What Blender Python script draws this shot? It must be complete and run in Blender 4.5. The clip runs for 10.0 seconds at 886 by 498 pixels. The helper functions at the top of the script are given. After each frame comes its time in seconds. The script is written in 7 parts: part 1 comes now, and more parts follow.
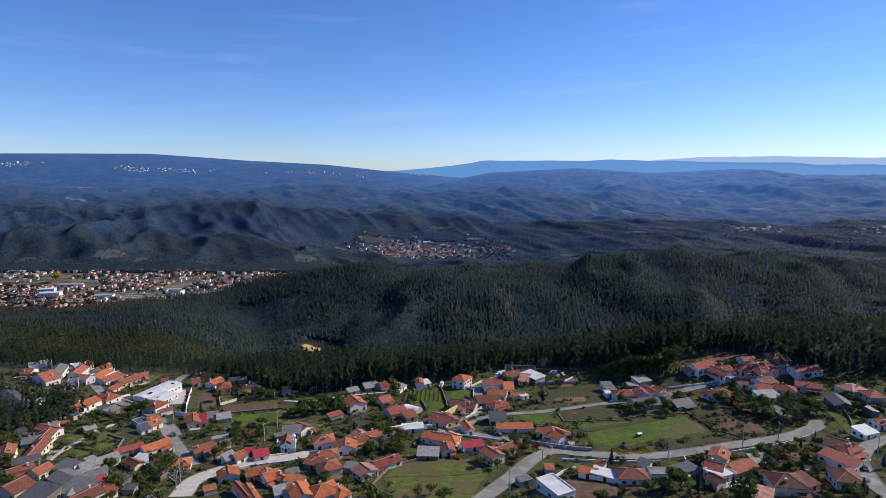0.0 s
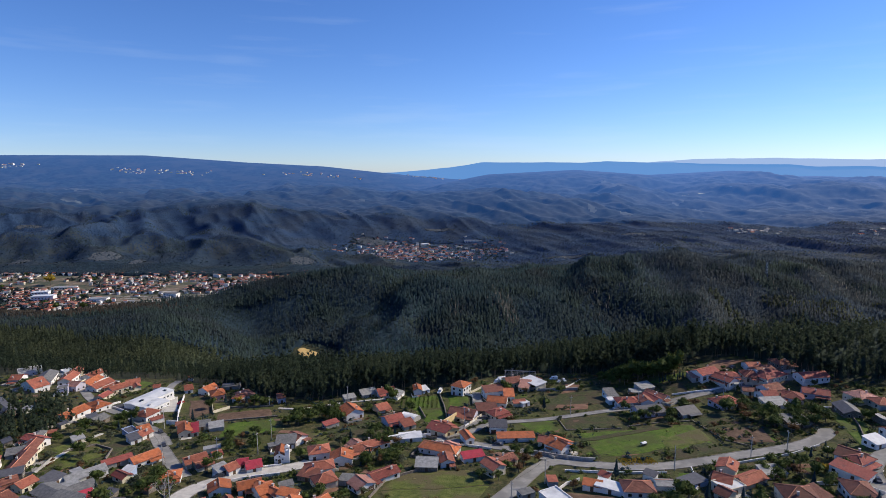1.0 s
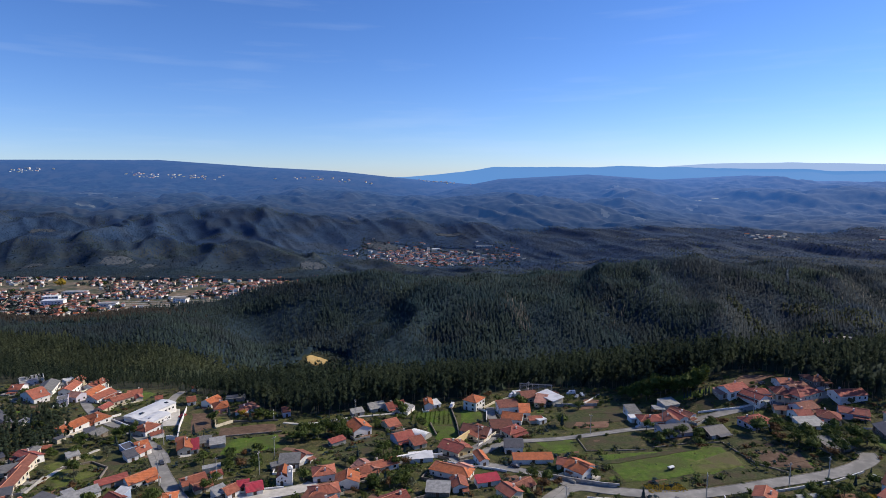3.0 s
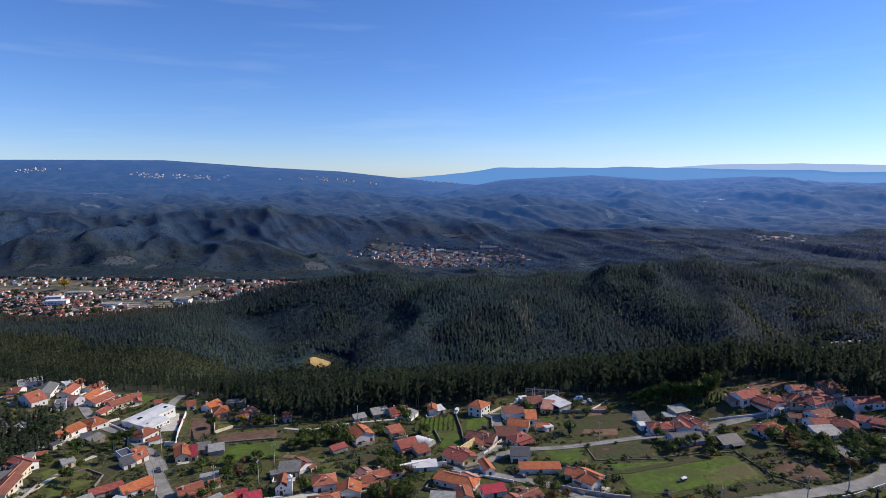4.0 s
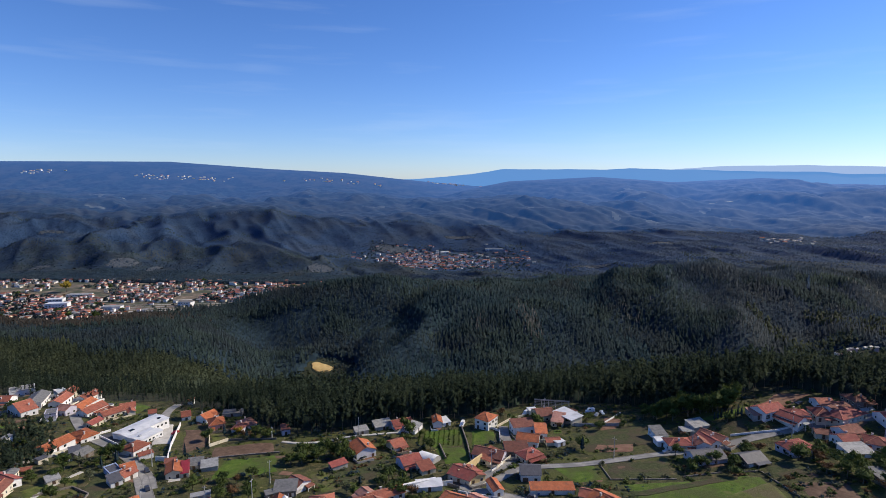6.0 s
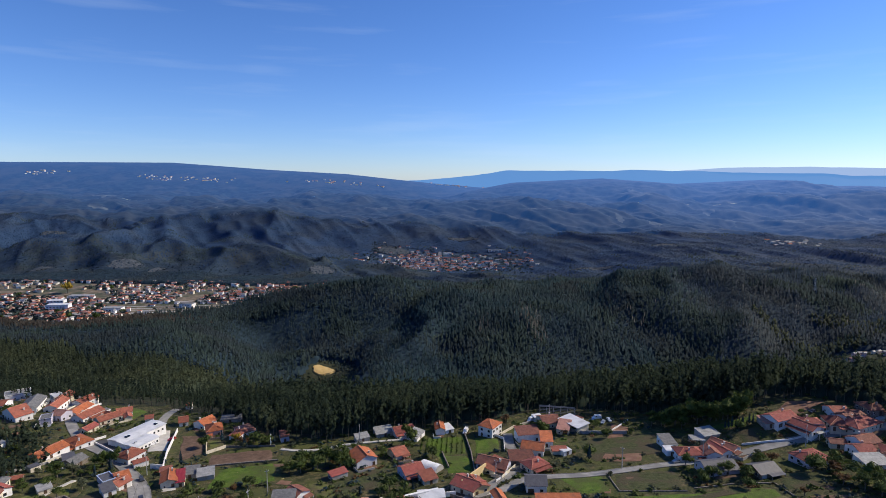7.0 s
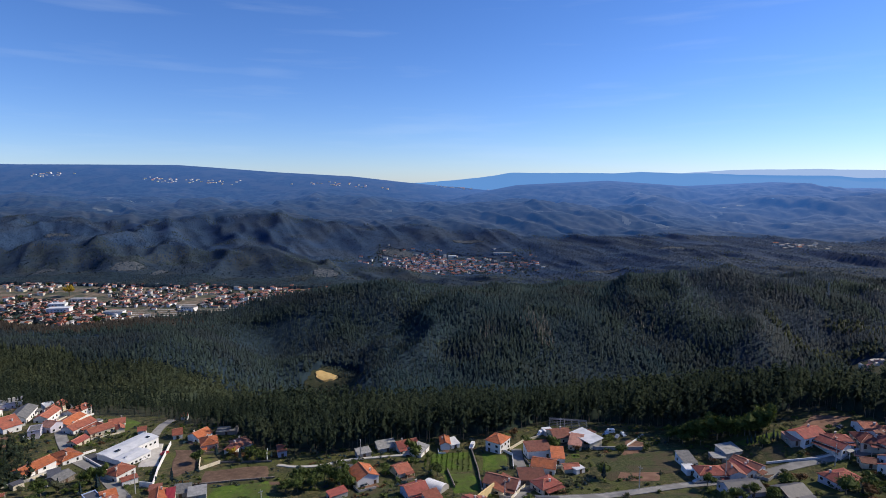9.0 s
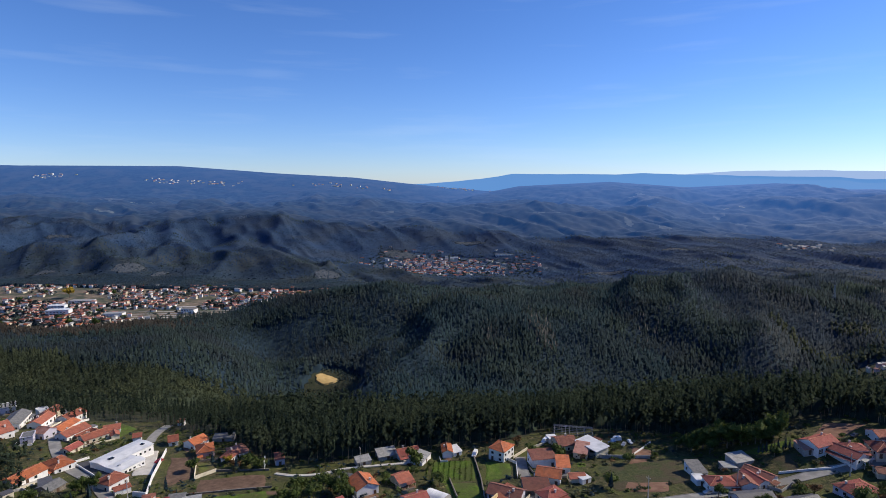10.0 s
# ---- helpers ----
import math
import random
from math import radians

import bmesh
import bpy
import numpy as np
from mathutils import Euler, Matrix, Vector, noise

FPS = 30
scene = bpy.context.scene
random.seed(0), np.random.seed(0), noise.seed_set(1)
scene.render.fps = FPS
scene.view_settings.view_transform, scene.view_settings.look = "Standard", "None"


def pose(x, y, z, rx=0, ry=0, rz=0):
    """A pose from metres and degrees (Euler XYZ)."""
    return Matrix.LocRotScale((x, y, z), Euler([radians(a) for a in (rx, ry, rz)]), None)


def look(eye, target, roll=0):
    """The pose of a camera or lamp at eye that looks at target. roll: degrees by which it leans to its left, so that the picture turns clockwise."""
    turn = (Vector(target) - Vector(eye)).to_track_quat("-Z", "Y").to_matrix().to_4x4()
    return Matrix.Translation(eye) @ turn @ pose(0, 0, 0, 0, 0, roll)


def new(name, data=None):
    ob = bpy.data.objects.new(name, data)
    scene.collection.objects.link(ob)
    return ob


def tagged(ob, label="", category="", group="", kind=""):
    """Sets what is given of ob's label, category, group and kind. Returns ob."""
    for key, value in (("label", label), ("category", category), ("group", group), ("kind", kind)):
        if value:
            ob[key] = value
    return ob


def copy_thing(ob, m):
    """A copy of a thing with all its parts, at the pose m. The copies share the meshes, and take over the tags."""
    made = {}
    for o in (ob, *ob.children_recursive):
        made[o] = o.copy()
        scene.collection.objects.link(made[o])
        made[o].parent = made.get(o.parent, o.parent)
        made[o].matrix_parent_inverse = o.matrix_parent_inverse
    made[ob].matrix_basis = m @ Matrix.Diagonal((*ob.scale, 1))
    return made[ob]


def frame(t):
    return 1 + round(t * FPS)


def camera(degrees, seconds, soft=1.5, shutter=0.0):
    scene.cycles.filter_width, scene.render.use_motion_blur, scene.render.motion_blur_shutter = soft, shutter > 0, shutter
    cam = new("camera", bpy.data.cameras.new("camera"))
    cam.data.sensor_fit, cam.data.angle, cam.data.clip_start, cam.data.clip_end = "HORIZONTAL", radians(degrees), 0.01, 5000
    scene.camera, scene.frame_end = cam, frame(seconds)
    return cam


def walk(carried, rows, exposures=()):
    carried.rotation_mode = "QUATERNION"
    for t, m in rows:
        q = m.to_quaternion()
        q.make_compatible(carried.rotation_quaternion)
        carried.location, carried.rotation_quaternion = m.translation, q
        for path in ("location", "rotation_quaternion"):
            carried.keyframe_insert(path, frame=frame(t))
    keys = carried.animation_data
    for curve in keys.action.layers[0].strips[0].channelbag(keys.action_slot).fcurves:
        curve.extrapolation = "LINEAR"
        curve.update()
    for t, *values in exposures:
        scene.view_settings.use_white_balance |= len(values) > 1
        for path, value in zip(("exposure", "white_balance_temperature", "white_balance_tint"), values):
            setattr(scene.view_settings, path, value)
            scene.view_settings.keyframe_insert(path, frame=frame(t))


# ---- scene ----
cam = camera(76.1, 10.0, soft=0.75)
PATH = [
    (0.0, 2.45, 0.28, 110.98, 81.866, -0.20, 0.174),
    (0.5, 2.20, 4.15, 110.96, 81.923, -0.20, -0.058),
    (1.0, 1.95, 7.99, 110.93, 82.040, -0.20, -0.058),
    (1.5, 1.71, 11.81, 110.91, 82.210, -0.20, 0.202),
    (2.0, 1.48, 15.59, 110.88, 82.360, -0.20, 0.491),
    (2.5, 1.25, 19.36, 110.85, 82.442, -0.20, 0.780),
    (4.0, 0.57, 30.54, 110.73, 82.557, -0.10, 1.474),
    (4.5, 0.34, 34.24, 110.69, 82.558, -0.10, 1.618),
    (5.0, 0.12, 37.92, 110.65, 82.562, -0.10, 1.762),
    (5.5, -0.10, 41.59, 110.60, 82.644, -0.10, 1.849),
    (7.0, -0.79, 52.57, 110.44, 82.848, 0.00, 2.224),
    (7.5, -1.02, 56.23, 110.38, 82.934, 0.00, 2.368),
    (8.0, -1.26, 59.88, 110.32, 82.963, 0.00, 2.483),
    (8.5, -1.50, 63.54, 110.26, 83.078, 0.00, 2.599),
    (9.0, -1.75, 67.20, 110.20, 83.078, 0.00, 2.714),
    (9.5, -2.01, 70.86, 110.13, 83.107, 0.00, 2.800),
    (10.0, -2.27, 74.54, 110.06, 83.197, 0.00, 2.885),
]
walk(cam, [(t, pose(x, y, z, rx, 0, rz) @ pose(0, 0, 0, 0, 0, roll)) for t, x, y, z, rx, roll, rz in PATH])

# ---- sky and sun: a clear autumn day, the sun ahead and to the right, half way up ----
SUN_TURN, SUN_HIGH = 69.0, 35.0          # degrees clockwise from +y, degrees over the horizon
world = bpy.data.worlds.new("sky")
world.use_nodes = True
scene.world = world
wn, wl = world.node_tree.nodes, world.node_tree.links
sky = wn.new("ShaderNodeTexSky")
sky.sky_type, sky.sun_disc = "NISHITA", False
sky.sun_elevation, sky.sun_rotation = radians(SUN_HIGH), radians(SUN_TURN)
sky.altitude, sky.air_density, sky.dust_density, sky.ozone_density = 1200.0, 1.0, 0.25, 2.2
wn["Background"].inputs["Strength"].default_value = 0.110
tint = wn.new("ShaderNodeMix")
tint.data_type, tint.blend_type = "RGBA", "MULTIPLY"
tint.inputs["Factor"].default_value = 1.0
tint.inputs["B"].default_value = (0.77, 0.92, 1.33, 1)
wl.new(sky.outputs["Color"], tint.inputs["A"])
vivid = wn.new("ShaderNodeHueSaturation")
vivid.inputs["Saturation"].default_value = 1.08
wl.new(tint.outputs["Result"], vivid.inputs["Color"])
# faint high streaks of cirrus
way = wn.new("ShaderNodeTexCoord")
stretch = wn.new("ShaderNodeMapping")
stretch.inputs["Scale"].default_value = (2.0, 2.0, 22.0)
wisp = wn.new("ShaderNodeTexNoise")
wisp.inputs["Scale"].default_value, wisp.inputs["Detail"].default_value = 2.2, 7.0
thin = wn.new("ShaderNodeMapRange")
thin.inputs["From Min"].default_value, thin.inputs["From Max"].default_value, thin.inputs["To Max"].default_value = 0.54, 0.85, 0.13
veil = wn.new("ShaderNodeMix")
veil.data_type = "RGBA"
veil.inputs["B"].default_value = (6.5, 7.6, 9.0, 1)
wl.new(way.outputs["Generated"], stretch.inputs["Vector"])
wl.new(stretch.outputs["Vector"], wisp.inputs["Vector"])
wl.new(wisp.outputs["Fac"], thin.inputs["Value"])
wl.new(thin.outputs["Result"], veil.inputs["Factor"])
wl.new(vivid.outputs["Color"], veil.inputs["A"])
wl.new(veil.outputs["Result"], wn["Background"].inputs["Color"])
sun = new("sun", bpy.data.lights.new("sun", "SUN"))
sun.data.energy, sun.data.angle, sun.data.color = 5.0, radians(0.5), (1.0, 0.88, 0.70)
a, e = radians(SUN_TURN), radians(SUN_HIGH)
sun_way = Vector((math.sin(a) * math.cos(e), math.cos(a) * math.cos(e), math.sin(e)))
sun.matrix_world = look(sun_way * 900, (0, 0, 0))

# ---- materials ----
def material(name, colors, size=1.0, rough=0.85, bump=0.0, bump_size=None, island=0.0, metal=0.0, detail=6.0, spec=0.3, patch=None, patch_size=20.0, thin=0.0):
    """Noise-mottled surface: colors from dark to light, at a real-world size in metres; island: brightness change piece by piece."""
    m = bpy.data.materials.new(name)
    m.use_nodes = True
    n, l = m.node_tree.nodes, m.node_tree.links
    shader = n["Principled BSDF"]
    shader.inputs["Roughness"].default_value = rough
    shader.inputs["Metallic"].default_value = metal
    shader.inputs["Specular IOR Level"].default_value = spec
    where = n.new("ShaderNodeNewGeometry")
    tex = n.new("ShaderNodeTexNoise")
    tex.inputs["Scale"].default_value, tex.inputs["Detail"].default_value = 1.0 / size, detail
    tex.inputs["Roughness"].default_value = 0.62
    l.new(where.outputs["Position"], tex.inputs["Vector"])
    ramp = n.new("ShaderNodeValToRGB")
    ramp.color_ramp.elements[0].position, ramp.color_ramp.elements[1].position = 0.32, 0.68
    steps = ramp.color_ramp.elements
    while len(steps) < len(colors):
        steps.new(0.5)
    for k, c in enumerate(colors):
        steps[k].position = 0.30 + 0.40 * k / max(1, len(colors) - 1)
        steps[k].color = (*c, 1)
    l.new(tex.outputs["Fac"], ramp.inputs["Fac"])
    color = ramp.outputs["Color"]
    if patch:
        wide = n.new("ShaderNodeTexNoise")
        wide.inputs["Scale"].default_value, wide.inputs["Detail"].default_value = 1.0 / patch_size, 4.0
        l.new(where.outputs["Position"], wide.inputs["Vector"])
        cut = n.new("ShaderNodeMapRange")
        cut.inputs["From Min"].default_value, cut.inputs["From Max"].default_value = 0.46, 0.60
        l.new(wide.outputs["Fac"], cut.inputs["Value"])
        mix = n.new("ShaderNodeMix")
        mix.data_type = "RGBA"
        l.new(cut.outputs["Result"], mix.inputs["Factor"])
        l.new(color, mix.inputs["A"])
        mix.inputs["B"].default_value = (*patch, 1)
        color = mix.outputs["Result"]
    if island:
        hue = n.new("ShaderNodeHueSaturation")
        span = n.new("ShaderNodeMapRange")
        span.inputs["To Min"].default_value, span.inputs["To Max"].default_value = 1 - island, 1 + island
        l.new(where.outputs["Random Per Island"], span.inputs["Value"])
        l.new(span.outputs["Result"], hue.inputs["Value"])
        l.new(color, hue.inputs["Color"])
        color = hue.outputs["Color"]
    l.new(color, shader.inputs["Base Color"])
    if thin:
        # leaves let some light through
        glassy, both = n.new("ShaderNodeBsdfTranslucent"), n.new("ShaderNodeMixShader")
        both.inputs["Fac"].default_value = thin
        l.new(color, glassy.inputs["Color"])
        l.new(shader.outputs["BSDF"], both.inputs[1])
        l.new(glassy.outputs["BSDF"], both.inputs[2])
        l.new(both.outputs["Shader"], n["Material Output"].inputs["Surface"])
    if bump:
        fine = n.new("ShaderNodeTexNoise")
        fine.inputs["Scale"].default_value, fine.inputs["Detail"].default_value = 1.0 / (bump_size or size), 5.0
        l.new(where.outputs["Position"], fine.inputs["Vector"])
        relief = n.new("ShaderNodeBump")
        relief.inputs["Strength"].default_value, relief.inputs["Distance"].default_value = 1.0, bump
        l.new(fine.outputs["Fac"], relief.inputs["Height"])
        l.new(relief.outputs["Normal"], shader.inputs["Normal"])
    return m


def tile_material(name, dark, light):
    """Clay roof tiles: courses as fine ribs down the slope, weathered in patches, each roof a little different."""
    m = material(name, [dark, tuple(0.5 * (p + q) for p, q in zip(dark, light)), light], 1.6, 0.8, spec=0.25)
    n, l = m.node_tree.nodes, m.node_tree.links
    where = n.new("ShaderNodeTexCoord")
    wave = n.new("ShaderNodeTexWave")
    wave.bands_direction = "X"
    wave.inputs["Scale"].default_value, wave.inputs["Distortion"].default_value = 1.0, 0.6
    l.new(where.outputs["UV"], wave.inputs["Vector"])
    relief = n.new("ShaderNodeBump")
    relief.inputs["Strength"].default_value, relief.inputs["Distance"].default_value = 0.7, 0.08
    l.new(wave.outputs["Fac"], relief.inputs["Height"])
    shader = n["Principled BSDF"]
    l.new(relief.outputs["Normal"], shader.inputs["Normal"])
    old = shader.inputs["Base Color"].links[0].from_socket
    info = n.new("ShaderNodeObjectInfo")
    span = n.new("ShaderNodeMapRange")
    span.inputs["To Min"].default_value, span.inputs["To Max"].default_value = 0.62, 1.15
    l.new(info.outputs["Random"], span.inputs["Value"])
    stain = n.new("ShaderNodeTexNoise")
    stain.inputs["Scale"].default_value, stain.inputs["Detail"].default_value = 0.35, 5.0
    l.new(where.outputs["Object"], stain.inputs["Vector"])
    worn = n.new("ShaderNodeMapRange")
    worn.inputs["From Min"].default_value, worn.inputs["From Max"].default_value = 0.5, 0.72
    worn.inputs["To Max"].default_value = 0.7
    l.new(stain.outputs["Fac"], worn.inputs["Value"])
    mix = n.new("ShaderNodeMix")
    mix.data_type = "RGBA"
    l.new(worn.outputs["Result"], mix.inputs["Factor"])
    l.new(old, mix.inputs["A"])
    mix.inputs["B"].default_value = (0.16, 0.09, 0.07, 1)
    hue = n.new("ShaderNodeHueSaturation")
    l.new(mix.outputs["Result"], hue.inputs["Color"])
    l.new(span.outputs["Result"], hue.inputs["Value"])
    l.new(hue.outputs["Color"], shader.inputs["Base Color"])
    return m


TILES = {
    "orange": tile_material("orange_clay_tiles", (0.37, 0.105, 0.042), (0.56, 0.182, 0.078)),
    "terracotta": tile_material("terracotta_tiles", (0.27, 0.085, 0.055), (0.42, 0.145, 0.090)),
    "red": tile_material("red_tiles", (0.24, 0.062, 0.050), (0.36, 0.105, 0.080)),
    "brown": tile_material("old_brown_tiles", (0.15, 0.060, 0.045), (0.28, 0.110, 0.075)),
    "pink": tile_material("pale_pink_tiles", (0.42, 0.20, 0.15), (0.58, 0.30, 0.23)),
    "crimson": tile_material("crimson_sheet", (0.36, 0.035, 0.058), (0.47, 0.055, 0.082)),
    "grey": material("grey_fibre_cement", [(0.10, 0.10, 0.102), (0.15, 0.15, 0.148), (0.21, 0.21, 0.20)], 1.2, 0.8, 0.03, 0.4),
    "slate": material("dark_slate", [(0.07, 0.07, 0.08), (0.12, 0.12, 0.13)], 1.5, 0.6, 0.03, 0.4),
    "white": material("white_sheet_roof", [(0.46, 0.47, 0.48), (0.60, 0.61, 0.62), (0.70, 0.70, 0.70)], 4.0, 0.55),
    "light": material("pale_sheet_roof", [(0.19, 0.19, 0.188), (0.28, 0.28, 0.272), (0.37, 0.37, 0.355)], 1.4, 0.6),
}
WALLS = {
    "white": material("white_render", [(0.62, 0.62, 0.60), (0.74, 0.73, 0.71), (0.80, 0.79, 0.77)], 2.2, 0.9, 0.01, 0.2),
    "cream": material("cream_render", [(0.52, 0.46, 0.34), (0.64, 0.58, 0.45), (0.70, 0.64, 0.51)], 2.2, 0.9, 0.01, 0.2),
    "grey": material("grey_concrete", [(0.24, 0.23, 0.22), (0.34, 0.33, 0.31), (0.42, 0.41, 0.39)], 2.0, 0.9, 0.02, 0.3),
    "pink": material("pink_render", [(0.50, 0.33, 0.30), (0.60, 0.41, 0.37)], 2.0, 0.9, 0.01, 0.2),
    "lavender": material("pale_lavender_render", [(0.44, 0.42, 0.50), (0.55, 0.53, 0.60)], 2.0, 0.9, 0.01, 0.2),
    "yellow": material("ochre_render", [(0.56, 0.42, 0.20), (0.68, 0.53, 0.28)], 2.0, 0.9, 0.01, 0.2),
    "stone": material("granite_rubble", [(0.10, 0.088, 0.074), (0.19, 0.165, 0.14), (0.29, 0.26, 0.22)], 0.7, 0.95, 0.06, 0.5),
    "blue": material("pale_blue_render", [(0.30, 0.38, 0.55), (0.40, 0.48, 0.62)], 2.0, 0.9, 0.01, 0.2),
}
FRAME = material("painted_frame", [(0.55, 0.53, 0.50), (0.66, 0.64, 0.60)], 0.5, 0.6)
DOOR = material("dark_wood_door", [(0.07, 0.045, 0.03), (0.12, 0.075, 0.05)], 0.4, 0.6)
RIDGE = material("ridge_tiles", [(0.42, 0.17, 0.10), (0.58, 0.27, 0.17)], 0.8, 0.85)
BRICK = material("chimney_render", [(0.42, 0.36, 0.32), (0.62, 0.58, 0.54)], 0.6, 0.9)
GLASS = bpy.data.materials.new("window_glass")
GLASS.use_nodes = True
g = GLASS.node_tree.nodes["Principled BSDF"]
g.inputs["Base Color"].default_value, g.inputs["Roughness"].default_value = (0.02, 0.025, 0.03, 1), 0.08
ASPHALT = material("worn_asphalt", [(0.20, 0.195, 0.185), (0.26, 0.252, 0.235), (0.32, 0.31, 0.285)], 3.0, 0.9, 0.01, 0.1, patch=(0.19, 0.185, 0.175), patch_size=9.0)
PAVING = material("pale_concrete_paving", [(0.36, 0.34, 0.31), (0.46, 0.44, 0.40), (0.54, 0.52, 0.48)], 2.5, 0.9)
EARTH = material("bare_brown_earth", [(0.075, 0.045, 0.03), (0.12, 0.075, 0.05), (0.17, 0.11, 0.075)], 3.0, 1.0, 0.12, 0.6)
RED_EARTH = material("reddish_bare_earth", [(0.14, 0.075, 0.05), (0.19, 0.105, 0.07), (0.24, 0.14, 0.095)], 4.0, 1.0, 0.1, 0.6)
SAND = material("sandy_clearing_soil", [(0.44, 0.29, 0.11), (0.55, 0.38, 0.15), (0.63, 0.46, 0.21)], 6.0, 1.0, 0.1, 1.0)
MEADOW = material("bright_meadow_grass", [(0.040, 0.078, 0.006), (0.072, 0.124, 0.010), (0.114, 0.160, 0.022)], 2.6, 0.95, 0.35, 0.5, patch=(0.068, 0.088, 0.018), patch_size=9.0)
PASTURE = material("dry_pasture_grass", [(0.046, 0.066, 0.010), (0.092, 0.114, 0.020), (0.155, 0.155, 0.046)], 2.8, 0.95, 0.35, 0.5, patch=(0.108, 0.092, 0.042), patch_size=10.0)
SCRUB = material("olive_fallow_field", [(0.028, 0.040, 0.012), (0.050, 0.060, 0.020), (0.082, 0.086, 0.034)], 1.6, 1.0, 0.4, 0.8, patch=(0.066, 0.054, 0.030), patch_size=8.0)
GROUND = material("rough_village_ground", [(0.018, 0.024, 0.008), (0.050, 0.052, 0.019), (0.145, 0.112, 0.058)], 3.0, 1.0, 0.6, 0.9, patch=(0.070, 0.078, 0.020), patch_size=11.0)
WOODS = material("forest_floor", [(0.022, 0.030, 0.016), (0.034, 0.040, 0.022), (0.052, 0.050, 0.030)], 6.0, 1.0, 0.6, 2.0)
EUCALYPT = material("eucalyptus_leaves", [(0.026, 0.041, 0.032), (0.048, 0.070, 0.047), (0.080, 0.102, 0.063)], 30.0, 0.9, island=0.3, spec=0.1, thin=0.5)
# both darker than the leaves, for shade among the stems; the first haze-blue
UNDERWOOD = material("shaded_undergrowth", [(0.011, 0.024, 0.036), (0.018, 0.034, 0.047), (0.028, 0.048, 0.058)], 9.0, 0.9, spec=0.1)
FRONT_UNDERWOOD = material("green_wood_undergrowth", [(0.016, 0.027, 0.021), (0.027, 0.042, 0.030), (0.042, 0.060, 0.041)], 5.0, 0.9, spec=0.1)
# oak green cooled towards blue, with distance haze in the colour
OLIVE_WOODS = material("hazed_olive_oak_woods", [(0.030, 0.050, 0.062), (0.044, 0.067, 0.078), (0.062, 0.086, 0.088)], 40.0, 0.9, island=0.2, spec=0.1, thin=0.35)
# lighter leaves; part of the sun on the slope is in this colour
PLANTATION = material("young_plantation_leaves", [(0.044, 0.060, 0.035), (0.070, 0.089, 0.049), (0.100, 0.119, 0.065)], 30.0, 0.8, island=0.3, spec=0.2, patch=(0.052, 0.070, 0.040), patch_size=45.0, thin=0.5)
# the next four colours have the haze of distance mixed in as blue
DARK_EUCALYPT = material("haze_tinted_eucalyptus_leaves", [(0.019, 0.044, 0.058), (0.030, 0.062, 0.076), (0.046, 0.084, 0.093)], 40.0, 0.8, island=0.2, spec=0.2, patch=(0.036, 0.061, 0.068), patch_size=110.0, thin=0.42)
FAR_LEAVES = material("haze_blue_far_woods", [(0.020, 0.048, 0.108), (0.030, 0.064, 0.132), (0.046, 0.083, 0.146)], 60.0, 0.8, island=0.14, spec=0.2, patch=(0.044, 0.070, 0.116), patch_size=140.0, thin=0.35)
MIDDLE_LEAVES = material("haze_tinted_middle_woods", [(0.025, 0.048, 0.082), (0.037, 0.064, 0.100), (0.054, 0.082, 0.108)], 55.0, 0.8, island=0.14, spec=0.2, patch=(0.056, 0.073, 0.085), patch_size=110.0, thin=0.4)
FAR_FLOOR = material("haze_blue_wood_floor", [(0.020, 0.043, 0.080), (0.027, 0.054, 0.096), (0.036, 0.066, 0.108)], 90.0, 1.0)
TOWN_FLOOR = material("valley_gardens", [(0.075, 0.072, 0.052), (0.165, 0.130, 0.092), (0.300, 0.235, 0.165)], 9.0, 1.0, patch=(0.062, 0.072, 0.044), patch_size=34.0)
VALLEY_LEAVES = material("dark_valley_leaves", [(0.027, 0.046, 0.050), (0.042, 0.066, 0.064), (0.064, 0.090, 0.078)], 40.0, 0.9, island=0.3, spec=0.1, patch=(0.042, 0.058, 0.066), patch_size=90.0, thin=0.4)
BARE_WOOD = material("leafless_brown_twigs", [(0.036, 0.036, 0.034), (0.056, 0.052, 0.046), (0.082, 0.070, 0.060)], 20.0, 0.95, island=0.3, spec=0.05, thin=0.3)
BROAD = material("broadleaf_leaves", [(0.038, 0.062, 0.012), (0.066, 0.096, 0.019), (0.106, 0.130, 0.031)], 3.0, 0.8, island=0.4, thin=0.35)
OLIVE = material("olive_leaves", [(0.052, 0.063, 0.034), (0.086, 0.098, 0.052), (0.127, 0.132, 0.075)], 3.0, 0.8, island=0.35, thin=0.35)
DRY_GRASS = material("dry_pale_grass", [(0.13, 0.115, 0.045), (0.20, 0.175, 0.07), (0.28, 0.24, 0.11)], 3.0, 0.95, island=0.3)
RUSSET = material("russet_autumn_leaves", [(0.07, 0.04, 0.018), (0.12, 0.065, 0.025), (0.17, 0.09, 0.04)], 3.0, 0.8, island=0.35, thin=0.35)
GOLD = material("yellow_autumn_leaves", [(0.28, 0.20, 0.02), (0.42, 0.30, 0.03)], 3.0, 0.8, island=0.3, thin=0.35)
BARK = material("grey_bark", [(0.10, 0.085, 0.065), (0.20, 0.175, 0.14)], 0.8, 0.95)
STEEL = material("galvanised_steel", [(0.42, 0.43, 0.44), (0.55, 0.56, 0.57)], 1.0, 0.5, metal=0.6)
CONCRETE = material("pole_concrete", [(0.36, 0.35, 0.33), (0.48, 0.47, 0.44)], 1.0, 0.9)
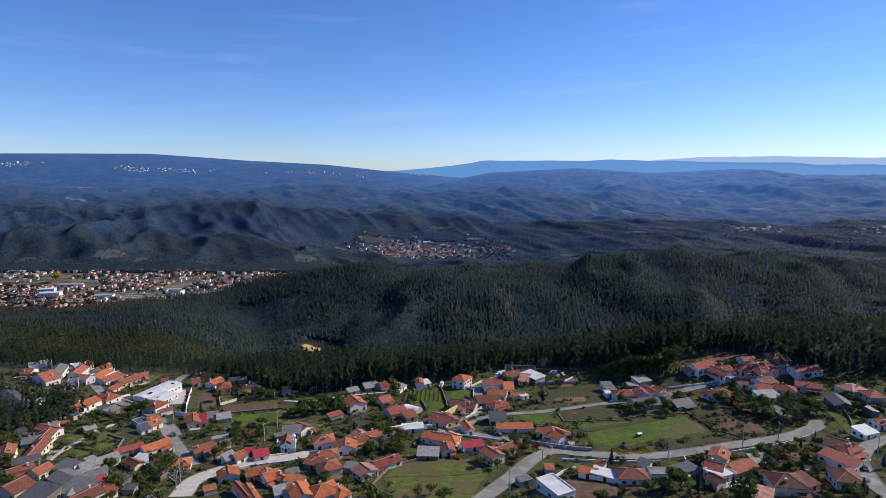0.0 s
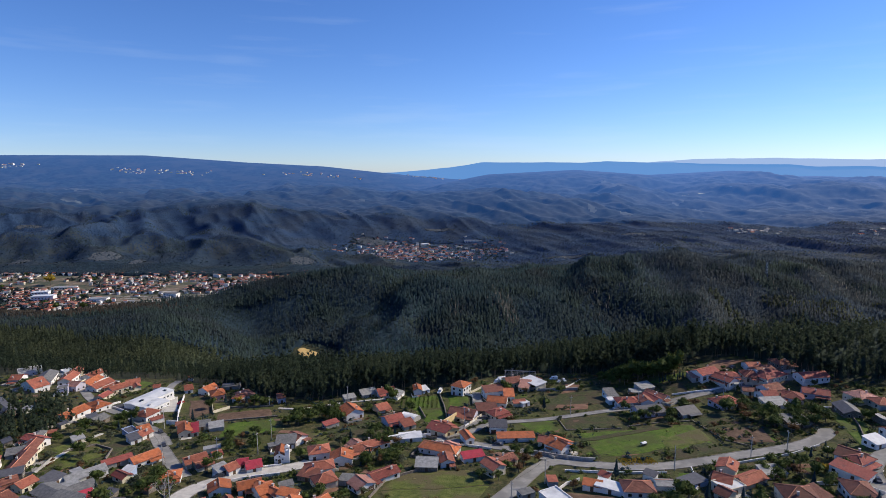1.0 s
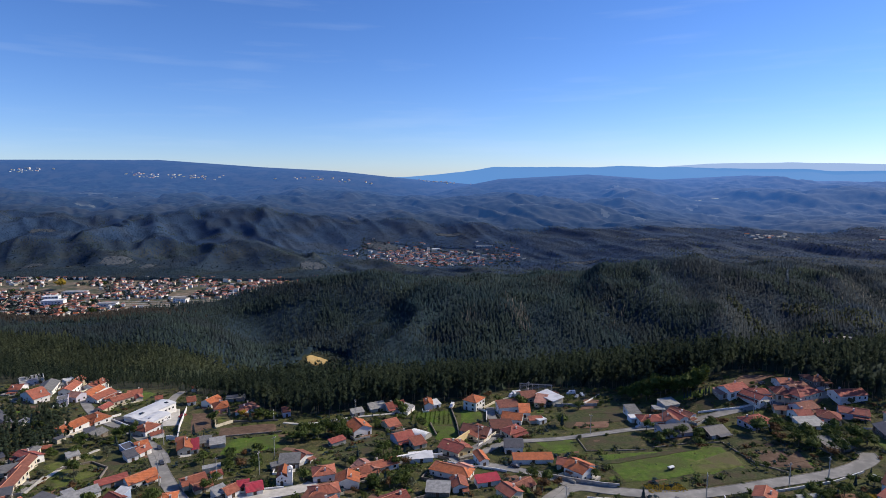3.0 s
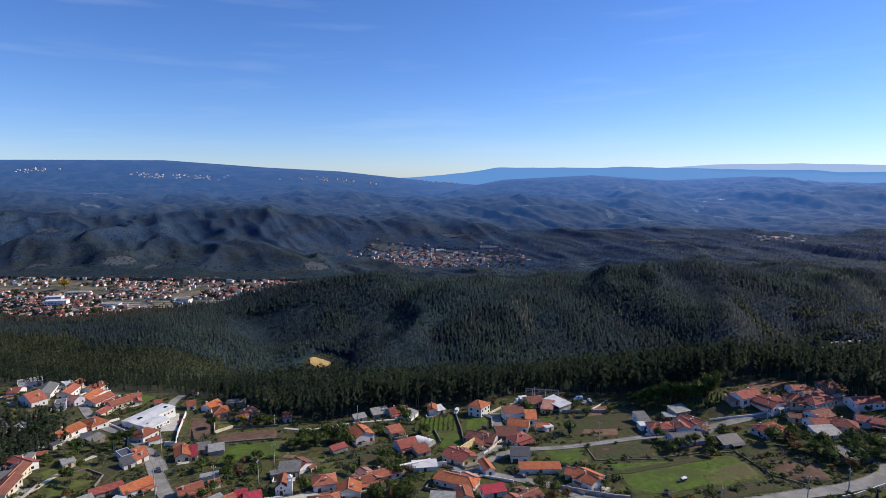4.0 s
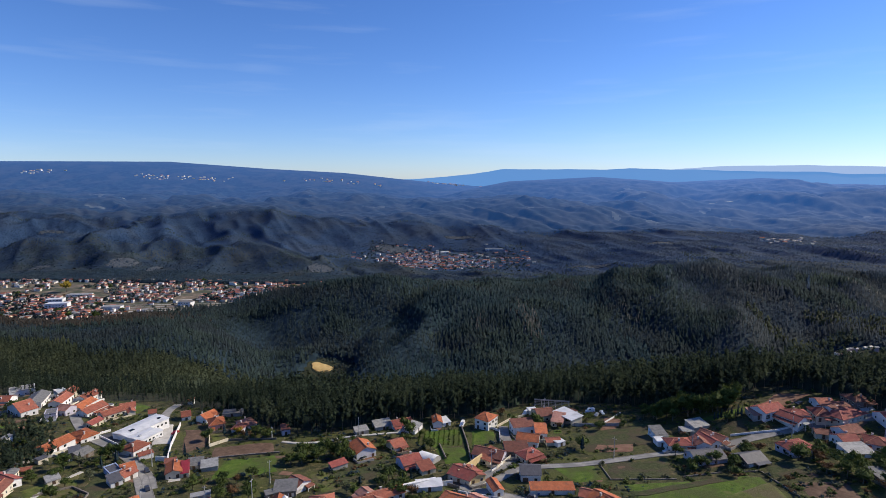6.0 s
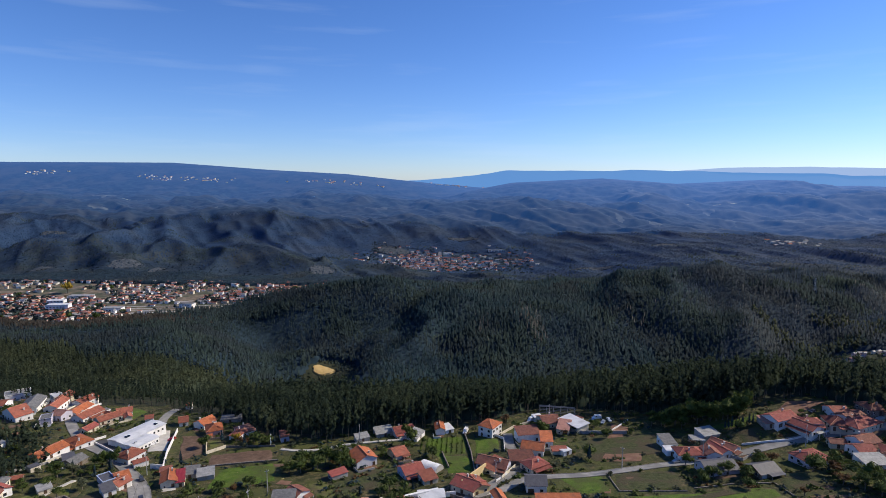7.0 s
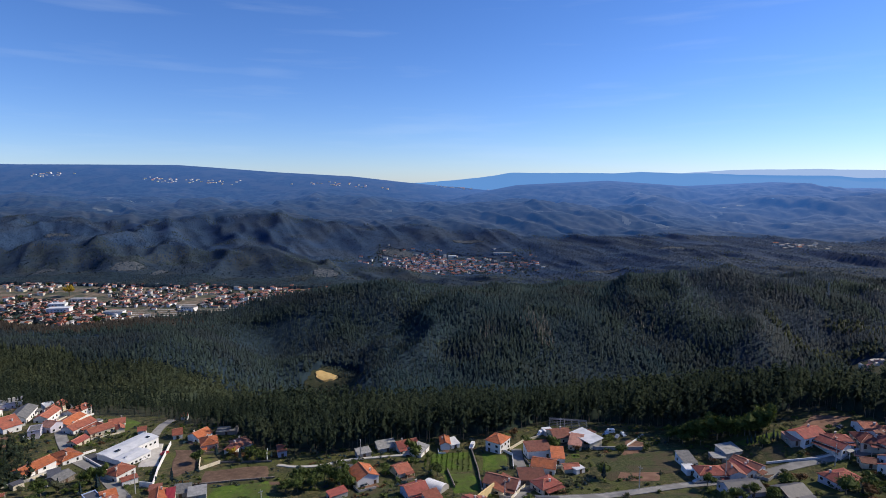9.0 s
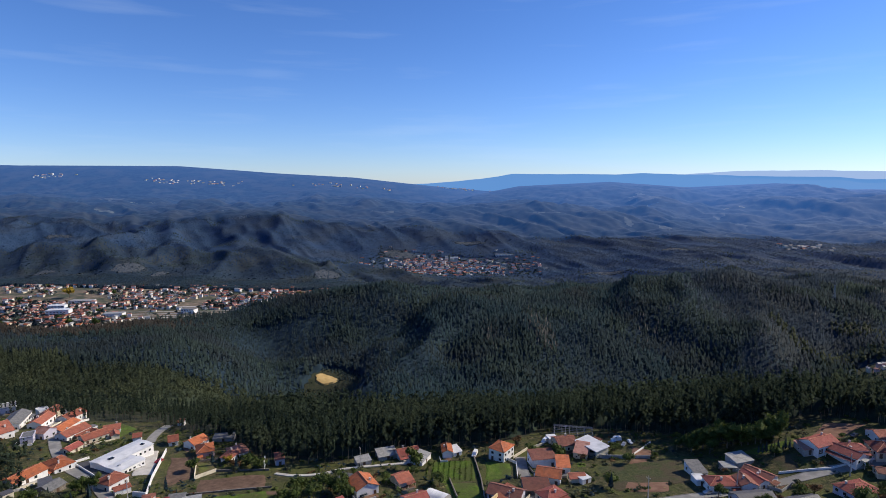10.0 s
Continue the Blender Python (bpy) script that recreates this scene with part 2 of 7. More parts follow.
CAR_PAINT = {
    "white": material("white_car_paint", [(0.70, 0.70, 0.70), (0.78, 0.78, 0.78)], 2.0, 0.3, spec=0.5),
    "silver": material("silver_car_paint", [(0.40, 0.41, 0.42), (0.48, 0.49, 0.50)], 2.0, 0.3, metal=0.5),
    "dark": material("dark_car_paint", [(0.03, 0.035, 0.045), (0.05, 0.055, 0.07)], 2.0, 0.3, spec=0.5),
    "red": material("red_car_paint", [(0.30, 0.02, 0.02), (0.38, 0.03, 0.03)], 2.0, 0.3, spec=0.5),
    "blue": material("blue_car_paint", [(0.04, 0.10, 0.28), (0.06, 0.14, 0.35)], 2.0, 0.3, spec=0.5),
}
RUBBER = material("tyre_rubber", [(0.02, 0.02, 0.02), (0.035, 0.035, 0.035)], 0.3, 0.9)


# ---- mesh helpers ----
def mesh_from(name, verts, faces, mat, smooth_shade=False):
    """A mesh from numpy arrays: verts (n, 3), faces (m, 3) or (m, 4)."""
    verts, faces = np.asarray(verts, np.float32), np.asarray(faces, np.int32)
    me = bpy.data.meshes.new(name)
    me.vertices.add(len(verts))
    me.vertices.foreach_set("co", verts.ravel())
    k = faces.shape[1]
    me.loops.add(faces.size)
    me.loops.foreach_set("vertex_index", faces.ravel())
    me.polygons.add(len(faces))
    me.polygons.foreach_set("loop_start", np.arange(0, faces.size, k, dtype=np.int32))
    me.polygons.foreach_set("loop_total", np.full(len(faces), k, np.int32))
    me.polygons.foreach_set("use_smooth", np.full(len(faces), smooth_shade, bool))
    me.materials.append(mat)
    me.update(calc_edges=True)
    return me


def part(name, bm, mat, parent=None, label="", at=None):
    """Links a bmesh (or ready mesh) as one mesh object under a thing or a part."""
    if isinstance(bm, bmesh.types.BMesh):
        me = bpy.data.meshes.new(name)
        bmesh.ops.recalc_face_normals(bm, faces=bm.faces)
        bm.to_mesh(me)
        bm.free()
        me.materials.append(mat)
    else:
        me = bm
    ob = new(name, me)
    if parent is not None:
        ob.parent = parent
    if at is not None:
        ob.matrix_basis = at
    return tagged(ob, label)


def box(bm, x0, y0, z0, x1, y1, z1):
    v = [bm.verts.new(p) for p in ((x0, y0, z0), (x1, y0, z0), (x1, y1, z0), (x0, y1, z0), (x0, y0, z1), (x1, y0, z1), (x1, y1, z1), (x0, y1, z1))]
    for f in ((0, 3, 2, 1), (4, 5, 6, 7), (0, 1, 5, 4), (1, 2, 6, 5), (2, 3, 7, 6), (3, 0, 4, 7)):
        bm.faces.new([v[i] for i in f])
    return v


def boxes(*dims):
    bm = bmesh.new()
    for d in dims:
        box(bm, *d)
    return bm


def tube(bm, a, b, r0, r1, sides=8):
    a, b = Vector(a), Vector(b)
    q = (b - a).to_track_quat("Z", "Y")
    rings = []
    for p, r in ((a, r0), (b, r1)):
        rings.append([bm.verts.new(p + q @ Vector((r * math.cos(2 * math.pi * k / sides), r * math.sin(2 * math.pi * k / sides), 0))) for k in range(sides)])
    for k in range(sides):
        bm.faces.new((rings[0][k], rings[0][(k + 1) % sides], rings[1][(k + 1) % sides], rings[1][k]))
    bm.faces.new(rings[1])
    bm.faces.new(rings[0][::-1])

# ---- the lie of the land ----
def lattice(ix, iy, seed):
    n = (ix * 374761393 + iy * 668265263 + seed * 144665) & 0xFFFFFFFF
    n = ((n ^ (n >> 13)) * 1274126177) & 0xFFFFFFFF
    return ((n ^ (n >> 16)) & 0xFFFF) / 65535.0


def value_noise(x, y, seed=0):
    ix, iy = np.floor(x).astype(np.int64), np.floor(y).astype(np.int64)
    fx, fy = x - ix, y - iy
    fx, fy = fx * fx * fx * (fx * (fx * 6 - 15) + 10), fy * fy * fy * (fy * (fy * 6 - 15) + 10)
    top = lattice(ix, iy, seed) * (1 - fx) + lattice(ix + 1, iy, seed) * fx
    low = lattice(ix, iy + 1, seed) * (1 - fx) + lattice(ix + 1, iy + 1, seed) * fx
    return (top * (1 - fy) + low * fy) * 2 - 1


def fbm(x, y, size, octaves=4, seed=0):
    total, gain = 0.0, 1.0
    for k in range(octaves):
        total = total + gain * value_noise(x / size + 7.3 * k, y / size - 3.1 * k, seed + k)
        size, gain = size / 2.03, gain * 0.5
    return total


def smooth(a, b, v):
    v = np.clip((v - a) / (b - a), 0, 1)
    return v * v * (3 - 2 * v)


def bump(x, y, cx, cy, rx, ry, turn=0.0):
    c, s = math.cos(radians(turn)), math.sin(radians(turn))
    u, v = ((x - cx) * c + (y - cy) * s) / rx, ((y - cy) * c - (x - cx) * s) / ry
    return np.exp(-(u * u + v * v))


def ridge(x, y, crest, y0, front, back):
    """A long ridge across the view: crest holds (x, z) pairs."""
    z = np.interp(x, [c[0] for c in crest], [c[1] for c in crest])
    d = y - y0
    return z, np.exp(-np.where(d < 0, d / front, d / back) ** 2)


def village_height(x, y):
    v = np.clip(y, -250, 470) - 290
    u = np.clip(x, -420, 330)
    knoll = 8.0 * smooth(306, 338, y) * smooth(108, 150, x) * smooth(440, 362, y)      # the eastern houses stand on a rise
    return -21.0 + 0.028 * u - 0.11 * v + 1.2e-4 * u * u + 1.7e-4 * u * v + 1e-4 * v * v + knoll


EDGE = ((-520, 470), (-330, 404), (-270, 396), (-226, 392), (-196, 402), (-165, 380), (-140, 366), (-115, 346), (-95, 337), (-72, 331), (-58, 336), (-40, 352), (0, 356), (22, 358), (42, 386), (66, 386), (92, 366), (111.8, 351.5), (130.0, 343.2), (146.9, 348.1), (162.7, 354.0), (188.4, 351.7), (204.7, 328.8), (223.3, 314.7), (249.9, 307.8), (330, 300), (520, 300))


def edge_of_village(x):
    return np.interp(x, [q[0] for q in EDGE], [q[1] for q in EDGE]) + 3 * np.sin(x / 13.0)


def height(x, y):
    x, y = np.asarray(x, float), np.asarray(y, float)
    near = village_height(x, y)
    # the valley beyond the village: floor, the wooded hill in its middle, the flats of the two towns
    floor = -128 + 20 * smooth(-120, -330, x) + 12 * smooth(250, 600, x)
    floor = floor - 50 * smooth(1250, 1700, y) * smooth(700, 200, x) - 12 * smooth(1250, 2200, y) * smooth(200, 700, x)
    land = floor
    land = land + 58 * bump(x, y, 300, 1010, 380, 190, 6) + 34 * bump(x, y, -150, 960, 170, 150, -25)
    land = land + 26 * bump(x, y, 60, 800, 150, 110, 60) + 22 * bump(x, y, 640, 1150, 260, 160)
    far = smooth(1180, 1500, y + 0.10 * np.abs(x + 300))
    rough = fbm(x, y, 520, 4, 11)
    gully = np.maximum(0.42, 1 - np.abs(fbm(x + 0.35 * y, y * 0.55, 330, 3, 23)))
    for crest, y0, front, back in (
        (((-2600, -20), (-1400, -50), (-900, -62), (-300, -95), (0, -175), (900, -140), (2000, -100)), 1640, 330, 420),
        (((-3000, 10), (-1500, -25), (-900, -22), (-200, -40), (700, -120), (1400, -110), (2600, -60)), 2350, 420, 500),
        (((-3500, 40), (-1500, -10), (-900, 0), (300, -6), (650, -30), (1200, -70), (2600, -10)), 3000, 480, 600),
    ):
        z, s = ridge(x, y, crest, y0 + 90 * np.sin(x / 310.0 + y0), front, back)
        land = land + far * np.maximum(0, (z - land)) * s
    # narrow spurs and gullies run down the hillsides towards the valley
    spur = 1 - 2 * np.abs(fbm(x + 0.62 * y, 0.30 * y, 150, 3, 131))
    land = land + far * smooth(1290, 1480, y) * smooth(3350, 2900, y) * (1 - 0.35 * smooth(500, 1000, x)) * 11 * (spur - 0.45)
    land = land + far * (18 * rough + (42 - 18 * smooth(150, 900, x)) * (1 - 0.55 * smooth(2250, 2700, y)) * (gully - 0.78))
    for crest, y0, front, back in (
        (((-4600, 262), (-3520, 234), (-2300, 230), (-1500, 172), (-900, 140), (-500, 96), (-250, 70), (200, 30), (4600, 30)), 4420, 900, 500),
        (((-4600, -60), (-300, -40), (320, 78), (930, 108), (1420, 72), (1950, 98), (2300, 56), (2620, 60), (3140, 30), (4600, 60)), 3950, 700, 350),
    ):
        z, s = ridge(x, y, crest, y0 + 60 * np.sin(x / 420.0), front, back)
        land = land + np.maximum(0, z - land) * s
    far_gully = np.maximum(0.4, 1 - np.abs(fbm(x + 0.2 * y, y * 0.5, 560, 4, 47)))
    land = land + smooth(2500, 3200, y) * smooth(3900, 3400, y) * (16 * fbm(x, y, 260, 3, 41) + 46 * (far_gully - 0.75) * (1 - bump(x, y, 946, 3433, 220, 220)))
    land = land + 34 * fbm(x + 0.4 * y, y, 430, 4, 91) * smooth(2050, 2500, y) * smooth(100, 600, x) * smooth(3750, 3300, y)
    fold = np.maximum(0.4, 1 - np.abs(fbm(x * 0.9 - 0.3 * y, y * 0.6, 190, 3, 57)))
    land = land + smooth(520, 760, y) * smooth(1500, 1100, y) * smooth(-330, -120, x) * (9 * fbm(x, y, 170, 3, 5) + 34 * (fold - 0.74))
    land = land + 26 * bump(x, y, -208, 730, 34, 38)
    town = np.minimum(1, 1.35 * bump(x, y, -90, 1850, 380, 250))
    land = land * (1 - town) + (-167 + 0.11 * np.clip(y - 1800, 0, 260) + 6 * rough) * town
    # from the village's edge the ground falls into the valley, steeply ahead and gently on the western side
    e = 368 + 0.00033 * np.clip(x, -420, 0) ** 2
    run = 320 + 190 * smooth(-165, -265, x)
    k = np.clip((y - e) / run, 0, 1)
    k = k * k * (3 - 2 * k) * 0.6 + 0.4 * k
    return near * (1 - k) + land * k - 34 * bump(x, y, -232, 735, 210, 50, 124) * smooth(430, 560, y) + 13 * bump(x, y, -318, 610, 190, 48, 124) * smooth(380, 470, y)


def ground_z(x, y):
    return float(village_height(x, y) if y < 367 else height(x, y))

# ---- ground: one sheet from behind the camera to the skyline ----
def fan_sheet(name, mat_near, ys, half, columns, lift=0.0):
    u = np.linspace(-1, 1, columns)
    xx = u[None, :] * half(ys)[:, None]
    yy = np.repeat(ys[:, None], columns, 1)
    zz = height(xx, yy) + lift
    verts = np.stack([xx, yy, zz], -1).reshape(-1, 3)
    j, i = np.meshgrid(np.arange(len(ys) - 1), np.arange(columns - 1), indexing="ij")
    k = (j * columns + i).ravel()
    faces = np.stack([k, k + 1, k + columns + 1, k + columns], -1)
    me = mesh_from(name, verts, faces, mat_near, True)
    return me, verts, faces


def half_width(ys):
    return np.maximum(520 + 0.55 * np.abs(ys), 420 + 0.98 * ys)


steps = [-420.0]
while steps[-1] < 4960:
    y = steps[-1]
    steps.append(y + (14 if y < 120 else 4.0 if y < 480 else 4.0 + (y - 480) * 0.0075))
ROWS_Y = np.array(steps)
me, gv, gf = fan_sheet("ground", GROUND, ROWS_Y[ROWS_Y < 2160], half_width, 540)
me.materials.append(WOODS)
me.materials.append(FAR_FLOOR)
me.materials.append(TOWN_FLOOR)
mid = gv[gf].mean(1)
kind = np.where(mid[:, 1] > edge_of_village(mid[:, 0]) + 4, 1, 0)
kind = np.where(mid[:, 1] > 1300, 2, kind)
flats = (mid[:, 1] > 806) & (mid[:, 1] < 1215) & (mid[:, 0] < -225 - 0.3 * (mid[:, 1] - 900))
flats |= ((mid[:, 0] - 510) / 80) ** 2 + ((mid[:, 1] - 800) / 24) ** 2 < 1
kind = np.where(flats, 3, kind)
me.polygons.foreach_set("material_index", kind.astype(np.int32))
tagged(new("ground", me), "rolling village ground and wooded hills out to the skyline", "ground", kind="structure")

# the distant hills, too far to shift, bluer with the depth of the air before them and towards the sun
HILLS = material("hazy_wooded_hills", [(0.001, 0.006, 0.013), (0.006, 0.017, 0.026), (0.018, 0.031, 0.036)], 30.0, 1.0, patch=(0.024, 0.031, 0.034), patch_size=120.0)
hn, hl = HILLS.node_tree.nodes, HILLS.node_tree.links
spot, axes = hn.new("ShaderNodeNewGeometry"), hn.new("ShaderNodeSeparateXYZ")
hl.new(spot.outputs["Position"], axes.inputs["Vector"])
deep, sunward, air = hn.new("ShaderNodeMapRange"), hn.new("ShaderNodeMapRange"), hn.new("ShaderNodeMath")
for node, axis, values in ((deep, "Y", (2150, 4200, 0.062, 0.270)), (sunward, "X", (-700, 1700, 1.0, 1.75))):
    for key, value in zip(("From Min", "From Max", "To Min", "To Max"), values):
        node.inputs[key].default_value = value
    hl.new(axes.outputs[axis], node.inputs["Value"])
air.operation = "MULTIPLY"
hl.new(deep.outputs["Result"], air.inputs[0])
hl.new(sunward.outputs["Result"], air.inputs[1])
# the haze is put in as blue emission of this strength
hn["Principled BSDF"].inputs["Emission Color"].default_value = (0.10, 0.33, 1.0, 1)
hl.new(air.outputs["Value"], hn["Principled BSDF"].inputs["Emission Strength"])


# pale pastures and felled slopes on the far hills: x, y, half width, half depth
PASTURES = ((-907, 2212, 40, 22), (-1408, 2212, 32, 20), (959, 3292, 66, 120), (667, 2532, 16, 50), (1482, 2660, 44, 36), (793, 2452, 18, 60), (1513, 2316, 34, 20), (1218, 2956, 30, 46), (1223, 2700, 24, 50), (-1150, 2560, 40, 30), (-1750, 2700, 50, 30), (-420, 2760, 60, 24), (330, 2620, 50, 24), (1020, 2320, 46, 18), (1900, 2700, 60, 30), (-2100, 3300, 60, 60), (520, 3050, 40, 40))
PASTURE_FAR = HILLS.copy()
PASTURE_FAR.name = "hazy_far_pastures"
for stop in [n for n in PASTURE_FAR.node_tree.nodes if n.type == "VALTORGB"][0].color_ramp.elements:
    stop.color = (0.075, 0.088, 0.085, 1)


def hill_sheet(name, label, y0, y1):
    rows = ROWS_Y[(ROWS_Y >= y0) & (ROWS_Y < y1)]
    first = ROWS_Y[ROWS_Y < y0][-1]
    rows = np.concatenate([[first - (0.5 if y0 < 2400 else 0.0)], rows])
    rows = np.sort(np.concatenate([rows, 0.5 * (rows[1:] + rows[:-1])]))
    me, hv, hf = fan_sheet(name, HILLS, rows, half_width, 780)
    # uneven canopy of the woods
    rough = 4.5 * fbm(hv[:, 0], hv[:, 1], 42, 3, 201) * smooth(y0 if y0 < 2400 else y0 - 200, y0 + 100, hv[:, 1]) * smooth(4000, 3600, hv[:, 1])
    hv[:, 2] += rough
    me.vertices.foreach_set("co", hv.astype(np.float32).ravel())
    me.materials.append(PASTURE_FAR)
    at = hv[hf].mean(1)
    open_land = np.zeros(len(at), bool)
    for cx, cy, rx, ry in PASTURES:
        open_land |= ((at[:, 0] - cx) / rx) ** 2 + ((at[:, 1] - cy) / ry) ** 2 < 1 + 0.7 * fbm(at[:, 0], at[:, 1], 30, 2, 7)
    me.polygons.foreach_set("material_index", open_land.astype(np.int32))
    me.update()
    tagged(new(name, me), label, "hills", kind="structure")


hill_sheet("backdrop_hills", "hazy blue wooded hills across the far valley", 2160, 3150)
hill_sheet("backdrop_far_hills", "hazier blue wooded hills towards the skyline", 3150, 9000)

# the farthest, palest range, beyond all else
far_x = np.linspace(-4800, 4800, 240)
crest = np.interp(far_x, (-4800, -400, -150, 350, 900, 1200, 1440, 2000, 2250, 3040, 3870, 4800), (60, 90, 112, 172, 180, 170, 178, 162, 152, 140, 124, 120)) + 7 * fbm(far_x, far_x * 0, 420, 4, 3)
bm_rows = [np.stack([far_x, np.full_like(far_x, 4990 - 260 * (1 - k) ** 1.0), -60 + (crest + 60) * k], -1) for k in np.linspace(0, 1, 7)]
rv = np.concatenate(bm_rows)
j, i = np.meshgrid(np.arange(6), np.arange(239), indexing="ij")
k = (j * 240 + i).ravel()
# near-black surface; its hazy blue is all painted as emission
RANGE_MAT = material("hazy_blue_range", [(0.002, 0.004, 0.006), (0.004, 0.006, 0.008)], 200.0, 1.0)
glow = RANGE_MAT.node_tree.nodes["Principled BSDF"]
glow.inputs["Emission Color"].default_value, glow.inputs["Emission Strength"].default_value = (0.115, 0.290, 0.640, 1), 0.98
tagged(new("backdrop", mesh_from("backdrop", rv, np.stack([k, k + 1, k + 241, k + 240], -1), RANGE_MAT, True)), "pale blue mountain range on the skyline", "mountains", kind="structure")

# a still paler ridge behind it
crest = np.interp(far_x, (-4800, 1100, 1900, 2400, 2950, 3870, 4800), (40, 90, 180, 200, 208, 192, 186)) + 5 * fbm(far_x, far_x * 0 + 9, 380, 4, 8)
rv = np.concatenate([np.stack([far_x, np.full_like(far_x, 4998 - 6 * (1 - k)), -60 + (crest + 60) * k], -1) for k in (0.0, 0.5, 1.0)])
j, i = np.meshgrid(np.arange(2), np.arange(239), indexing="ij")
k = (j * 240 + i).ravel()
# paler haze, again emission over a near-black surface
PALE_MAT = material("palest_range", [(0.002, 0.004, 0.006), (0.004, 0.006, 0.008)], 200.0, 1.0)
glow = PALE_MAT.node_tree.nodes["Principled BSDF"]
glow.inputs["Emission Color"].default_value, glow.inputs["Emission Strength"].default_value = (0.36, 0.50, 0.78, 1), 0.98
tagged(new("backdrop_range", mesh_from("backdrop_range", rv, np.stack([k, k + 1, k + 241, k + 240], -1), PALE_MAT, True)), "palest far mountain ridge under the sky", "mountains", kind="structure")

# ---- roads, paths and fields, laid on the ground ----
KERB = material("worn_kerb_stone", [(0.17, 0.16, 0.145), (0.25, 0.24, 0.215)], 1.5, 0.95)
BLOCKED = []          # (x, y, radius) kept free of plants


def smooth_line(points, step=2.0):
    pts = [Vector((*p, 0)) for p in points]
    pts = [pts[0] * 2 - pts[1], *pts, pts[-1] * 2 - pts[-2]]
    out = []
    for a, b, c, d in zip(pts, pts[1:], pts[2:], pts[3:]):
        n = max(2, int((c - b).length / step))
        for k in range(n):
            t = k / n
            out.append(0.5 * (2 * b + (c - a) * t + (2 * a - 5 * b + 4 * c - d) * t * t + (3 * b - 3 * c + d - a) * t ** 3))
    out.append(pts[-2])
    return out


def strip(line, offsets, lifts):
    """Rows of points along a line: offsets sideways and lifts over the ground at the middle of the strip."""
    rows = []
    for k, p in enumerate(line):
        q = line[min(k + 1, len(line) - 1)] - line[max(k - 1, 0)]
        side = Vector((q.y, -q.x, 0)).normalized()
        rows.append([(p.x + side.x * o, p.y + side.y * o, ground_z(p.x + side.x * o, p.y + side.y * o) + l) for o, l in zip(offsets, lifts)])
    return rows


def strip_mesh(name, rows, mat):
    n = len(rows[0])
    verts = np.array(rows).reshape(-1, 3)
    j, i = np.meshgrid(np.arange(len(rows) - 1), np.arange(n - 1), indexing="ij")
    k = (j * n + i).ravel()
    return mesh_from(name, verts, np.stack([k, k + 1, k + n + 1, k + n], -1), mat)


def road(name, width, points, mat=ASPHALT, label="worn grey asphalt village road between houses and gardens"):
    line, h = smooth_line(points), width / 2
    ob = new("road_" + name, strip_mesh("road", strip(line, (-h - 0.1, -h, -h / 2, 0, h / 2, h, h + 0.1), (-0.6, 0.16, 0.19, 0.2, 0.19, 0.16, -0.6)), mat))
    tagged(ob, label, "road", kind="structure")
    for s in (-1, 1):
        rows = strip(line, [s * (h + o) for o in (-0.02, 0.02, 0.30, 0.34)], (-0.5, 0.27, 0.27, -0.5))
        part("kerb", strip_mesh("kerb", rows, KERB), KERB, ob)
    for p in line[::2]:
        BLOCKED.append((p.x, p.y, h + 1.2))
    return ob


def path(name, width, points):
    line, h = smooth_line(points), width / 2
    ob = new("path_" + name, strip_mesh("path", strip(line, (-h - 0.1, -h, 0, h, h + 0.1), (-0.5, 0.36, 0.40, 0.36, -0.5)), PAVING))
    for p in line[::2]:
        BLOCKED.append((p.x, p.y, h + 0.6))
    return tagged(ob, "pale trodden path along the gardens", "path", kind="structure")


FIELD_LABELS = {"MEADOW": "bright green mown meadow", "PASTURE": "dry yellow-green pasture", "EARTH": "bare brown ploughed earth", "RED_EARTH": "reddish bare soil plot", "SCRUB": "olive fallow field with weeds", "PAVING": "pale concrete yard"}
FIELDS = []


def field(name, mat, corners, label=""):
    a, b, c, d = [np.array(p) for p in corners]
    n = int(max(np.linalg.norm(b - a), np.linalg.norm(d - a)) / 2.0) + 2
    u, v = np.meshgrid(np.linspace(0, 1, n), np.linspace(0, 1, n))
    u, v = u[..., None], v[..., None]
    p = (a * (1 - u) + b * u) * (1 - v) + (d * (1 - u) + c * u) * v
    rim = np.minimum(np.minimum(u, 1 - u), np.minimum(v, 1 - v))[..., 0]
    wob = np.stack([fbm(p[..., 0], p[..., 1], 9, 2, 61), fbm(p[..., 0], p[..., 1], 9, 2, 62)], -1) * 0.9
    p = p + wob
    z = height(p[..., 0], p[..., 1]) + np.where(rim <= 0, -0.35, 0.08 + 0.006 * len(FIELDS) + 0.05 * fbm(p[..., 0], p[..., 1], 5, 2, 63))
    j, i = np.meshgrid(np.arange(n - 1), np.arange(n - 1), indexing="ij")
    k = (j * n + i).ravel()
    me = mesh_from(name, np.concatenate([p, z[..., None]], -1).reshape(-1, 3), np.stack([k, k + 1, k + n + 1, k + n], -1), mat, True)
    FIELDS.append((a, b, c, d))
    key = [s for s, m in (("MEADOW", MEADOW), ("PASTURE", PASTURE), ("EARTH", EARTH), ("RED_EARTH", RED_EARTH), ("SCRUB", SCRUB), ("PAVING", PAVING)) if m is mat] + ["EARTH"]
    return tagged(new("ground_" + name, me), label or FIELD_LABELS[key[0]], "field", kind="structure")


def in_field(x, y):
    for a, b, c, d in FIELDS:
        s = [(q[0] - p[0]) * (y - p[1]) - (q[1] - p[1]) * (x - p[0]) for p, q in ((a, b), (b, c), (c, d), (d, a))]
        if all(v < 0 for v in s) or all(v > 0 for v in s):
            return True
    return False


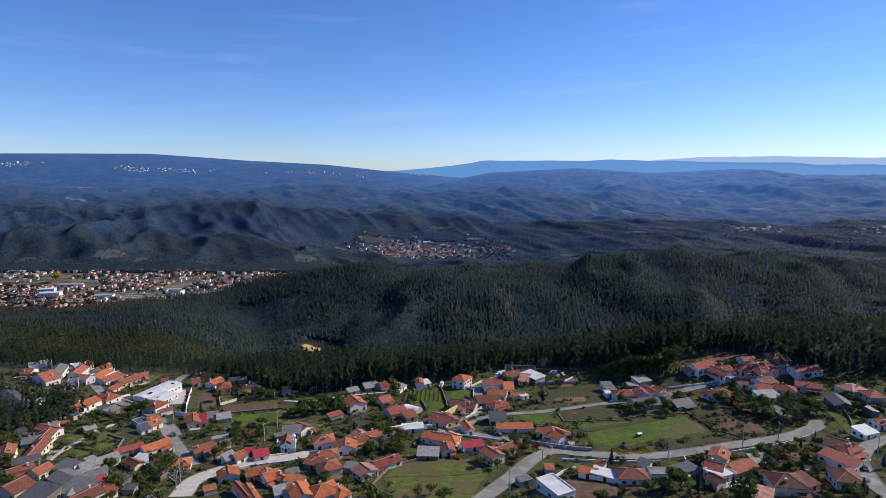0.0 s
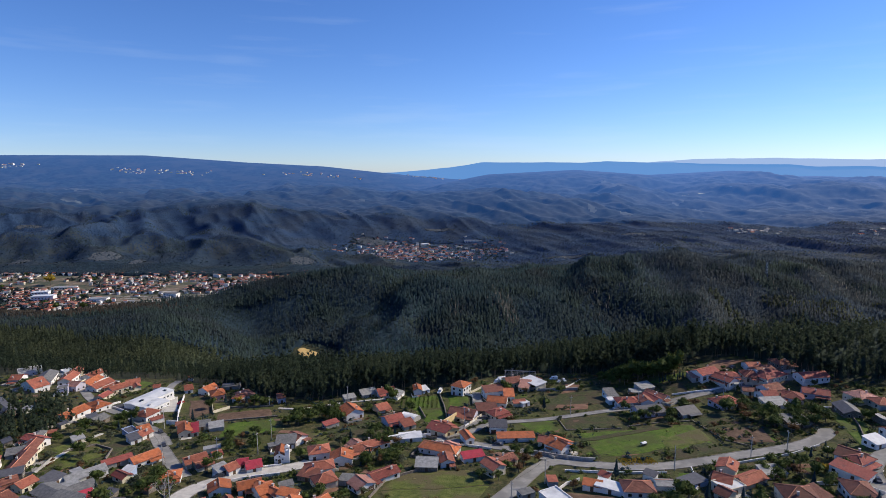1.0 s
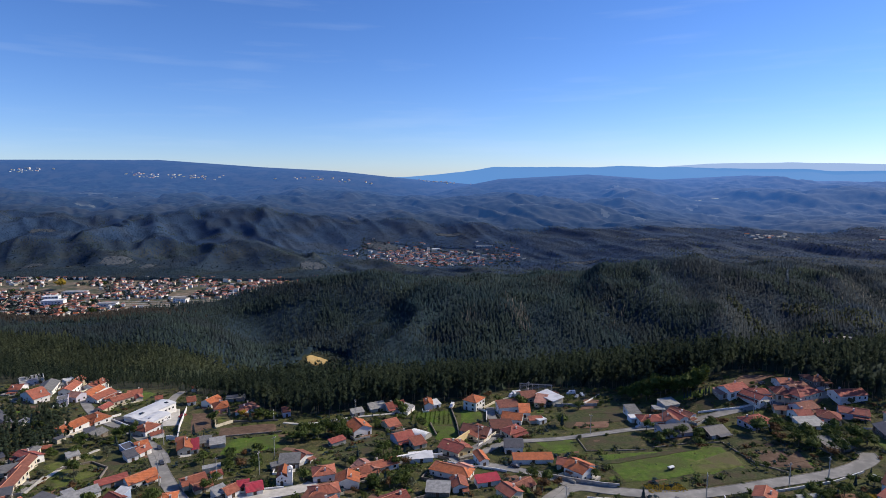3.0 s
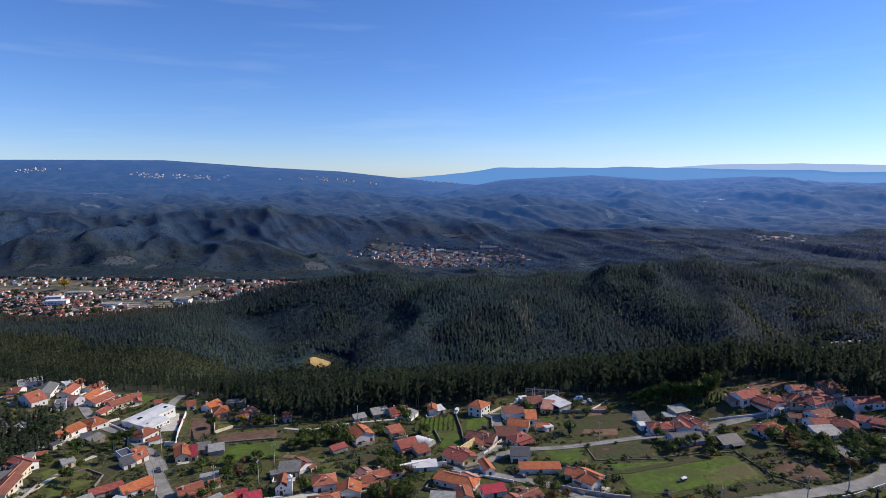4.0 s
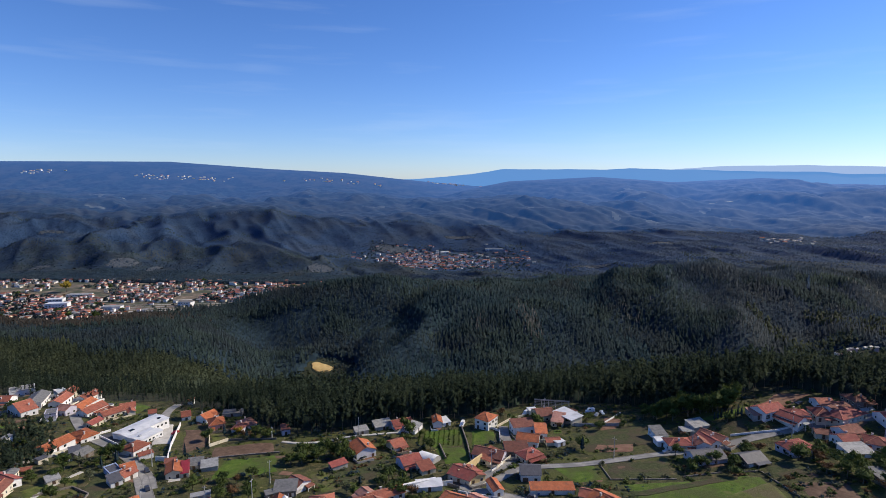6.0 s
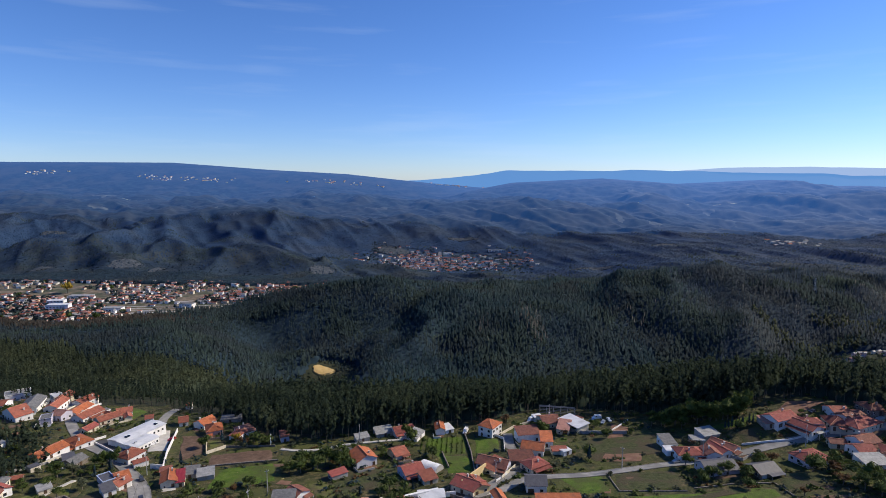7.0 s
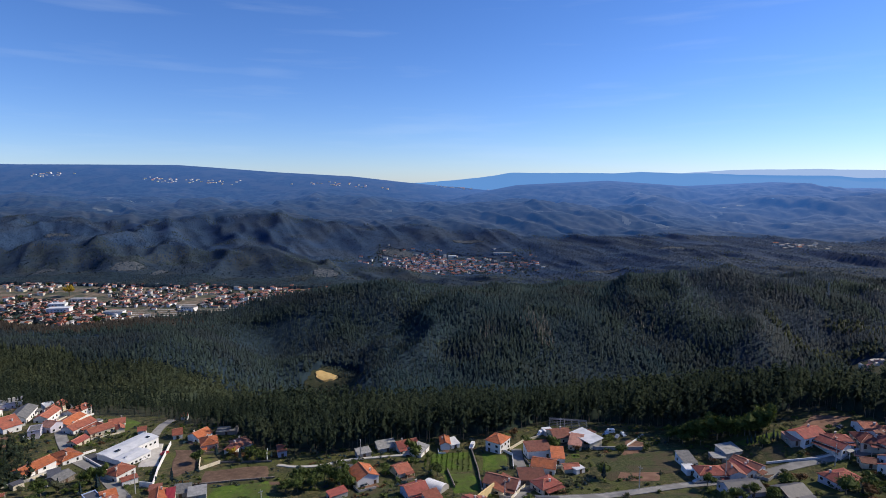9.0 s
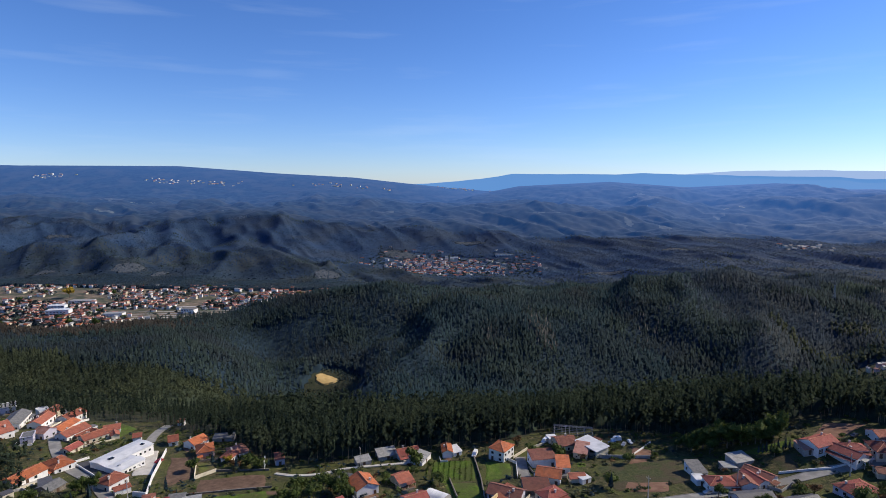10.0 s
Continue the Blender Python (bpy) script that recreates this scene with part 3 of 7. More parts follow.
road("main_road", 6.5, ((10.8, 185.7), (19.4, 197.9), (29.6, 212.4), (40.6, 228.8), (50.1, 236.3), (62.2, 232.8), (75.9, 229.1), (92.3, 227.6), (110.5, 230.6), (129.8, 235.2), (149.4, 239.0), (165.5, 244.7), (176.9, 251.9), (179.4, 258.2)))
road("upper_road", 4.2, ((14.5, 274.5), (23.5, 283.9), (32.3, 287.5), (51.9, 289.2), (67.3, 292.5), (88.8, 297.8), (102.1, 299.5), (116.0, 303.5), (129.0, 307.9), (148.5, 313.7), (166.0, 317.3), (181.6, 319.7), (194.0, 321.3), (205.8, 321.8)))
road("village_street", 5.0, ((-1.2, 268.4), (14.0, 260.9), (27.2, 254.6), (39.7, 247.9), (49.6, 237.6)))
road("north_lane", 4.5, ((22.5, 342.5), (22.4, 326.8), (23.4, 312.5), (23.0, 296.5), (17.3, 287.9), (10.1, 278.7), (5.1, 269.5)))
road("western_road", 5.0, ((-239.4, 370.2), (-216.3, 343.0), (-195.0, 322.5), (-174.0, 308.5), (-152.4, 289.4), (-138.8, 275.3), (-130.0, 262.5)))
road("western_road_lower", 5.5, ((-144.4, 279.3), (-127.0, 254.3), (-113.0, 235.7), (-104.4, 225.5)))
road("hill_lane", 4.0, ((-233.9, 367.4), (-242.5, 374.5), (-253.5, 394.6), (-273.2, 427.3)))
road("chapel_street", 8.0, ((-96.3, 195.2), (-97.2, 210.5), (-89.6, 222.0), (-80.2, 229.4), (-69.1, 233.2), (-59.2, 238.4), (-56.3, 242.4)), PAVING, "pale concrete street past the chapel")
road("eastern_road", 6.0, ((204.3, 235.7), (185.5, 228.7), (173.1, 218.8), (166.6, 209.9), (160.0, 194.1), (158.0, 180.8)))
road("hall_drive", 4.5, ((-185.8, 395.4), (-180.9, 371.9), (-176.9, 360.3)))
path("footpath", 2.2, ((-93.8, 322.0), (-83.4, 320.0), (-71.3, 322.4), (-65.2, 327.1), (-54.3, 331.1), (-37.3, 334.9), (-24.2, 337.1)))
path("garden_track", 2.0, ((-169.8, 235.2), (-171.4, 252.8), (-172.0, 266.9), (-170.5, 278.6)))
field("meadow_field", MEADOW, ((65.3, 268.7), (126.0, 273.5), (126.0, 249.0), (70.2, 238.2)))
field("small_meadow", MEADOW, ((38.8, 288.0), (60.2, 289.1), (60.4, 272.5), (47.2, 270.6)))
field("fallow_field", SCRUB, ((63.3, 289.6), (93.0, 293.7), (91.7, 273.6), (61.5, 272.4)))
field("lower_pasture", PASTURE, ((-24.7, 211.3), (-13.8, 230.6), (13.9, 230.5), (21.5, 214.9)))
field("lower_pasture_front", PASTURE, ((-24.7, 211.8), (21.4, 215.4), (11.4, 189.9), (-15.7, 190.6)))
field("west_pasture", MEADOW, ((-114.3, 296.3), (-90.4, 305.4), (-81.7, 283.0), (-111.4, 271.5)))
field("school_plot", EARTH, ((-154.6, 342.2), (-142.2, 341.1), (-129.7, 313.8), (-138.2, 303.1)))
field("lawn", PASTURE, ((-138.2, 335.9), (-128.7, 332.9), (-122.7, 323.4), (-129.5, 316.8)))
field("brown_plot", EARTH, ((-127.5, 313.9), (-97.5, 322.7), (-90.8, 306.7), (-120.8, 297.3)))
field("terrace_field", PASTURE, ((-69.3, 281.1), (-32.7, 298.4), (-18.2, 284.2), (-59.1, 261.2)))
field("vine_plot", MEADOW, ((-24.3, 338.7), (-0.2, 340.3), (1.9, 315.3), (-15.4, 311.5)))
field("vine_plot_lower", MEADOW, ((-15.5, 313.6), (1.9, 315.3), (3.7, 293.9), (-8.0, 291.1)))
field("orchard_plot", MEADOW, ((3.9, 337.7), (17.9, 335.4), (17.3, 317.6), (4.1, 315.2)))
field("red_plot", RED_EARTH, ((150.7, 332.0), (174.9, 353.4), (191.7, 349.6), (172.3, 335.4)))
field("grass_strip", MEADOW, ((121.1, 334.4), (146.6, 334.9), (149.2, 331.3), (129.8, 328.9)))
field("rough_plot", SCRUB, ((54.7, 328.6), (99.9, 338.5), (93.0, 310.5), (59.9, 302.4)))
field("brown_strip", RED_EARTH, ((64.8, 312.5), (85.8, 312.4), (82.6, 302.4), (62.4, 302.3)))
field("yard_earth", RED_EARTH, ((79.0, 352.2), (88.3, 347.8), (82.0, 331.0), (72.7, 331.0)))
field("east_meadow", MEADOW, ((192.5, 273.1), (210.3, 286.7), (200.3, 257.3), (179.9, 232.0)))
field("hall_lawn", MEADOW, ((-211.0, 373.0), (-214.2, 395.9), (-197.0, 382.9), (-197.6, 358.8)))
field("hedged_garden", SCRUB, ((133.6, 325.2), (158.1, 325.7), (155.1, 315.1), (133.3, 314.1)))
field("garden_left", PASTURE, ((-183.4, 257.9), (-170.5, 278.6), (-150.8, 247.5), (-159.9, 231.6)))
field("pool_garden", PASTURE, ((53.0, 224.4), (60.0, 223.9), (58.4, 217.2), (49.1, 216.7)))
field("dry_bank", EARTH, ((46.6, 209.9), (67.7, 202.0), (66.0, 189.8), (47.9, 190.7)))
field("lower_garden", SCRUB, ((-67.5, 291.6), (-25.7, 304.8), (-19.9, 279.8), (-53.9, 269.6)))
field("cabbage_plot", MEADOW, ((96.3, 222.5), (103.1, 221.8), (94.3, 206.5), (89.6, 208.4)))
field("meadow_edge", SCRUB, ((98.7, 241.4), (122.7, 252.3), (132.3, 239.4), (99.5, 232.6)))
field("brown_bank", EARTH, ((133.1, 265.9), (157.0, 266.7), (151.0, 245.5), (133.4, 248.3)))
field("weedy_slope", SCRUB, ((130.0, 284.9), (152.3, 288.9), (150.7, 273.7), (128.8, 270.2)))
field("track_bank", SCRUB, ((-156.6, 255.0), (-165.2, 290.4), (-148.5, 267.7), (-146.1, 247.0)))
field("meadow_lower", PASTURE, ((102.6, 256.5), (126.5, 268.5), (127.5, 251.5), (100.0, 243.5)))
field("meadow_bank", SCRUB, ((65.5, 261.5), (117.4, 274.4), (115.9, 270.1), (65.7, 256.9)), "rough brown bank across the meadow")
field("hall_yard", PAVING, ((-176.9, 348.3), (-165.8, 349.1), (-149.1, 317.2), (-158.8, 315.0)))



def oval(name, mat, x, y, rx, ry, label, lift=1.1, category="clearing"):
    rows = [(x, y, ground_z(x, y) + lift)]
    for ring, r in enumerate((0.5, 0.9, 1.0)):
        for k in range(28):
            t = 2 * math.pi * k / 28
            q = r * (1 + 0.10 * math.sin(3 * t + 1) + 0.06 * math.sin(7 * t))
            px, py = x + rx * q * math.cos(t), y + ry * q * math.sin(t)
            rows.append((px, py, ground_z(px, py) + (lift if ring < 2 else -0.5)))
    bm = bmesh.new()
    v = [bm.verts.new(q) for q in rows]
    for k in range(28):
        n = (k + 1) % 28
        bm.faces.new((v[0], v[1 + k], v[1 + n]))
        for r in (0, 28):
            bm.faces.new((v[1 + r + k], v[29 + r + k], v[29 + r + n], v[1 + r + n]))
    return tagged(part("ground_" + name, bm, mat), label, category, kind="structure")


oval("sandy_clearing", SAND, -176, 724, 14, 7.5, "sandy yellow cleared patch in the woods", 1.6)

# felled patches and terraces that show pale among the woods behind the towns
FELLED = material("felled_grey_slope", [(0.030, 0.042, 0.054), (0.062, 0.075, 0.088), (0.110, 0.122, 0.130)], 5.0, 1.0, 1.5, 4.0)
FELLED_SPOTS = ((-809, 1356, 40, 40), (-726, 1340, 16, 34), (-1367, 1876, 46, 26), (-1029, 1372, 24, 28), (660, 1940, 46, 22), (368, 1700, 66, 12), (-12, 2120, 60, 14), (-251, 1980, 60, 30), (-345, 1388, 34, 40))
for px, py, rx, ry in FELLED_SPOTS:
    oval("felled_patch", FELLED, px, py, rx, ry, "pale felled slope among dark woods", 2.6)

# ---- woods ----
rng = np.random.default_rng(7)


def octa(c, r):
    v = np.array([(1, 0, 0), (-1, 0, 0), (0, 1, 0), (0, -1, 0), (0, 0, 1), (0, 0, -1)], float) * r + c
    f = np.array([(0, 2, 4), (2, 1, 4), (1, 3, 4), (3, 0, 4), (2, 0, 5), (1, 2, 5), (3, 1, 5), (0, 3, 5)])
    return v, f


def join(pieces):
    vs, fs, n = [], [], 0
    for v, f in pieces:
        vs.append(v)
        fs.append(f + n)
        n += len(v)
    return np.concatenate(vs), np.concatenate(fs)


def sprays(n, size, low, high, wide, top_shape=1.0):
    """n small leafy triangles in the crown's shell, drooping a little."""
    t = rng.random(n)
    z = low + (high - low) * t
    r = wide * np.sqrt(rng.random(n)) * np.clip(np.sin(np.pi * (0.12 + 0.88 * t)) ** 0.6 * (1 - 0.55 * t ** top_shape), 0.12, 1)
    a = rng.random(n) * 2 * np.pi
    c = np.stack([r * np.cos(a), r * np.sin(a), z], -1)
    v = c[:, None, :] + rng.normal(0, 1, (n, 3, 3)) * size * np.array([1, 1, 0.8])
    return v.reshape(-1, 3), np.arange(n * 3).reshape(-1, 3)


def tall_tree(cores, leaves, leaf, low=0.3, wide=0.13, trunk=True):
    """A slim eucalyptus one metre high, to be scaled."""
    out = []
    for k in range(cores):
        t = (k + 0.5) / cores
        z = low + (1 - low) * t
        r = wide * (1.0 - 0.6 * t) * rng.uniform(0.75, 1.1)
        out.append(octa(np.array([rng.normal(0, 0.02), rng.normal(0, 0.02), z]), np.array([r, r, (1 - low) / cores * rng.uniform(0.75, 0.95)])))
    if leaves:
        out.append(sprays(leaves, leaf, low * 0.85, 1.0, wide * 1.25))
    v, f = join(out)
    v[: 6 * cores] += rng.normal(0, wide * 0.14, (6 * cores, 3))
    return v, f


def lie(x, y, d=6.0):
    """The ground's normal."""
    n = np.stack([height(x - d, y) - height(x + d, y), height(x, y - d) - height(x, y + d), np.full(len(x), 2 * d)], -1)
    return n / np.linalg.norm(n, axis=1)[:, None]


def plume_tree(lumps, leaves, leaf, low=0.2, wide=0.080):
    """A nearer eucalyptus, one metre high: small dark lumps along a leaning stem under a loose coat of leaves."""
    out, cs = [], []
    lean = rng.normal(0, 0.03, 2)
    for k in range(lumps):
        t = (k + rng.random()) / lumps
        z = low + (0.97 - low) * t
        reach = wide * (0.35 + 0.75 * math.sin(math.pi * (0.15 + 0.8 * t))) * (1.12 - 0.6 * t)
        a = rng.random() * 6.283
        c = np.array([lean[0] * z + 0.6 * reach * math.cos(a), lean[1] * z + 0.6 * reach * math.sin(a), z])
        r = reach * rng.uniform(0.55, 0.85)
        v, f = octa(c, np.array([r, r, r * 1.35]))
        out.append((v + rng.normal(0, r * 0.22, v.shape), f))
        cs.append((c, r))
    k = rng.integers(0, lumps, leaves)
    d = rng.normal(0, 1, (leaves, 3))
    d /= np.linalg.norm(d, axis=1)[:, None]
    c = np.array([cs[i][0] for i in k]) + d * np.array([cs[i][1] for i in k])[:, None] * rng.uniform(0.75, 1.35, leaves)[:, None] * np.array([1, 1, 1.3])
    v = c[:, None] + rng.normal(0, leaf, (leaves, 3, 3))
    out.append((v.reshape(-1, 3), np.arange(3 * leaves).reshape(-1, 3)))
    return join(out)


def plant(name, label, spots, high, kinds, mat, canopy=0.0):
    """All trees of one wood, joined: spots (n, 2), high (n,) metres."""
    z = height(spots[:, 0], spots[:, 1])
    which = rng.integers(0, len(kinds), len(spots))
    vs, fs, ns, base = [], [], [], 0
    up = lie(spots[:, 0], spots[:, 1], 9.0) if canopy else None
    for k, (v, f) in enumerate(kinds):
        s = np.flatnonzero(which == k)
        a = rng.random(len(s)) * 2 * np.pi
        c, d = np.cos(a)[:, None], np.sin(a)[:, None]
        w = rng.uniform(0.8, 1.25, len(s))[:, None]
        h = high[s][:, None]
        x = (v[None, :, 0] * c - v[None, :, 1] * d) * h * w + spots[s, 0][:, None]
        y = (v[None, :, 0] * d + v[None, :, 1] * c) * h * w + spots[s, 1][:, None]
        zz = v[None, :, 2] * h + z[s][:, None] - 0.3
        vs.append(np.stack([x, y, zz], -1).reshape(-1, 3))
        if canopy:
            # the leaves of a crown face outwards and up, as the canopy lies on the hill
            out = np.stack([v[None, :, 0] * c - v[None, :, 1] * d, v[None, :, 0] * d + v[None, :, 1] * c, np.repeat(0.25 * v[None, :, 2], len(s), 0)], -1)
            out = out / (np.linalg.norm(out, axis=-1, keepdims=True) + 1e-6)
            q = up[s][:, None, :] * canopy + out * (1 - canopy) + rng.normal(0, 0.12, out.shape)
            ns.append((q / np.linalg.norm(q, axis=-1, keepdims=True)).reshape(-1, 3))
        fs.append((f[None] + (np.arange(len(s)) * len(v))[:, None, None]).reshape(-1, 3) + base)
        base += len(s) * len(v)
    me = mesh_from(name, np.concatenate(vs), np.concatenate(fs), mat, bool(canopy))
    if canopy:
        me.normals_split_custom_set_from_vertices(np.concatenate(ns).astype(np.float32))
    return tagged(new(name, me), label, "woods", kind="stuff")


def scatter(x0, x1, y0, y1, spacing):
    nx, ny = int((x1 - x0) / spacing), int((y1 - y0) / spacing)
    gx, gy = np.meshgrid(x0 + (np.arange(nx) + 0.5) * spacing, y0 + (np.arange(ny) + 0.5) * spacing)
    p = np.stack([gx.ravel(), gy.ravel()], -1)
    return p + rng.uniform(-0.48, 0.48, p.shape) * spacing


def in_view(p, margin=60):
    return np.abs(p[:, 0]) < 0.80 * (p[:, 1] + 10) + margin


def clearing(p):
    """Open places in the woods: the sandy clearing, the flats of the towns, felled patches."""
    x, y = p[:, 0], p[:, 1]
    o = ((x + 162) / 37) ** 2 + ((y - 700) / 50) ** 2 < 1
    o |= (x < -210 - 0.9 * (y - 1150)) & (x > -1100) & (y > 806 + 10 * np.sin(x / 70) + 205 * smooth(-560, -330, x)) & (y < 1185 - 0.06 * (x + 700)) & (x < -215)
    o |= ((x + 85) / 250) ** 2 + ((y - 1850) / 150) ** 2 < 1 + 0.5 * fbm(x, y, 90, 2, 31)
    o |= ((x - 505) / 48) ** 2 + ((y - 748) / 36) ** 2 < 1
    for cx, cy, rx, ry in FELLED_SPOTS:
        o |= ((x - cx) / rx) ** 2 + ((y - cy) / ry) ** 2 < 0.8
    return o


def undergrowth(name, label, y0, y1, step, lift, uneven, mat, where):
    """The closed lower storey of a wood, between the stems: one uneven leafy sheet, added to fill the black gaps there,
    sunk into the ground where the wood is open.
    """
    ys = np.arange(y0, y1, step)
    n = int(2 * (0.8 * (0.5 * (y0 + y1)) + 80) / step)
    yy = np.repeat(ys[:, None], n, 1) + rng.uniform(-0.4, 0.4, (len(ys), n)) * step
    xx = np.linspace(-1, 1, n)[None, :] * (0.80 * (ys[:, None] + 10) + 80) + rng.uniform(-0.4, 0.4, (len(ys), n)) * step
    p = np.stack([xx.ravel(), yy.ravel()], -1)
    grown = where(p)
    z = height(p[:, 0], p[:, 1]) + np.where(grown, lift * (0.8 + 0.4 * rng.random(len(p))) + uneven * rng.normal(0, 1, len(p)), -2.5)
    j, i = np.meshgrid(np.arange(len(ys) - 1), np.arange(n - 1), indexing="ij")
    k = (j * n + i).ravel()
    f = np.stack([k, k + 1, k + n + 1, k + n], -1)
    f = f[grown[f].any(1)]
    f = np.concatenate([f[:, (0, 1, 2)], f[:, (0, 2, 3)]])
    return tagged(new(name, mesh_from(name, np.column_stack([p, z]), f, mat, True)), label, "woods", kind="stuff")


e = lambda p: edge_of_village(p[:, 0])
p = scatter(-520, 520, 296, 600, 4.1)
p = p[in_view(p) & (p[:, 1] > e(p)) & (p[:, 1] < e(p) + 120)]
p = p[rng.random(len(p)) < 0.86]
hi = (14.5 + 9 * rng.random(len(p)) + 3.0 * fbm(p[:, 0], p[:, 1], 40, 2, 3)) * (1 - 0.42 * smooth(-110, -190, p[:, 0])) * (1 + 0.12 * smooth(60, 110, p[:, 0]) - 0.48 * smooth(150, 300, p[:, 0]))
front = p[:, 1] < e(p) + 48
plant("eucalyptus_wood", "tall dark green eucalyptus wood at the village edge", p[front], hi[front], [plume_tree(12, 130, 0.016, rng.uniform(0.16, 0.40), 0.066) for k in range(9)], EUCALYPT, 0.55)
young = ~front & (p[:, 0] + rng.normal(0, 14, len(p)) < -150)
plant("plantation_edge", "young light green eucalyptus plantation behind the houses", p[young], hi[young], [plume_tree(6, 60, 0.024, 0.15, 0.13) for k in range(8)], PLANTATION, 0.5)
front = front | young
plant("eucalyptus_wood_behind", "tall green eucalyptus wood falling towards the valley", p[~front], hi[~front], [plume_tree(6, 50, 0.024, 0.25, 0.095) for k in range(8)], EUCALYPT, 0.6)
tr = p[(p[:, 1] < e(p) + 14)]
tv, tf = [], []
for k, q in enumerate(tr):
    zq = ground_z(*q)
    b = np.array([(0.16, 0, -0.5), (-0.08, 0.14, -0.5), (-0.08, -0.14, -0.5), (0.03, 0, 9.0)]) + np.array([q[0], q[1], zq])
    tv.append(b)
    tf.append(np.array([(0, 1, 3), (1, 2, 3), (2, 0, 3)]) + 4 * k)
tagged(new("tree_trunks", mesh_from("tree_trunks", np.concatenate(tv), np.concatenate(tf), BARK)), "pale slender eucalyptus trunks along the wood's edge", "trunks", kind="stuff")

p = scatter(-1000, 1000, 400, 1300, 4.7)
p = p[in_view(p, 80) & (p[:, 1] > e(p) + 118) & ~clearing(p)]
p = p[rng.random(len(p)) < 0.9]
hi = (11 + 3.2 * rng.random(len(p)) + 2.5 * fbm(p[:, 0], p[:, 1], 60, 2, 9)) * np.where((p[:, 0] < -200) & (p[:, 1] < 880), 0.8, 1.0) * np.where((p[:, 0] < -150) & (p[:, 1] > 1140), 0.55, 1.0)
left = (p[:, 1] < 478 - 0.45 * (p[:, 0] + 200) + 14 * np.sin(p[:, 0] / 23)) & (p[:, 0] < -150) | (p[:, 1] < 505)
plant("plantation_wood", "young light green eucalyptus plantation on the slope", p[left], hi[left], [tall_tree(2, 18, 0.042, 0.3, 0.14) for k in range(6)], PLANTATION, 0.6)
bare = ~left & (p[:, 0] + rng.normal(0, 25, len(p)) < -420) & (p[:, 1] + rng.normal(0, 14, len(p)) > 725) & (p[:, 1] < 860)
valley = ~left & ~bare & (p[:, 0] + 0.35 * (p[:, 1] - 520) + 60 * fbm(p[:, 0], p[:, 1], 110, 3, 15) + rng.normal(0, 22, len(p)) < -40) & (p[:, 1] < 960)
plant("leafless_wood", "grey-brown leafless woods below the valley town", p[bare], hi[bare], [tall_tree(2, 14, 0.070, 0.05, 0.26) for k in range(5)], BARE_WOOD, 0.5)
plant("valley_wood", "dark green woods along the valley bottom", p[valley], hi[valley], [tall_tree(2, 10, 0.052, 0.3, 0.16) for k in range(6)], VALLEY_LEAVES, 0.65)
foot = ~left & ~bare & ~valley & (p[:, 0] < -150) & (p[:, 1] > 1140)
plant("hill_foot_wood", "haze-tinted green woods at the hill's foot behind the town", p[foot], hi[foot], [tall_tree(2, 10, 0.060, 0.2, 0.26) for k in range(6)], MIDDLE_LEAVES, 0.75)
rest = ~left & ~bare & ~valley & ~foot
mixed = rest & (fbm(p[:, 0], p[:, 1], 95, 3, 27) + rng.normal(0, 0.12, len(p)) > 0.34)
plant("mixed_hill_wood", "greener mixed stands on the middle hill", p[mixed], hi[mixed], [tall_tree(2, 10, 0.056, 0.3, 0.18) for k in range(6)], VALLEY_LEAVES, 0.65)
rest = rest & ~mixed
# bluer leaves on this end stand in for thicker haze towards the sun
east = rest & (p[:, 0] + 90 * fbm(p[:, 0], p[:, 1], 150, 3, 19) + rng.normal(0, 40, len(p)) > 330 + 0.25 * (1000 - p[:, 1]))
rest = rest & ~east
plant("eastern_hill_wood", "haze-blued woods on the eastern end of the middle hill", p[east], hi[east], [tall_tree(2, 10, 0.055, 0.3, 0.17) for k in range(6)], MIDDLE_LEAVES, 0.85)
plant("hill_wood", "dark haze-tinted eucalyptus woods on the middle hill", p[rest], hi[rest], [tall_tree(2, 10, 0.052, 0.3, 0.16) for k in range(6)], DARK_EUCALYPT, 0.82)
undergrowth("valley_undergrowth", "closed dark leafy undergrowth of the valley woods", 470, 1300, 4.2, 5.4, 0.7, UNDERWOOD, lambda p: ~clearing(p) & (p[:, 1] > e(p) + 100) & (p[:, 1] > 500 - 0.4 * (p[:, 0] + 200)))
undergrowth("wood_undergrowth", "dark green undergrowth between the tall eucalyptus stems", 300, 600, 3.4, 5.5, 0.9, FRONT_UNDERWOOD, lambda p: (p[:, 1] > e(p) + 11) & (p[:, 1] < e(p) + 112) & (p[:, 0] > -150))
undergrowth("slope_undergrowth", "green undergrowth of the young plantation", 330, 720, 3.6, 3.6, 0.6, PLANTATION, lambda p: ~clearing(p) & (p[:, 1] > e(p) + 30) & (p[:, 1] <= 506 - 0.4 * (p[:, 0] + 200)) & (p[:, 1] < e(p) + 260))
q = np.concatenate([np.stack([cx + rng.uniform(-1, 1, n) * rx, cy + rng.uniform(-1, 1, n) * ry], -1) for cx, cy, rx, ry in FELLED_SPOTS for n in (int(rx * ry / 26),)])
plant("regrowth", "scattered dark regrowth on the felled slopes", q, rng.uniform(3.5, 6.0, len(q)), [tall_tree(1, 4, 0.2, 0.2, 0.5) for k in range(5)], MIDDLE_LEAVES, 0.6)
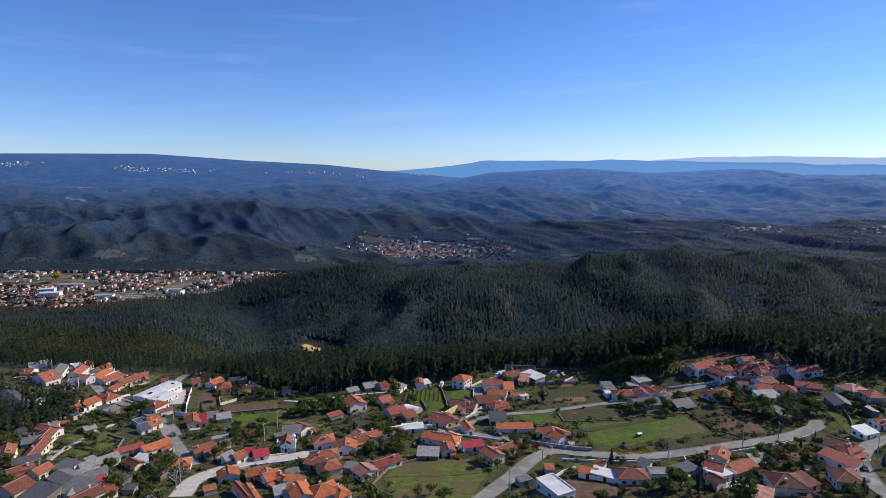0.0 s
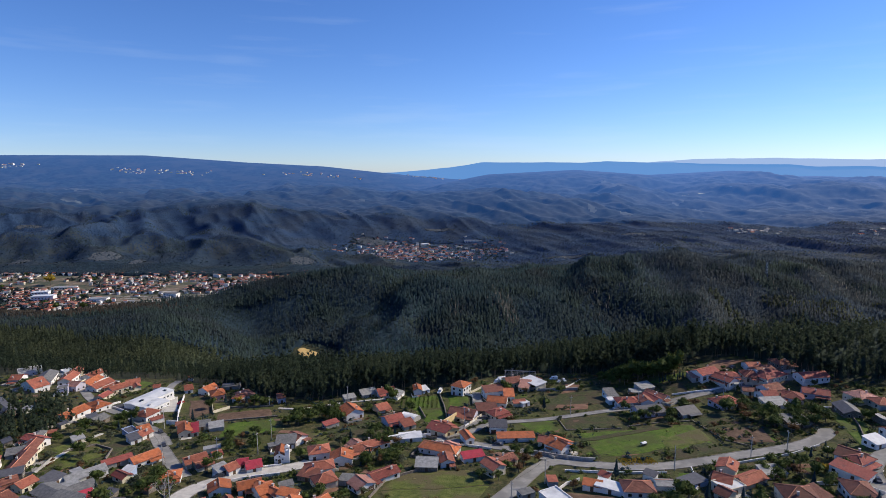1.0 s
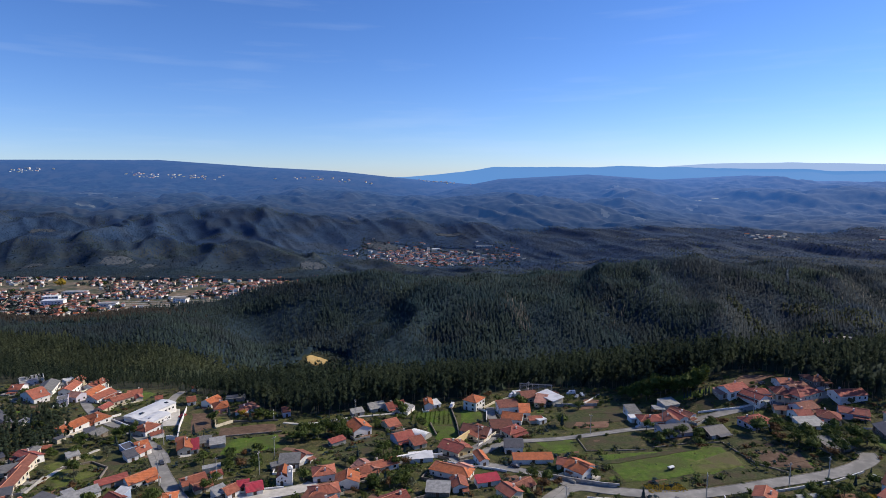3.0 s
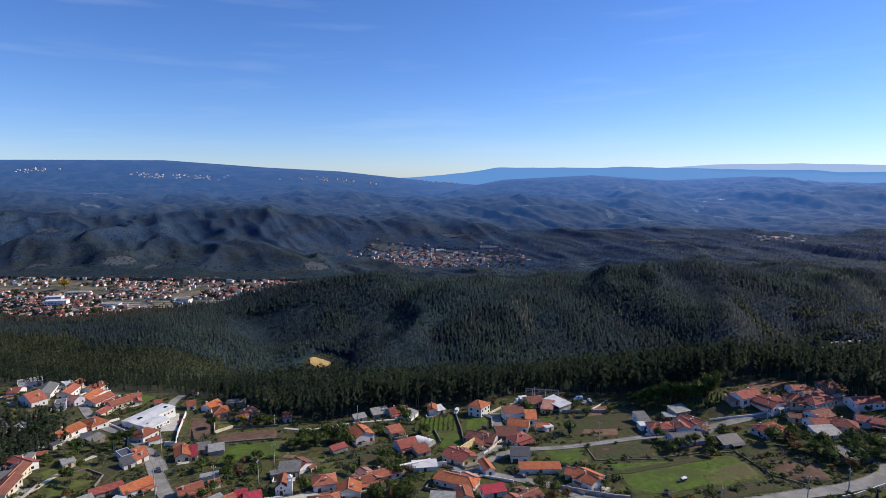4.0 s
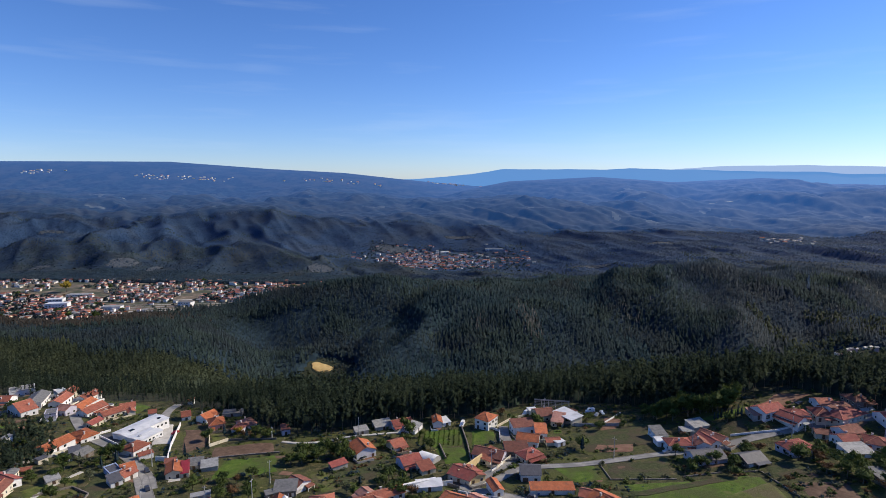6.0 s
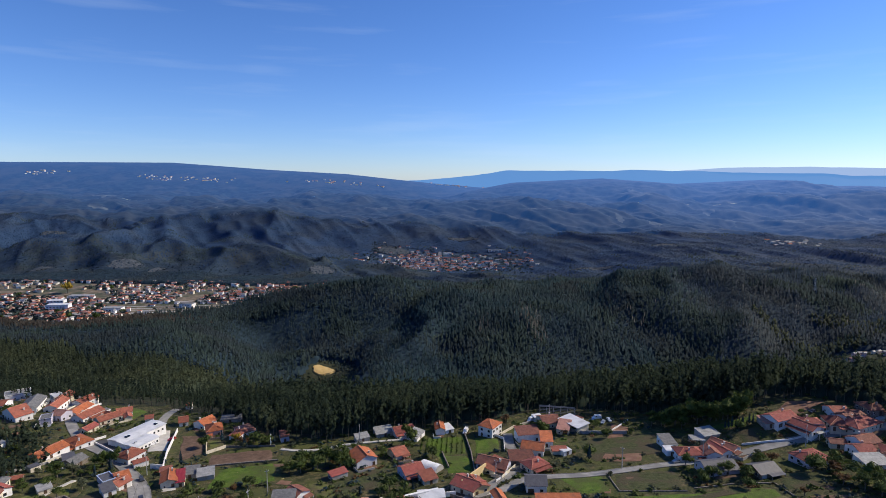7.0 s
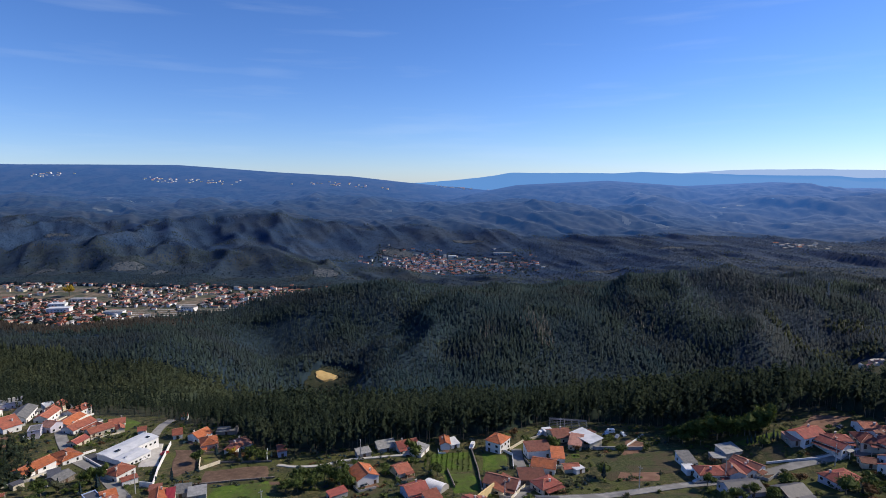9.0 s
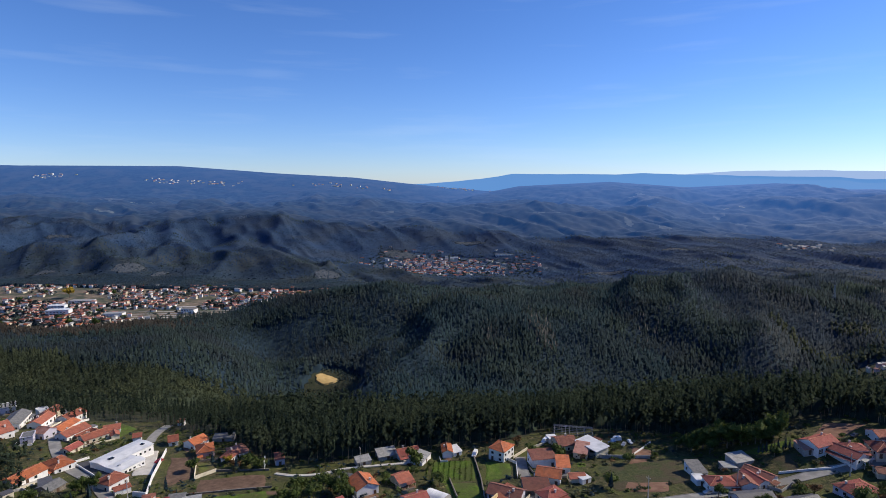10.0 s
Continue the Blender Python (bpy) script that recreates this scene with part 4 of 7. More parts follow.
# pale dead and leafless trees down a gully of the middle hill
PALE_TWIGS = material("pale_dead_twigs", [(0.085, 0.092, 0.096), (0.140, 0.145, 0.145), (0.200, 0.200, 0.190)], 6.0, 0.95, island=0.3, spec=0.05, thin=0.3)
q = np.concatenate([np.stack([cx + rng.normal(0, 1, n) * rx, cy + rng.normal(0, 1, n) * ry], -1) for cx, cy, rx, ry, n in ((84, 850, 6, 16, 70), (92, 826, 6, 14, 80), (98, 798, 5, 10, 50), (23, 814, 5, 16, 34), (250, 880, 14, 24, 26), (560, 885, 30, 30, 40), (690, 985, 26, 40, 70))])
plant("dead_trees", "pale leafless trees scattered down a gully", q, rng.uniform(9, 12.5, len(q)), [tall_tree(1, 14, 0.055, 0.35, 0.10) for k in range(5)], PALE_TWIGS, 0.4)
# brighter broadleaf trees on the valley floor to the east
q = scatter(430, 760, 770, 905, 6.5)
q = q[in_view(q) & ~clearing(q) & (fbm(q[:, 0], q[:, 1], 60, 3, 44) > -0.1)]
plant("valley_broadleaf", "olive green broadleaf trees along the valley floor", q, rng.uniform(10, 14.5, len(q)), [tall_tree(3, 26, 0.060, 0.25, 0.30) for k in range(5)], PLANTATION, 0.5)
q = scatter(-205, -122, 642, 756, 3.0)
q = q[clearing(q) & (((q[:, 0] + 176) / 17) ** 2 + ((q[:, 1] - 724) / 14) ** 2 > 1)]
plant("clearing_scrub", "low dark scrub round the sandy clearing", q, rng.uniform(1.0, 2.6, len(q)) * np.where(q[:, 1] < 722, 0.8, 1.5), [tall_tree(2, 14, 0.12, 0.0, 0.5) for k in range(4)], VALLEY_LEAVES, 0.5)

p = scatter(-2000, 2000, 1200, 2240, 8.6)
p = p[in_view(p, 60) & (p[:, 1] > 1290) & ~clearing(p)]
p = p[fbm(p[:, 0], p[:, 1], 130, 3, 77) > -0.85]
hi = 4 + 1.8 * rng.random(len(p))
near = p[:, 1] + 160 * fbm(p[:, 0], p[:, 1], 200, 3, 35) + 120 * rng.random(len(p)) < 1560
oak = fbm(p[:, 0], p[:, 1], 75, 3, 83) + rng.normal(0, 0.10, len(p)) > 0.30 + 0.5 * smooth(1500, 1900, p[:, 1])
plant("olive_wood", "hazed olive oak stands on the hillsides behind the towns", p[oak], hi[oak] * 0.95, [tall_tree(1, 3, 0.28, 0.05, 0.75) for k in range(5)], OLIVE_WOODS, 0.8)
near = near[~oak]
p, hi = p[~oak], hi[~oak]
plant("slate_wood", "haze-tinted green woods behind the valley towns", p[near], hi[near] * 0.9, [tall_tree(1, 3, 0.26, 0.1, 0.6) for k in range(5)], MIDDLE_LEAVES, 0.85)
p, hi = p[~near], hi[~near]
plant("distant_wood", "haze-blue woods on the distant hills", p, hi, [tall_tree(1, 2, 0.3, 0.1, 0.65) for k in range(5)], FAR_LEAVES, 0.88)
undergrowth("hillside_canopy", "closed haze-tinted canopy behind the valley towns", 1280, 1640, 6.5, 2.6, 0.45, MIDDLE_LEAVES, lambda p: ~clearing(p))
undergrowth("distant_canopy", "closed haze-blue canopy on the distant hills", 1625, 2200, 6.5, 2.2, 0.45, FAR_LEAVES, lambda p: ~clearing(p))

# ---- houses ----
def window_meshes(w, h):
    bm = boxes((-w / 2, -0.05, 0, -w / 2 + 0.1, 0.05, h), (w / 2 - 0.1, -0.05, 0, w / 2, 0.05, h), (-w / 2 + 0.1, -0.05, h - 0.1, w / 2 - 0.1, 0.05, h), (-w / 2 - 0.08, -0.14, -0.08, w / 2 + 0.08, 0.05, 0.0))
    fr = bpy.data.meshes.new("window")
    bm.to_mesh(fr), bm.free()
    fr.materials.append(FRAME)
    bm = boxes((-w / 2 + 0.1, -0.025, 0.0, w / 2 - 0.1, 0.03, h - 0.1))
    pn = bpy.data.meshes.new("pane")
    bm.to_mesh(pn), bm.free()
    pn.materials.append(GLASS)
    return fr, pn


WINDOWS = [window_meshes(1.1, 1.3), window_meshes(1.5, 1.3), window_meshes(0.9, 1.0)]


def door_mesh():
    bm = boxes((-0.5, -0.06, 0, 0.5, 0.05, 2.1), (-0.62, -0.03, 0, -0.5, 0.05, 2.22), (0.5, -0.03, 0, 0.62, 0.05, 2.22), (-0.5, -0.03, 2.1, 0.5, 0.05, 2.22))
    me = bpy.data.meshes.new("door")
    bm.to_mesh(me), bm.free()
    me.materials.append(DOOR)
    return me


DOOR_MESH = door_mesh()
COLOUR = {"orange": "bright orange clay tile", "terracotta": "terracotta tile", "red": "dull red tile", "brown": "old brown tile", "pink": "pale pink tile", "crimson": "crimson sheet", "grey": "grey fibre-cement", "slate": "dark slate", "white": "white sheet", "light": "pale sheet", "yellow": "ochre", "blue": "bluish"}
WALL_WORD = {"white": "white rendered", "cream": "cream rendered", "grey": "grey concrete", "pink": "pink rendered", "lavender": "pale lavender", "yellow": "ochre rendered", "stone": "granite rubble", "blue": "pale blue"}
FORM = {"gable": "gabled", "cross": "gabled", "hip": "hipped", "flat": "flat", "lean": "lean-to"}
TILES["yellow"], TILES["blue"] = TILES["terracotta"], TILES["slate"]
house_rng = random.Random(5)
YARDS = []


def slab(bm, uv, pts, thick=0.16):
    """A roof plane with thickness from 3 or 4 points, the first two on the eave; u runs along the eave."""
    pts = [Vector(p) for p in pts]
    n = (pts[1] - pts[0]).cross(pts[2] - pts[0]).normalized()
    if n.z < 0:
        n = -n
    along = (pts[1] - pts[0]).normalized()
    up = n.cross(along)
    top = [bm.verts.new(p) for p in pts]
    low = [bm.verts.new(p - Vector((0, 0, thick))) for p in pts]
    faces = [bm.faces.new(top), bm.faces.new(low[::-1])]
    for k in range(len(pts)):
        q = (k + 1) % len(pts)
        faces.append(bm.faces.new((top[k], low[k], low[q], top[q])))
    for f in faces:
        for lp in f.loops:
            d = lp.vert.co - pts[0]
            lp[uv].uv = (d.dot(along), d.dot(up))


def house(x, y, turn, w, d, h, roof="gable", tile="terracotta", wall="white", windows=True, chimney=None):
    r = house_rng
    s, c = math.sin(radians(turn)), math.cos(radians(turn))
    corners = [(x + c * u * w / 2 - s * v * d / 2, y + s * u * w / 2 + c * v * d / 2) for u in (-1, 1) for v in (-1, 1)]
    zs = [ground_z(*p) for p in corners]
    z = sum(zs) / 4
    sink = max(zs) - min(zs) + 0.5
    small = w * d < 38 or h < 2.5
    kind = "shed" if small else "house"
    th = tagged(new(kind), "%s %s with %s %s roof" % (WALL_WORD[wall], kind, "a " + COLOUR[tile], FORM[roof]), kind)
    th.matrix_world = pose(x, y, z, 0, 0, turn)
    for p in corners + [(x, y)]:
        BLOCKED.append((p[0], p[1], 1.6))
    BLOCKED.append((x, y, 0.5 * min(w, d) + 1.2))
    if not small:
        YARDS.append((x, y, turn, w, d))
    hw, hd, o, pitch = w / 2, d / 2, 0.45, r.uniform(0.36, 0.46)
    if roof == "cross":
        hw, hd = hd, hw                      # local frame turned by a right angle
    spin = pose(0, 0, 0, 0, 0, 90 if roof == "cross" else 0)
    rise = hd * pitch
    bm, rf = bmesh.new(), bmesh.new()
    uv = rf.loops.layers.uv.new("tiles")
    gable = roof in ("gable", "cross")
    if gable:
        v = [bm.verts.new(p) for sx in (-hw, hw) for p in ((sx, -hd, -sink), (sx, hd, -sink), (sx, hd, h), (sx, 0, h + rise), (sx, -hd, h))]
        bm.faces.new(v[:5]), bm.faces.new(v[5:][::-1])
        for a, b in ((0, 1), (1, 2), (4, 0)):
            bm.faces.new((v[a], v[a + 5], v[b + 5], v[b]))
        e = h - o * pitch + 0.12
        slab(rf, uv, ((-hw - o, -hd - o, e), (hw + o, -hd - o, e), (hw + o, 0, h + rise + 0.12), (-hw - o, 0, h + rise + 0.12)))
        slab(rf, uv, ((hw + o, hd + o, e), (-hw - o, hd + o, e), (-hw - o, 0, h + rise + 0.12), (hw + o, 0, h + rise + 0.12)))
        ridge_ends = [(-hw - o, 0, h + rise + 0.16), (hw + o, 0, h + rise + 0.16)]
    elif roof == "hip":
        box(bm, -hw, -hd, -sink, hw, hd, h)
        e = h - o * pitch + 0.12
        k = max(hw - hd, 0.0) if hw > hd else 0.0
        l = max(hd - hw, 0.0)
        top = h + min(hw, hd) * pitch + 0.12
        A, B, C, D = (-hw - o, -hd - o, e), (hw + o, -hd - o, e), (hw + o, hd + o, e), (-hw - o, hd + o, e)
        if hw >= hd:
            P, Q = (-k - 0.05, 0, top), (k + 0.05, 0, top)
            planes = ((A, B, Q, P), (C, D, P, Q), (B, C, Q), (D, A, P))
        else:
            P, Q = (0, -l - 0.05, top), (0, l + 0.05, top)
            planes = ((A, B, P), (C, D, Q), (B, C, Q, P), (D, A, P, Q))
        for pl in planes:
            slab(rf, uv, pl)
        ridge_ends = [(P[0], P[1], top + 0.04), (Q[0], Q[1], top + 0.04)]
        hips = ((A, P), (D, P if hw >= hd else Q), (B, Q if hw >= hd else P), (C, Q))
    elif roof == "lean":
        up = d * 0.17
        v = [bm.verts.new(p) for sx in (-hw, hw) for p in ((sx, -hd, -sink), (sx, hd, -sink), (sx, hd, h + up), (sx, -hd, h))]
        bm.faces.new(v[:4]), bm.faces.new(v[4:][::-1])
        for a, b in ((0, 1), (1, 2), (3, 0)):
            bm.faces.new((v[a], v[a + 4], v[b + 4], v[b]))
        slab(rf, uv, ((-hw - 0.3, -hd - 0.3, h + 0.07), (hw + 0.3, -hd - 0.3, h + 0.07), (hw + 0.3, hd + 0.3, h + up + 0.17), (-hw - 0.3, hd + 0.3, h + up + 0.17)), 0.1)
    else:
        box(bm, -hw, -hd, -sink, hw, hd, h - 0.02)
        slab(rf, uv, ((-hw - 0.12, -hd - 0.12, h + 0.2), (hw + 0.12, -hd - 0.12, h + 0.2), (hw + 0.12, hd + 0.12, h + 0.2), (-hw - 0.12, hd + 0.12, h + 0.2)), 0.22)
    part("wall", bm, WALLS[wall], th, at=spin)
    part("roof", rf, TILES[tile], th, at=spin)
    if roof == "flat" and not small:
        t, q = 0.2, h + 0.2
        part("parapet", boxes((-hw - 0.14, -hd - 0.14, q, hw + 0.14, -hd + t, q + 0.35), (-hw - 0.14, hd - t, q, hw + 0.14, hd + 0.14, q + 0.35), (-hw - 0.14, -hd + t, q, -hw + t, hd - t, q + 0.35), (hw - t, -hd + t, q, hw + 0.14, hd - t, q + 0.35)), WALLS[wall], th)
    if (gable or roof == "hip") and tile not in ("crimson", "grey", "slate"):
        bm = bmesh.new()
        if (Vector(ridge_ends[1]) - Vector(ridge_ends[0])).length > 0.5:
            tube(bm, ridge_ends[0], ridge_ends[1], 0.15, 0.15, 6)
        if roof == "hip":
            for p, q in hips:
                tube(bm, Vector(p) + Vector((0, 0, 0.03)), q, 0.12, 0.12, 5)
        part("ridge_cap", bm, RIDGE, th, at=spin)
    if chimney is None:
        chimney = not small and roof in ("gable", "cross", "hip") and tile not in ("grey", "slate", "white", "light", "crimson") and r.random() < 0.8
    if chimney:
        cx, cy = r.uniform(-0.6, 0.6) * hw, r.choice((-1, 1)) * r.uniform(0.3, 0.6) * hd
        top = h + (1 - abs(cy) / hd) * rise + 1.1
        ch = part("chimney", boxes((cx - 0.35, cy - 0.3, h - 0.3, cx + 0.35, cy + 0.3, top), (cx - 0.45, cy - 0.4, top + 0.12, cx + 0.45, cy + 0.4, top + 0.22), (cx - 0.32, cy - 0.27, top, cx - 0.18, cy + 0.27, top + 0.12), (cx + 0.18, cy - 0.27, top, cx + 0.32, cy + 0.27, top + 0.12)), BRICK, th, at=spin)
    if not small and roof != "lean" and r.random() < 0.5:
        # a veranda on posts along part of the front
        u0, u1 = sorted((r.uniform(-0.5, 0.5) * w, r.choice((-0.5, 0.5)) * w))
        if u1 - u0 > 2.0:
            va = bmesh.new()
            uvv = va.loops.layers.uv.new("tiles")
            slab(va, uvv, ((u0 - 0.2, -d / 2 - 2.4, 2.15), (u1 + 0.2, -d / 2 - 2.4, 2.15), (u1 + 0.2, -d / 2 - 0.02, 2.5), (u0 - 0.2, -d / 2 - 0.02, 2.5)), 0.12)
            ver = part("veranda_roof", va, TILES[tile], th)
            for px in (u0 + 0.1, u1 - 0.1):
                part("post", boxes((px - 0.1, -d / 2 - 2.25, -sink, px + 0.1, -d / 2 - 2.05, 2.02)), WALLS[wall], ver)
    if not small and r.random() < 0.4:
        gx = r.choice((-1, 1)) * (w / 2 - 1.9)
        part("garage_door", boxes((gx - 1.2, -d / 2 - 0.07, 0.0, gx + 1.2, -d / 2 + 0.02, 2.1)), r.choice((DOOR, STEEL, FRAME)), th)
    if windows and h >= 2.3:
        floors = (0.85,) if h < 4.4 else (0.95, 3.4)
        hw, hd = w / 2, d / 2
        for side, length, turn_z, px, py in ((0, w, 0, 0, -hd), (1, d, 90, hw, 0), (2, d, -90, -hw, 0)):
            n = max(1, int(length / 3.1))
            if small:
                n = 1
            gap = length / n
            door_at = r.randrange(n) if side == 0 else -1
            fr, pn = WINDOWS[r.randrange(3)]
            for level, sill in enumerate(floors):
                if sill + 1.35 > h + 0.05:
                    continue
                for k in range(n):
                    if r.random() < 0.12:
                        continue
                    u = -length / 2 + (k + 0.5) * gap
                    m = pose(px, py, sill, 0, 0, turn_z) @ pose(u, -0.02, 0)
                    if k == door_at and level == 0:
                        part("door", DOOR_MESH, DOOR, th, at=pose(px, py, 0.0, 0, 0, turn_z) @ pose(u, -0.02, 0))
                        continue
                    win = part("window", fr, FRAME, th, at=m)
                    part("pane", pn, GLASS, win)
    return th



# ---- the village houses: x, y, turn, width, depth, height of the eaves, roof, roofing, walls ----
house(-264.6, 362.4, -29, 17.2, 9.0, 4.1, "cross", "terracotta", "white")
house(-289.3, 380.4, 9, 7.0, 10.0, 3.7, "gable", "terracotta", "white")
house(-269.8, 366.2, 93, 7.2, 8.0, 3.3, "gable", "terracotta", "white")
house(-301.5, 408.0, 39, 14.2, 10.0, 3.7, "flat", "light", "white")
house(-271.2, 382.4, 111, 19.1, 10.0, 4.1, "gable", "grey", "white")
house(-271.2, 403.4, 53, 5.7, 8.0, 4.4, "flat", "white", "white")
house(-265.8, 402.8, 96, 12.8, 8.0, 3.7, "gable", "terracotta", "cream")
house(-257.3, 384.8, 99, 15.1, 8.0, 3.7, "gable", "terracotta", "white")
house(-239.0, 364.1, -11, 7.3, 8.0, 4.1, "gable", "pink", "lavender")
house(-242.1, 355.9, 29, 5.8, 8.0, 3.7, "flat", "grey", "lavender")
house(-248.7, 398.3, 81, 12.9, 9.0, 3.3, "gable", "terracotta", "white")
house(-236.4, 375.6, 88, 14.7, 8.0, 3.3, "gable", "orange", "white")
house(-225.0, 367.1, 75, 14.6, 9.0, 3.3, "gable", "terracotta", "white")
house(-209.6, 362.3, 56, 12.5, 8.0, 3.0, "gable", "terracotta", "cream")
house(-208.2, 375.9, 30, 8.2, 8.0, 3.0, "gable", "terracotta", "white")
house(-200.8, 367.0, 38, 4.0, 6.0, 2.6, "cross", "terracotta", "cream")
house(-209.0, 344.2, 80, 8.2, 6.0, 2.4, "gable", "red", "cream")
house(-199.1, 321.5, -27, 12.4, 9.0, 3.1, "hip", "orange", "white")
house(-203.4, 306.6, 74, 14.9, 9.0, 2.7, "gable", "orange", "white")
house(-189.0, 300.6, 39, 5.2, 8.0, 2.4, "flat", "slate", "stone")
house(-183.6, 297.0, 76, 7.5, 8.0, 2.4, "gable", "grey", "stone")

house(-160.9, 304.1, 70, 9.6, 9.0, 3.7, "hip", "terracotta", "white")
house(-152.0, 297.4, 45, 6.3, 3.0, 2.4, "lean", "terracotta", "white")
house(-163.4, 359.9, 29, 4.7, 8.0, 3.0, "gable", "terracotta", "white")
house(-149.1, 356.9, -25, 8.7, 9.0, 3.3, "cross", "orange", "white")
house(-179.8, 399.1, 16, 3.7, 5.0, 3.0, "gable", "terracotta", "white")
house(-138.6, 345.2, 29, 8.2, 10.0, 3.7, "hip", "orange", "pink")
house(-138.5, 367.7, 13, 11.2, 7.0, 2.4, "flat", "grey", "grey")
house(-122.6, 338.9, -7, 5.8, 8.0, 3.0, "hip", "terracotta", "white")
house(-121.4, 345.5, 43, 8.3, 10.0, 3.0, "hip", "pink", "white")
house(-96.2, 335.3, 25, 4.3, 6.0, 3.3, "lean", "brown", "lavender")

house(-128.4, 278.9, 25, 6.4, 10.0, 3.3, "cross", "orange", "cream")
house(-123.7, 279.7, 24, 3.2, 9.0, 2.7, "lean", "crimson", "cream")
house(-122.9, 287.4, 14, 6.4, 6.0, 2.4, "lean", "grey", "grey")
house(-115.5, 285.9, 23, 7.0, 6.0, 2.4, "lean", "light", "grey")
house(-150.5, 280.2, 44, 5.5, 8.0, 2.7, "gable", "orange", "white")
house(-155.2, 277.1, 50, 4.9, 8.0, 2.7, "flat", "blue", "blue")

house(-48.8, 305.1, 33, 10.0, 11.0, 4.1, "cross", "orange", "white")
house(-58.7, 312.7, -21, 7.6, 9.0, 2.4, "flat", "slate", "lavender")
house(-56.7, 288.1, 39, 7.8, 4.0, 2.4, "lean", "red", "grey")
house(-54.7, 335.1, 28, 7.0, 5.0, 2.4, "lean", "light", "grey")
house(-44.4, 343.9, 25, 9.7, 7.0, 2.4, "lean", "light", "grey")
house(-34.1, 345.1, 27, 10.9, 8.0, 2.8, "gable", "red", "white")
house(-33.1, 314.0, 37, 6.9, 9.0, 2.5, "gable", "terracotta", "cream")
house(-26.4, 338.3, 71, 10.5, 6.0, 2.4, "lean", "light", "white")
house(-24.4, 291.0, 31, 9.3, 9.0, 3.3, "gable", "red", "lavender")
house(-14.1, 346.8, 8, 4.8, 9.0, 3.7, "cross", "orange", "white")
house(-9.9, 347.4, 30, 4.8, 6.0, 2.4, "lean", "white", "white")

house(13.2, 342.5, -33, 8.5, 10.0, 6.0, "hip", "orange", "white")
house(33.1, 316.1, -14, 10.6, 9.0, 3.7, "gable", "orange", "white")
house(32.1, 334.3, 12, 11.9, 8.0, 4.1, "lean", "brown", "white")
house(40.8, 327.1, -3, 6.0, 9.0, 3.3, "lean", "orange", "white")
house(26.0, 304.5, 5, 11.3, 8.0, 2.8, "lean", "brown", "stone")
house(31.3, 297.0, 34, 10.2, 8.0, 3.0, "hip", "red", "cream")
house(29.3, 277.2, -1, 8.4, 9.0, 3.7, "gable", "slate", "white")
house(45.0, 315.0, 8, 6.9, 5.0, 2.4, "gable", "terracotta", "cream")
house(47.7, 313.8, 31, 4.9, 5.0, 2.4, "flat", "white", "white")
house(40.9, 362.7, 16, 5.1, 5.0, 2.6, "flat", "white", "white")

house(46.1, 355.1, 16, 9.9, 11.0, 3.3, "gable", "brown", "cream")
house(52.7, 343.6, -19, 6.4, 10.0, 3.1, "lean", "pink", "cream")

# darker red and brown tiles from here east partly stand in for edge dimming
house(98.6, 319.7, 8, 6.2, 9.0, 2.6, "lean", "grey", "white")
house(96.5, 310.5, 3, 4.7, 6.0, 2.4, "flat", "white", "white")
house(103.0, 304.8, 2, 12.0, 8.0, 3.5, "hip", "red", "white")
house(112.9, 304.3, 1, 6.7, 8.0, 3.5, "cross", "brown", "white")
house(118.0, 307.6, 22, 5.6, 10.0, 3.4, "cross", "red", "white")
house(122.1, 311.5, 39, 7.4, 12.0, 3.0, "cross", "brown", "white")
house(120.5, 326.3, 21, 9.5, 7.0, 2.4, "lean", "light", "grey")
house(113.6, 322.0, 1, 5.9, 6.0, 2.4, "flat", "light", "grey")
house(109.6, 290.5, 11, 14.8, 10.0, 2.8, "gable", "slate", "lavender")
house(127.2, 286.8, 19, 10.9, 9.0, 2.5, "gable", "slate", "stone")
house(152.7, 295.8, 19, 13.9, 10.0, 3.0, "hip", "red", "lavender")
house(164.5, 321.3, -59, 11.4, 8.0, 3.3, "gable", "red", "white")
house(165.1, 320.2, 31, 6.8, 8.0, 3.0, "flat", "light", "white")
house(156.8, 328.9, 25, 14.4, 9.0, 3.3, "gable", "red", "white")
house(168.6, 324.2, -4, 10.0, 7.0, 3.3, "hip", "red", "white")
house(149.3, 326.8, 8, 5.5, 7.0, 2.4, "lean", "pink", "grey")
house(180.9, 323.3, -9, 9.7, 11.0, 3.1, "hip", "red", "cream")
house(186.2, 332.2, 2, 8.1, 9.0, 3.0, "gable", "terracotta", "white")
house(189.5, 326.8, 27, 13.0, 9.0, 3.0, "gable", "brown", "white")
house(190.5, 322.3, 26, 18.9, 11.0, 3.1, "hip", "red", "cream")
house(204.4, 333.4, 8, 10.2, 10.0, 3.0, "hip", "brown", "stone")
house(172.8, 310.3, -13, 6.7, 6.0, 2.4, "gable", "brown", "cream")
house(178.0, 301.1, 9, 8.7, 9.0, 3.0, "gable", "red", "white")

house(175.0, 289.6, 6, 12.0, 8.0, 2.4, "lean", "light", "white")
house(188.3, 295.7, -29, 9.8, 10.0, 3.3, "hip", "red", "lavender")
house(202.4, 298.8, -27, 12.4, 9.0, 3.3, "gable", "red", "lavender")
house(184.2, 309.3, 20, 11.0, 9.0, 3.1, "gable", "brown", "white")
house(212.7, 318.4, 8, 16.1, 9.0, 3.0, "gable", "red", "white")
house(219.0, 288.4, 14, 11.7, 10.0, 3.7, "hip", "pink", "cream")
house(222.7, 278.8, -2, 8.8, 9.0, 3.0, "hip", "terracotta", "cream")
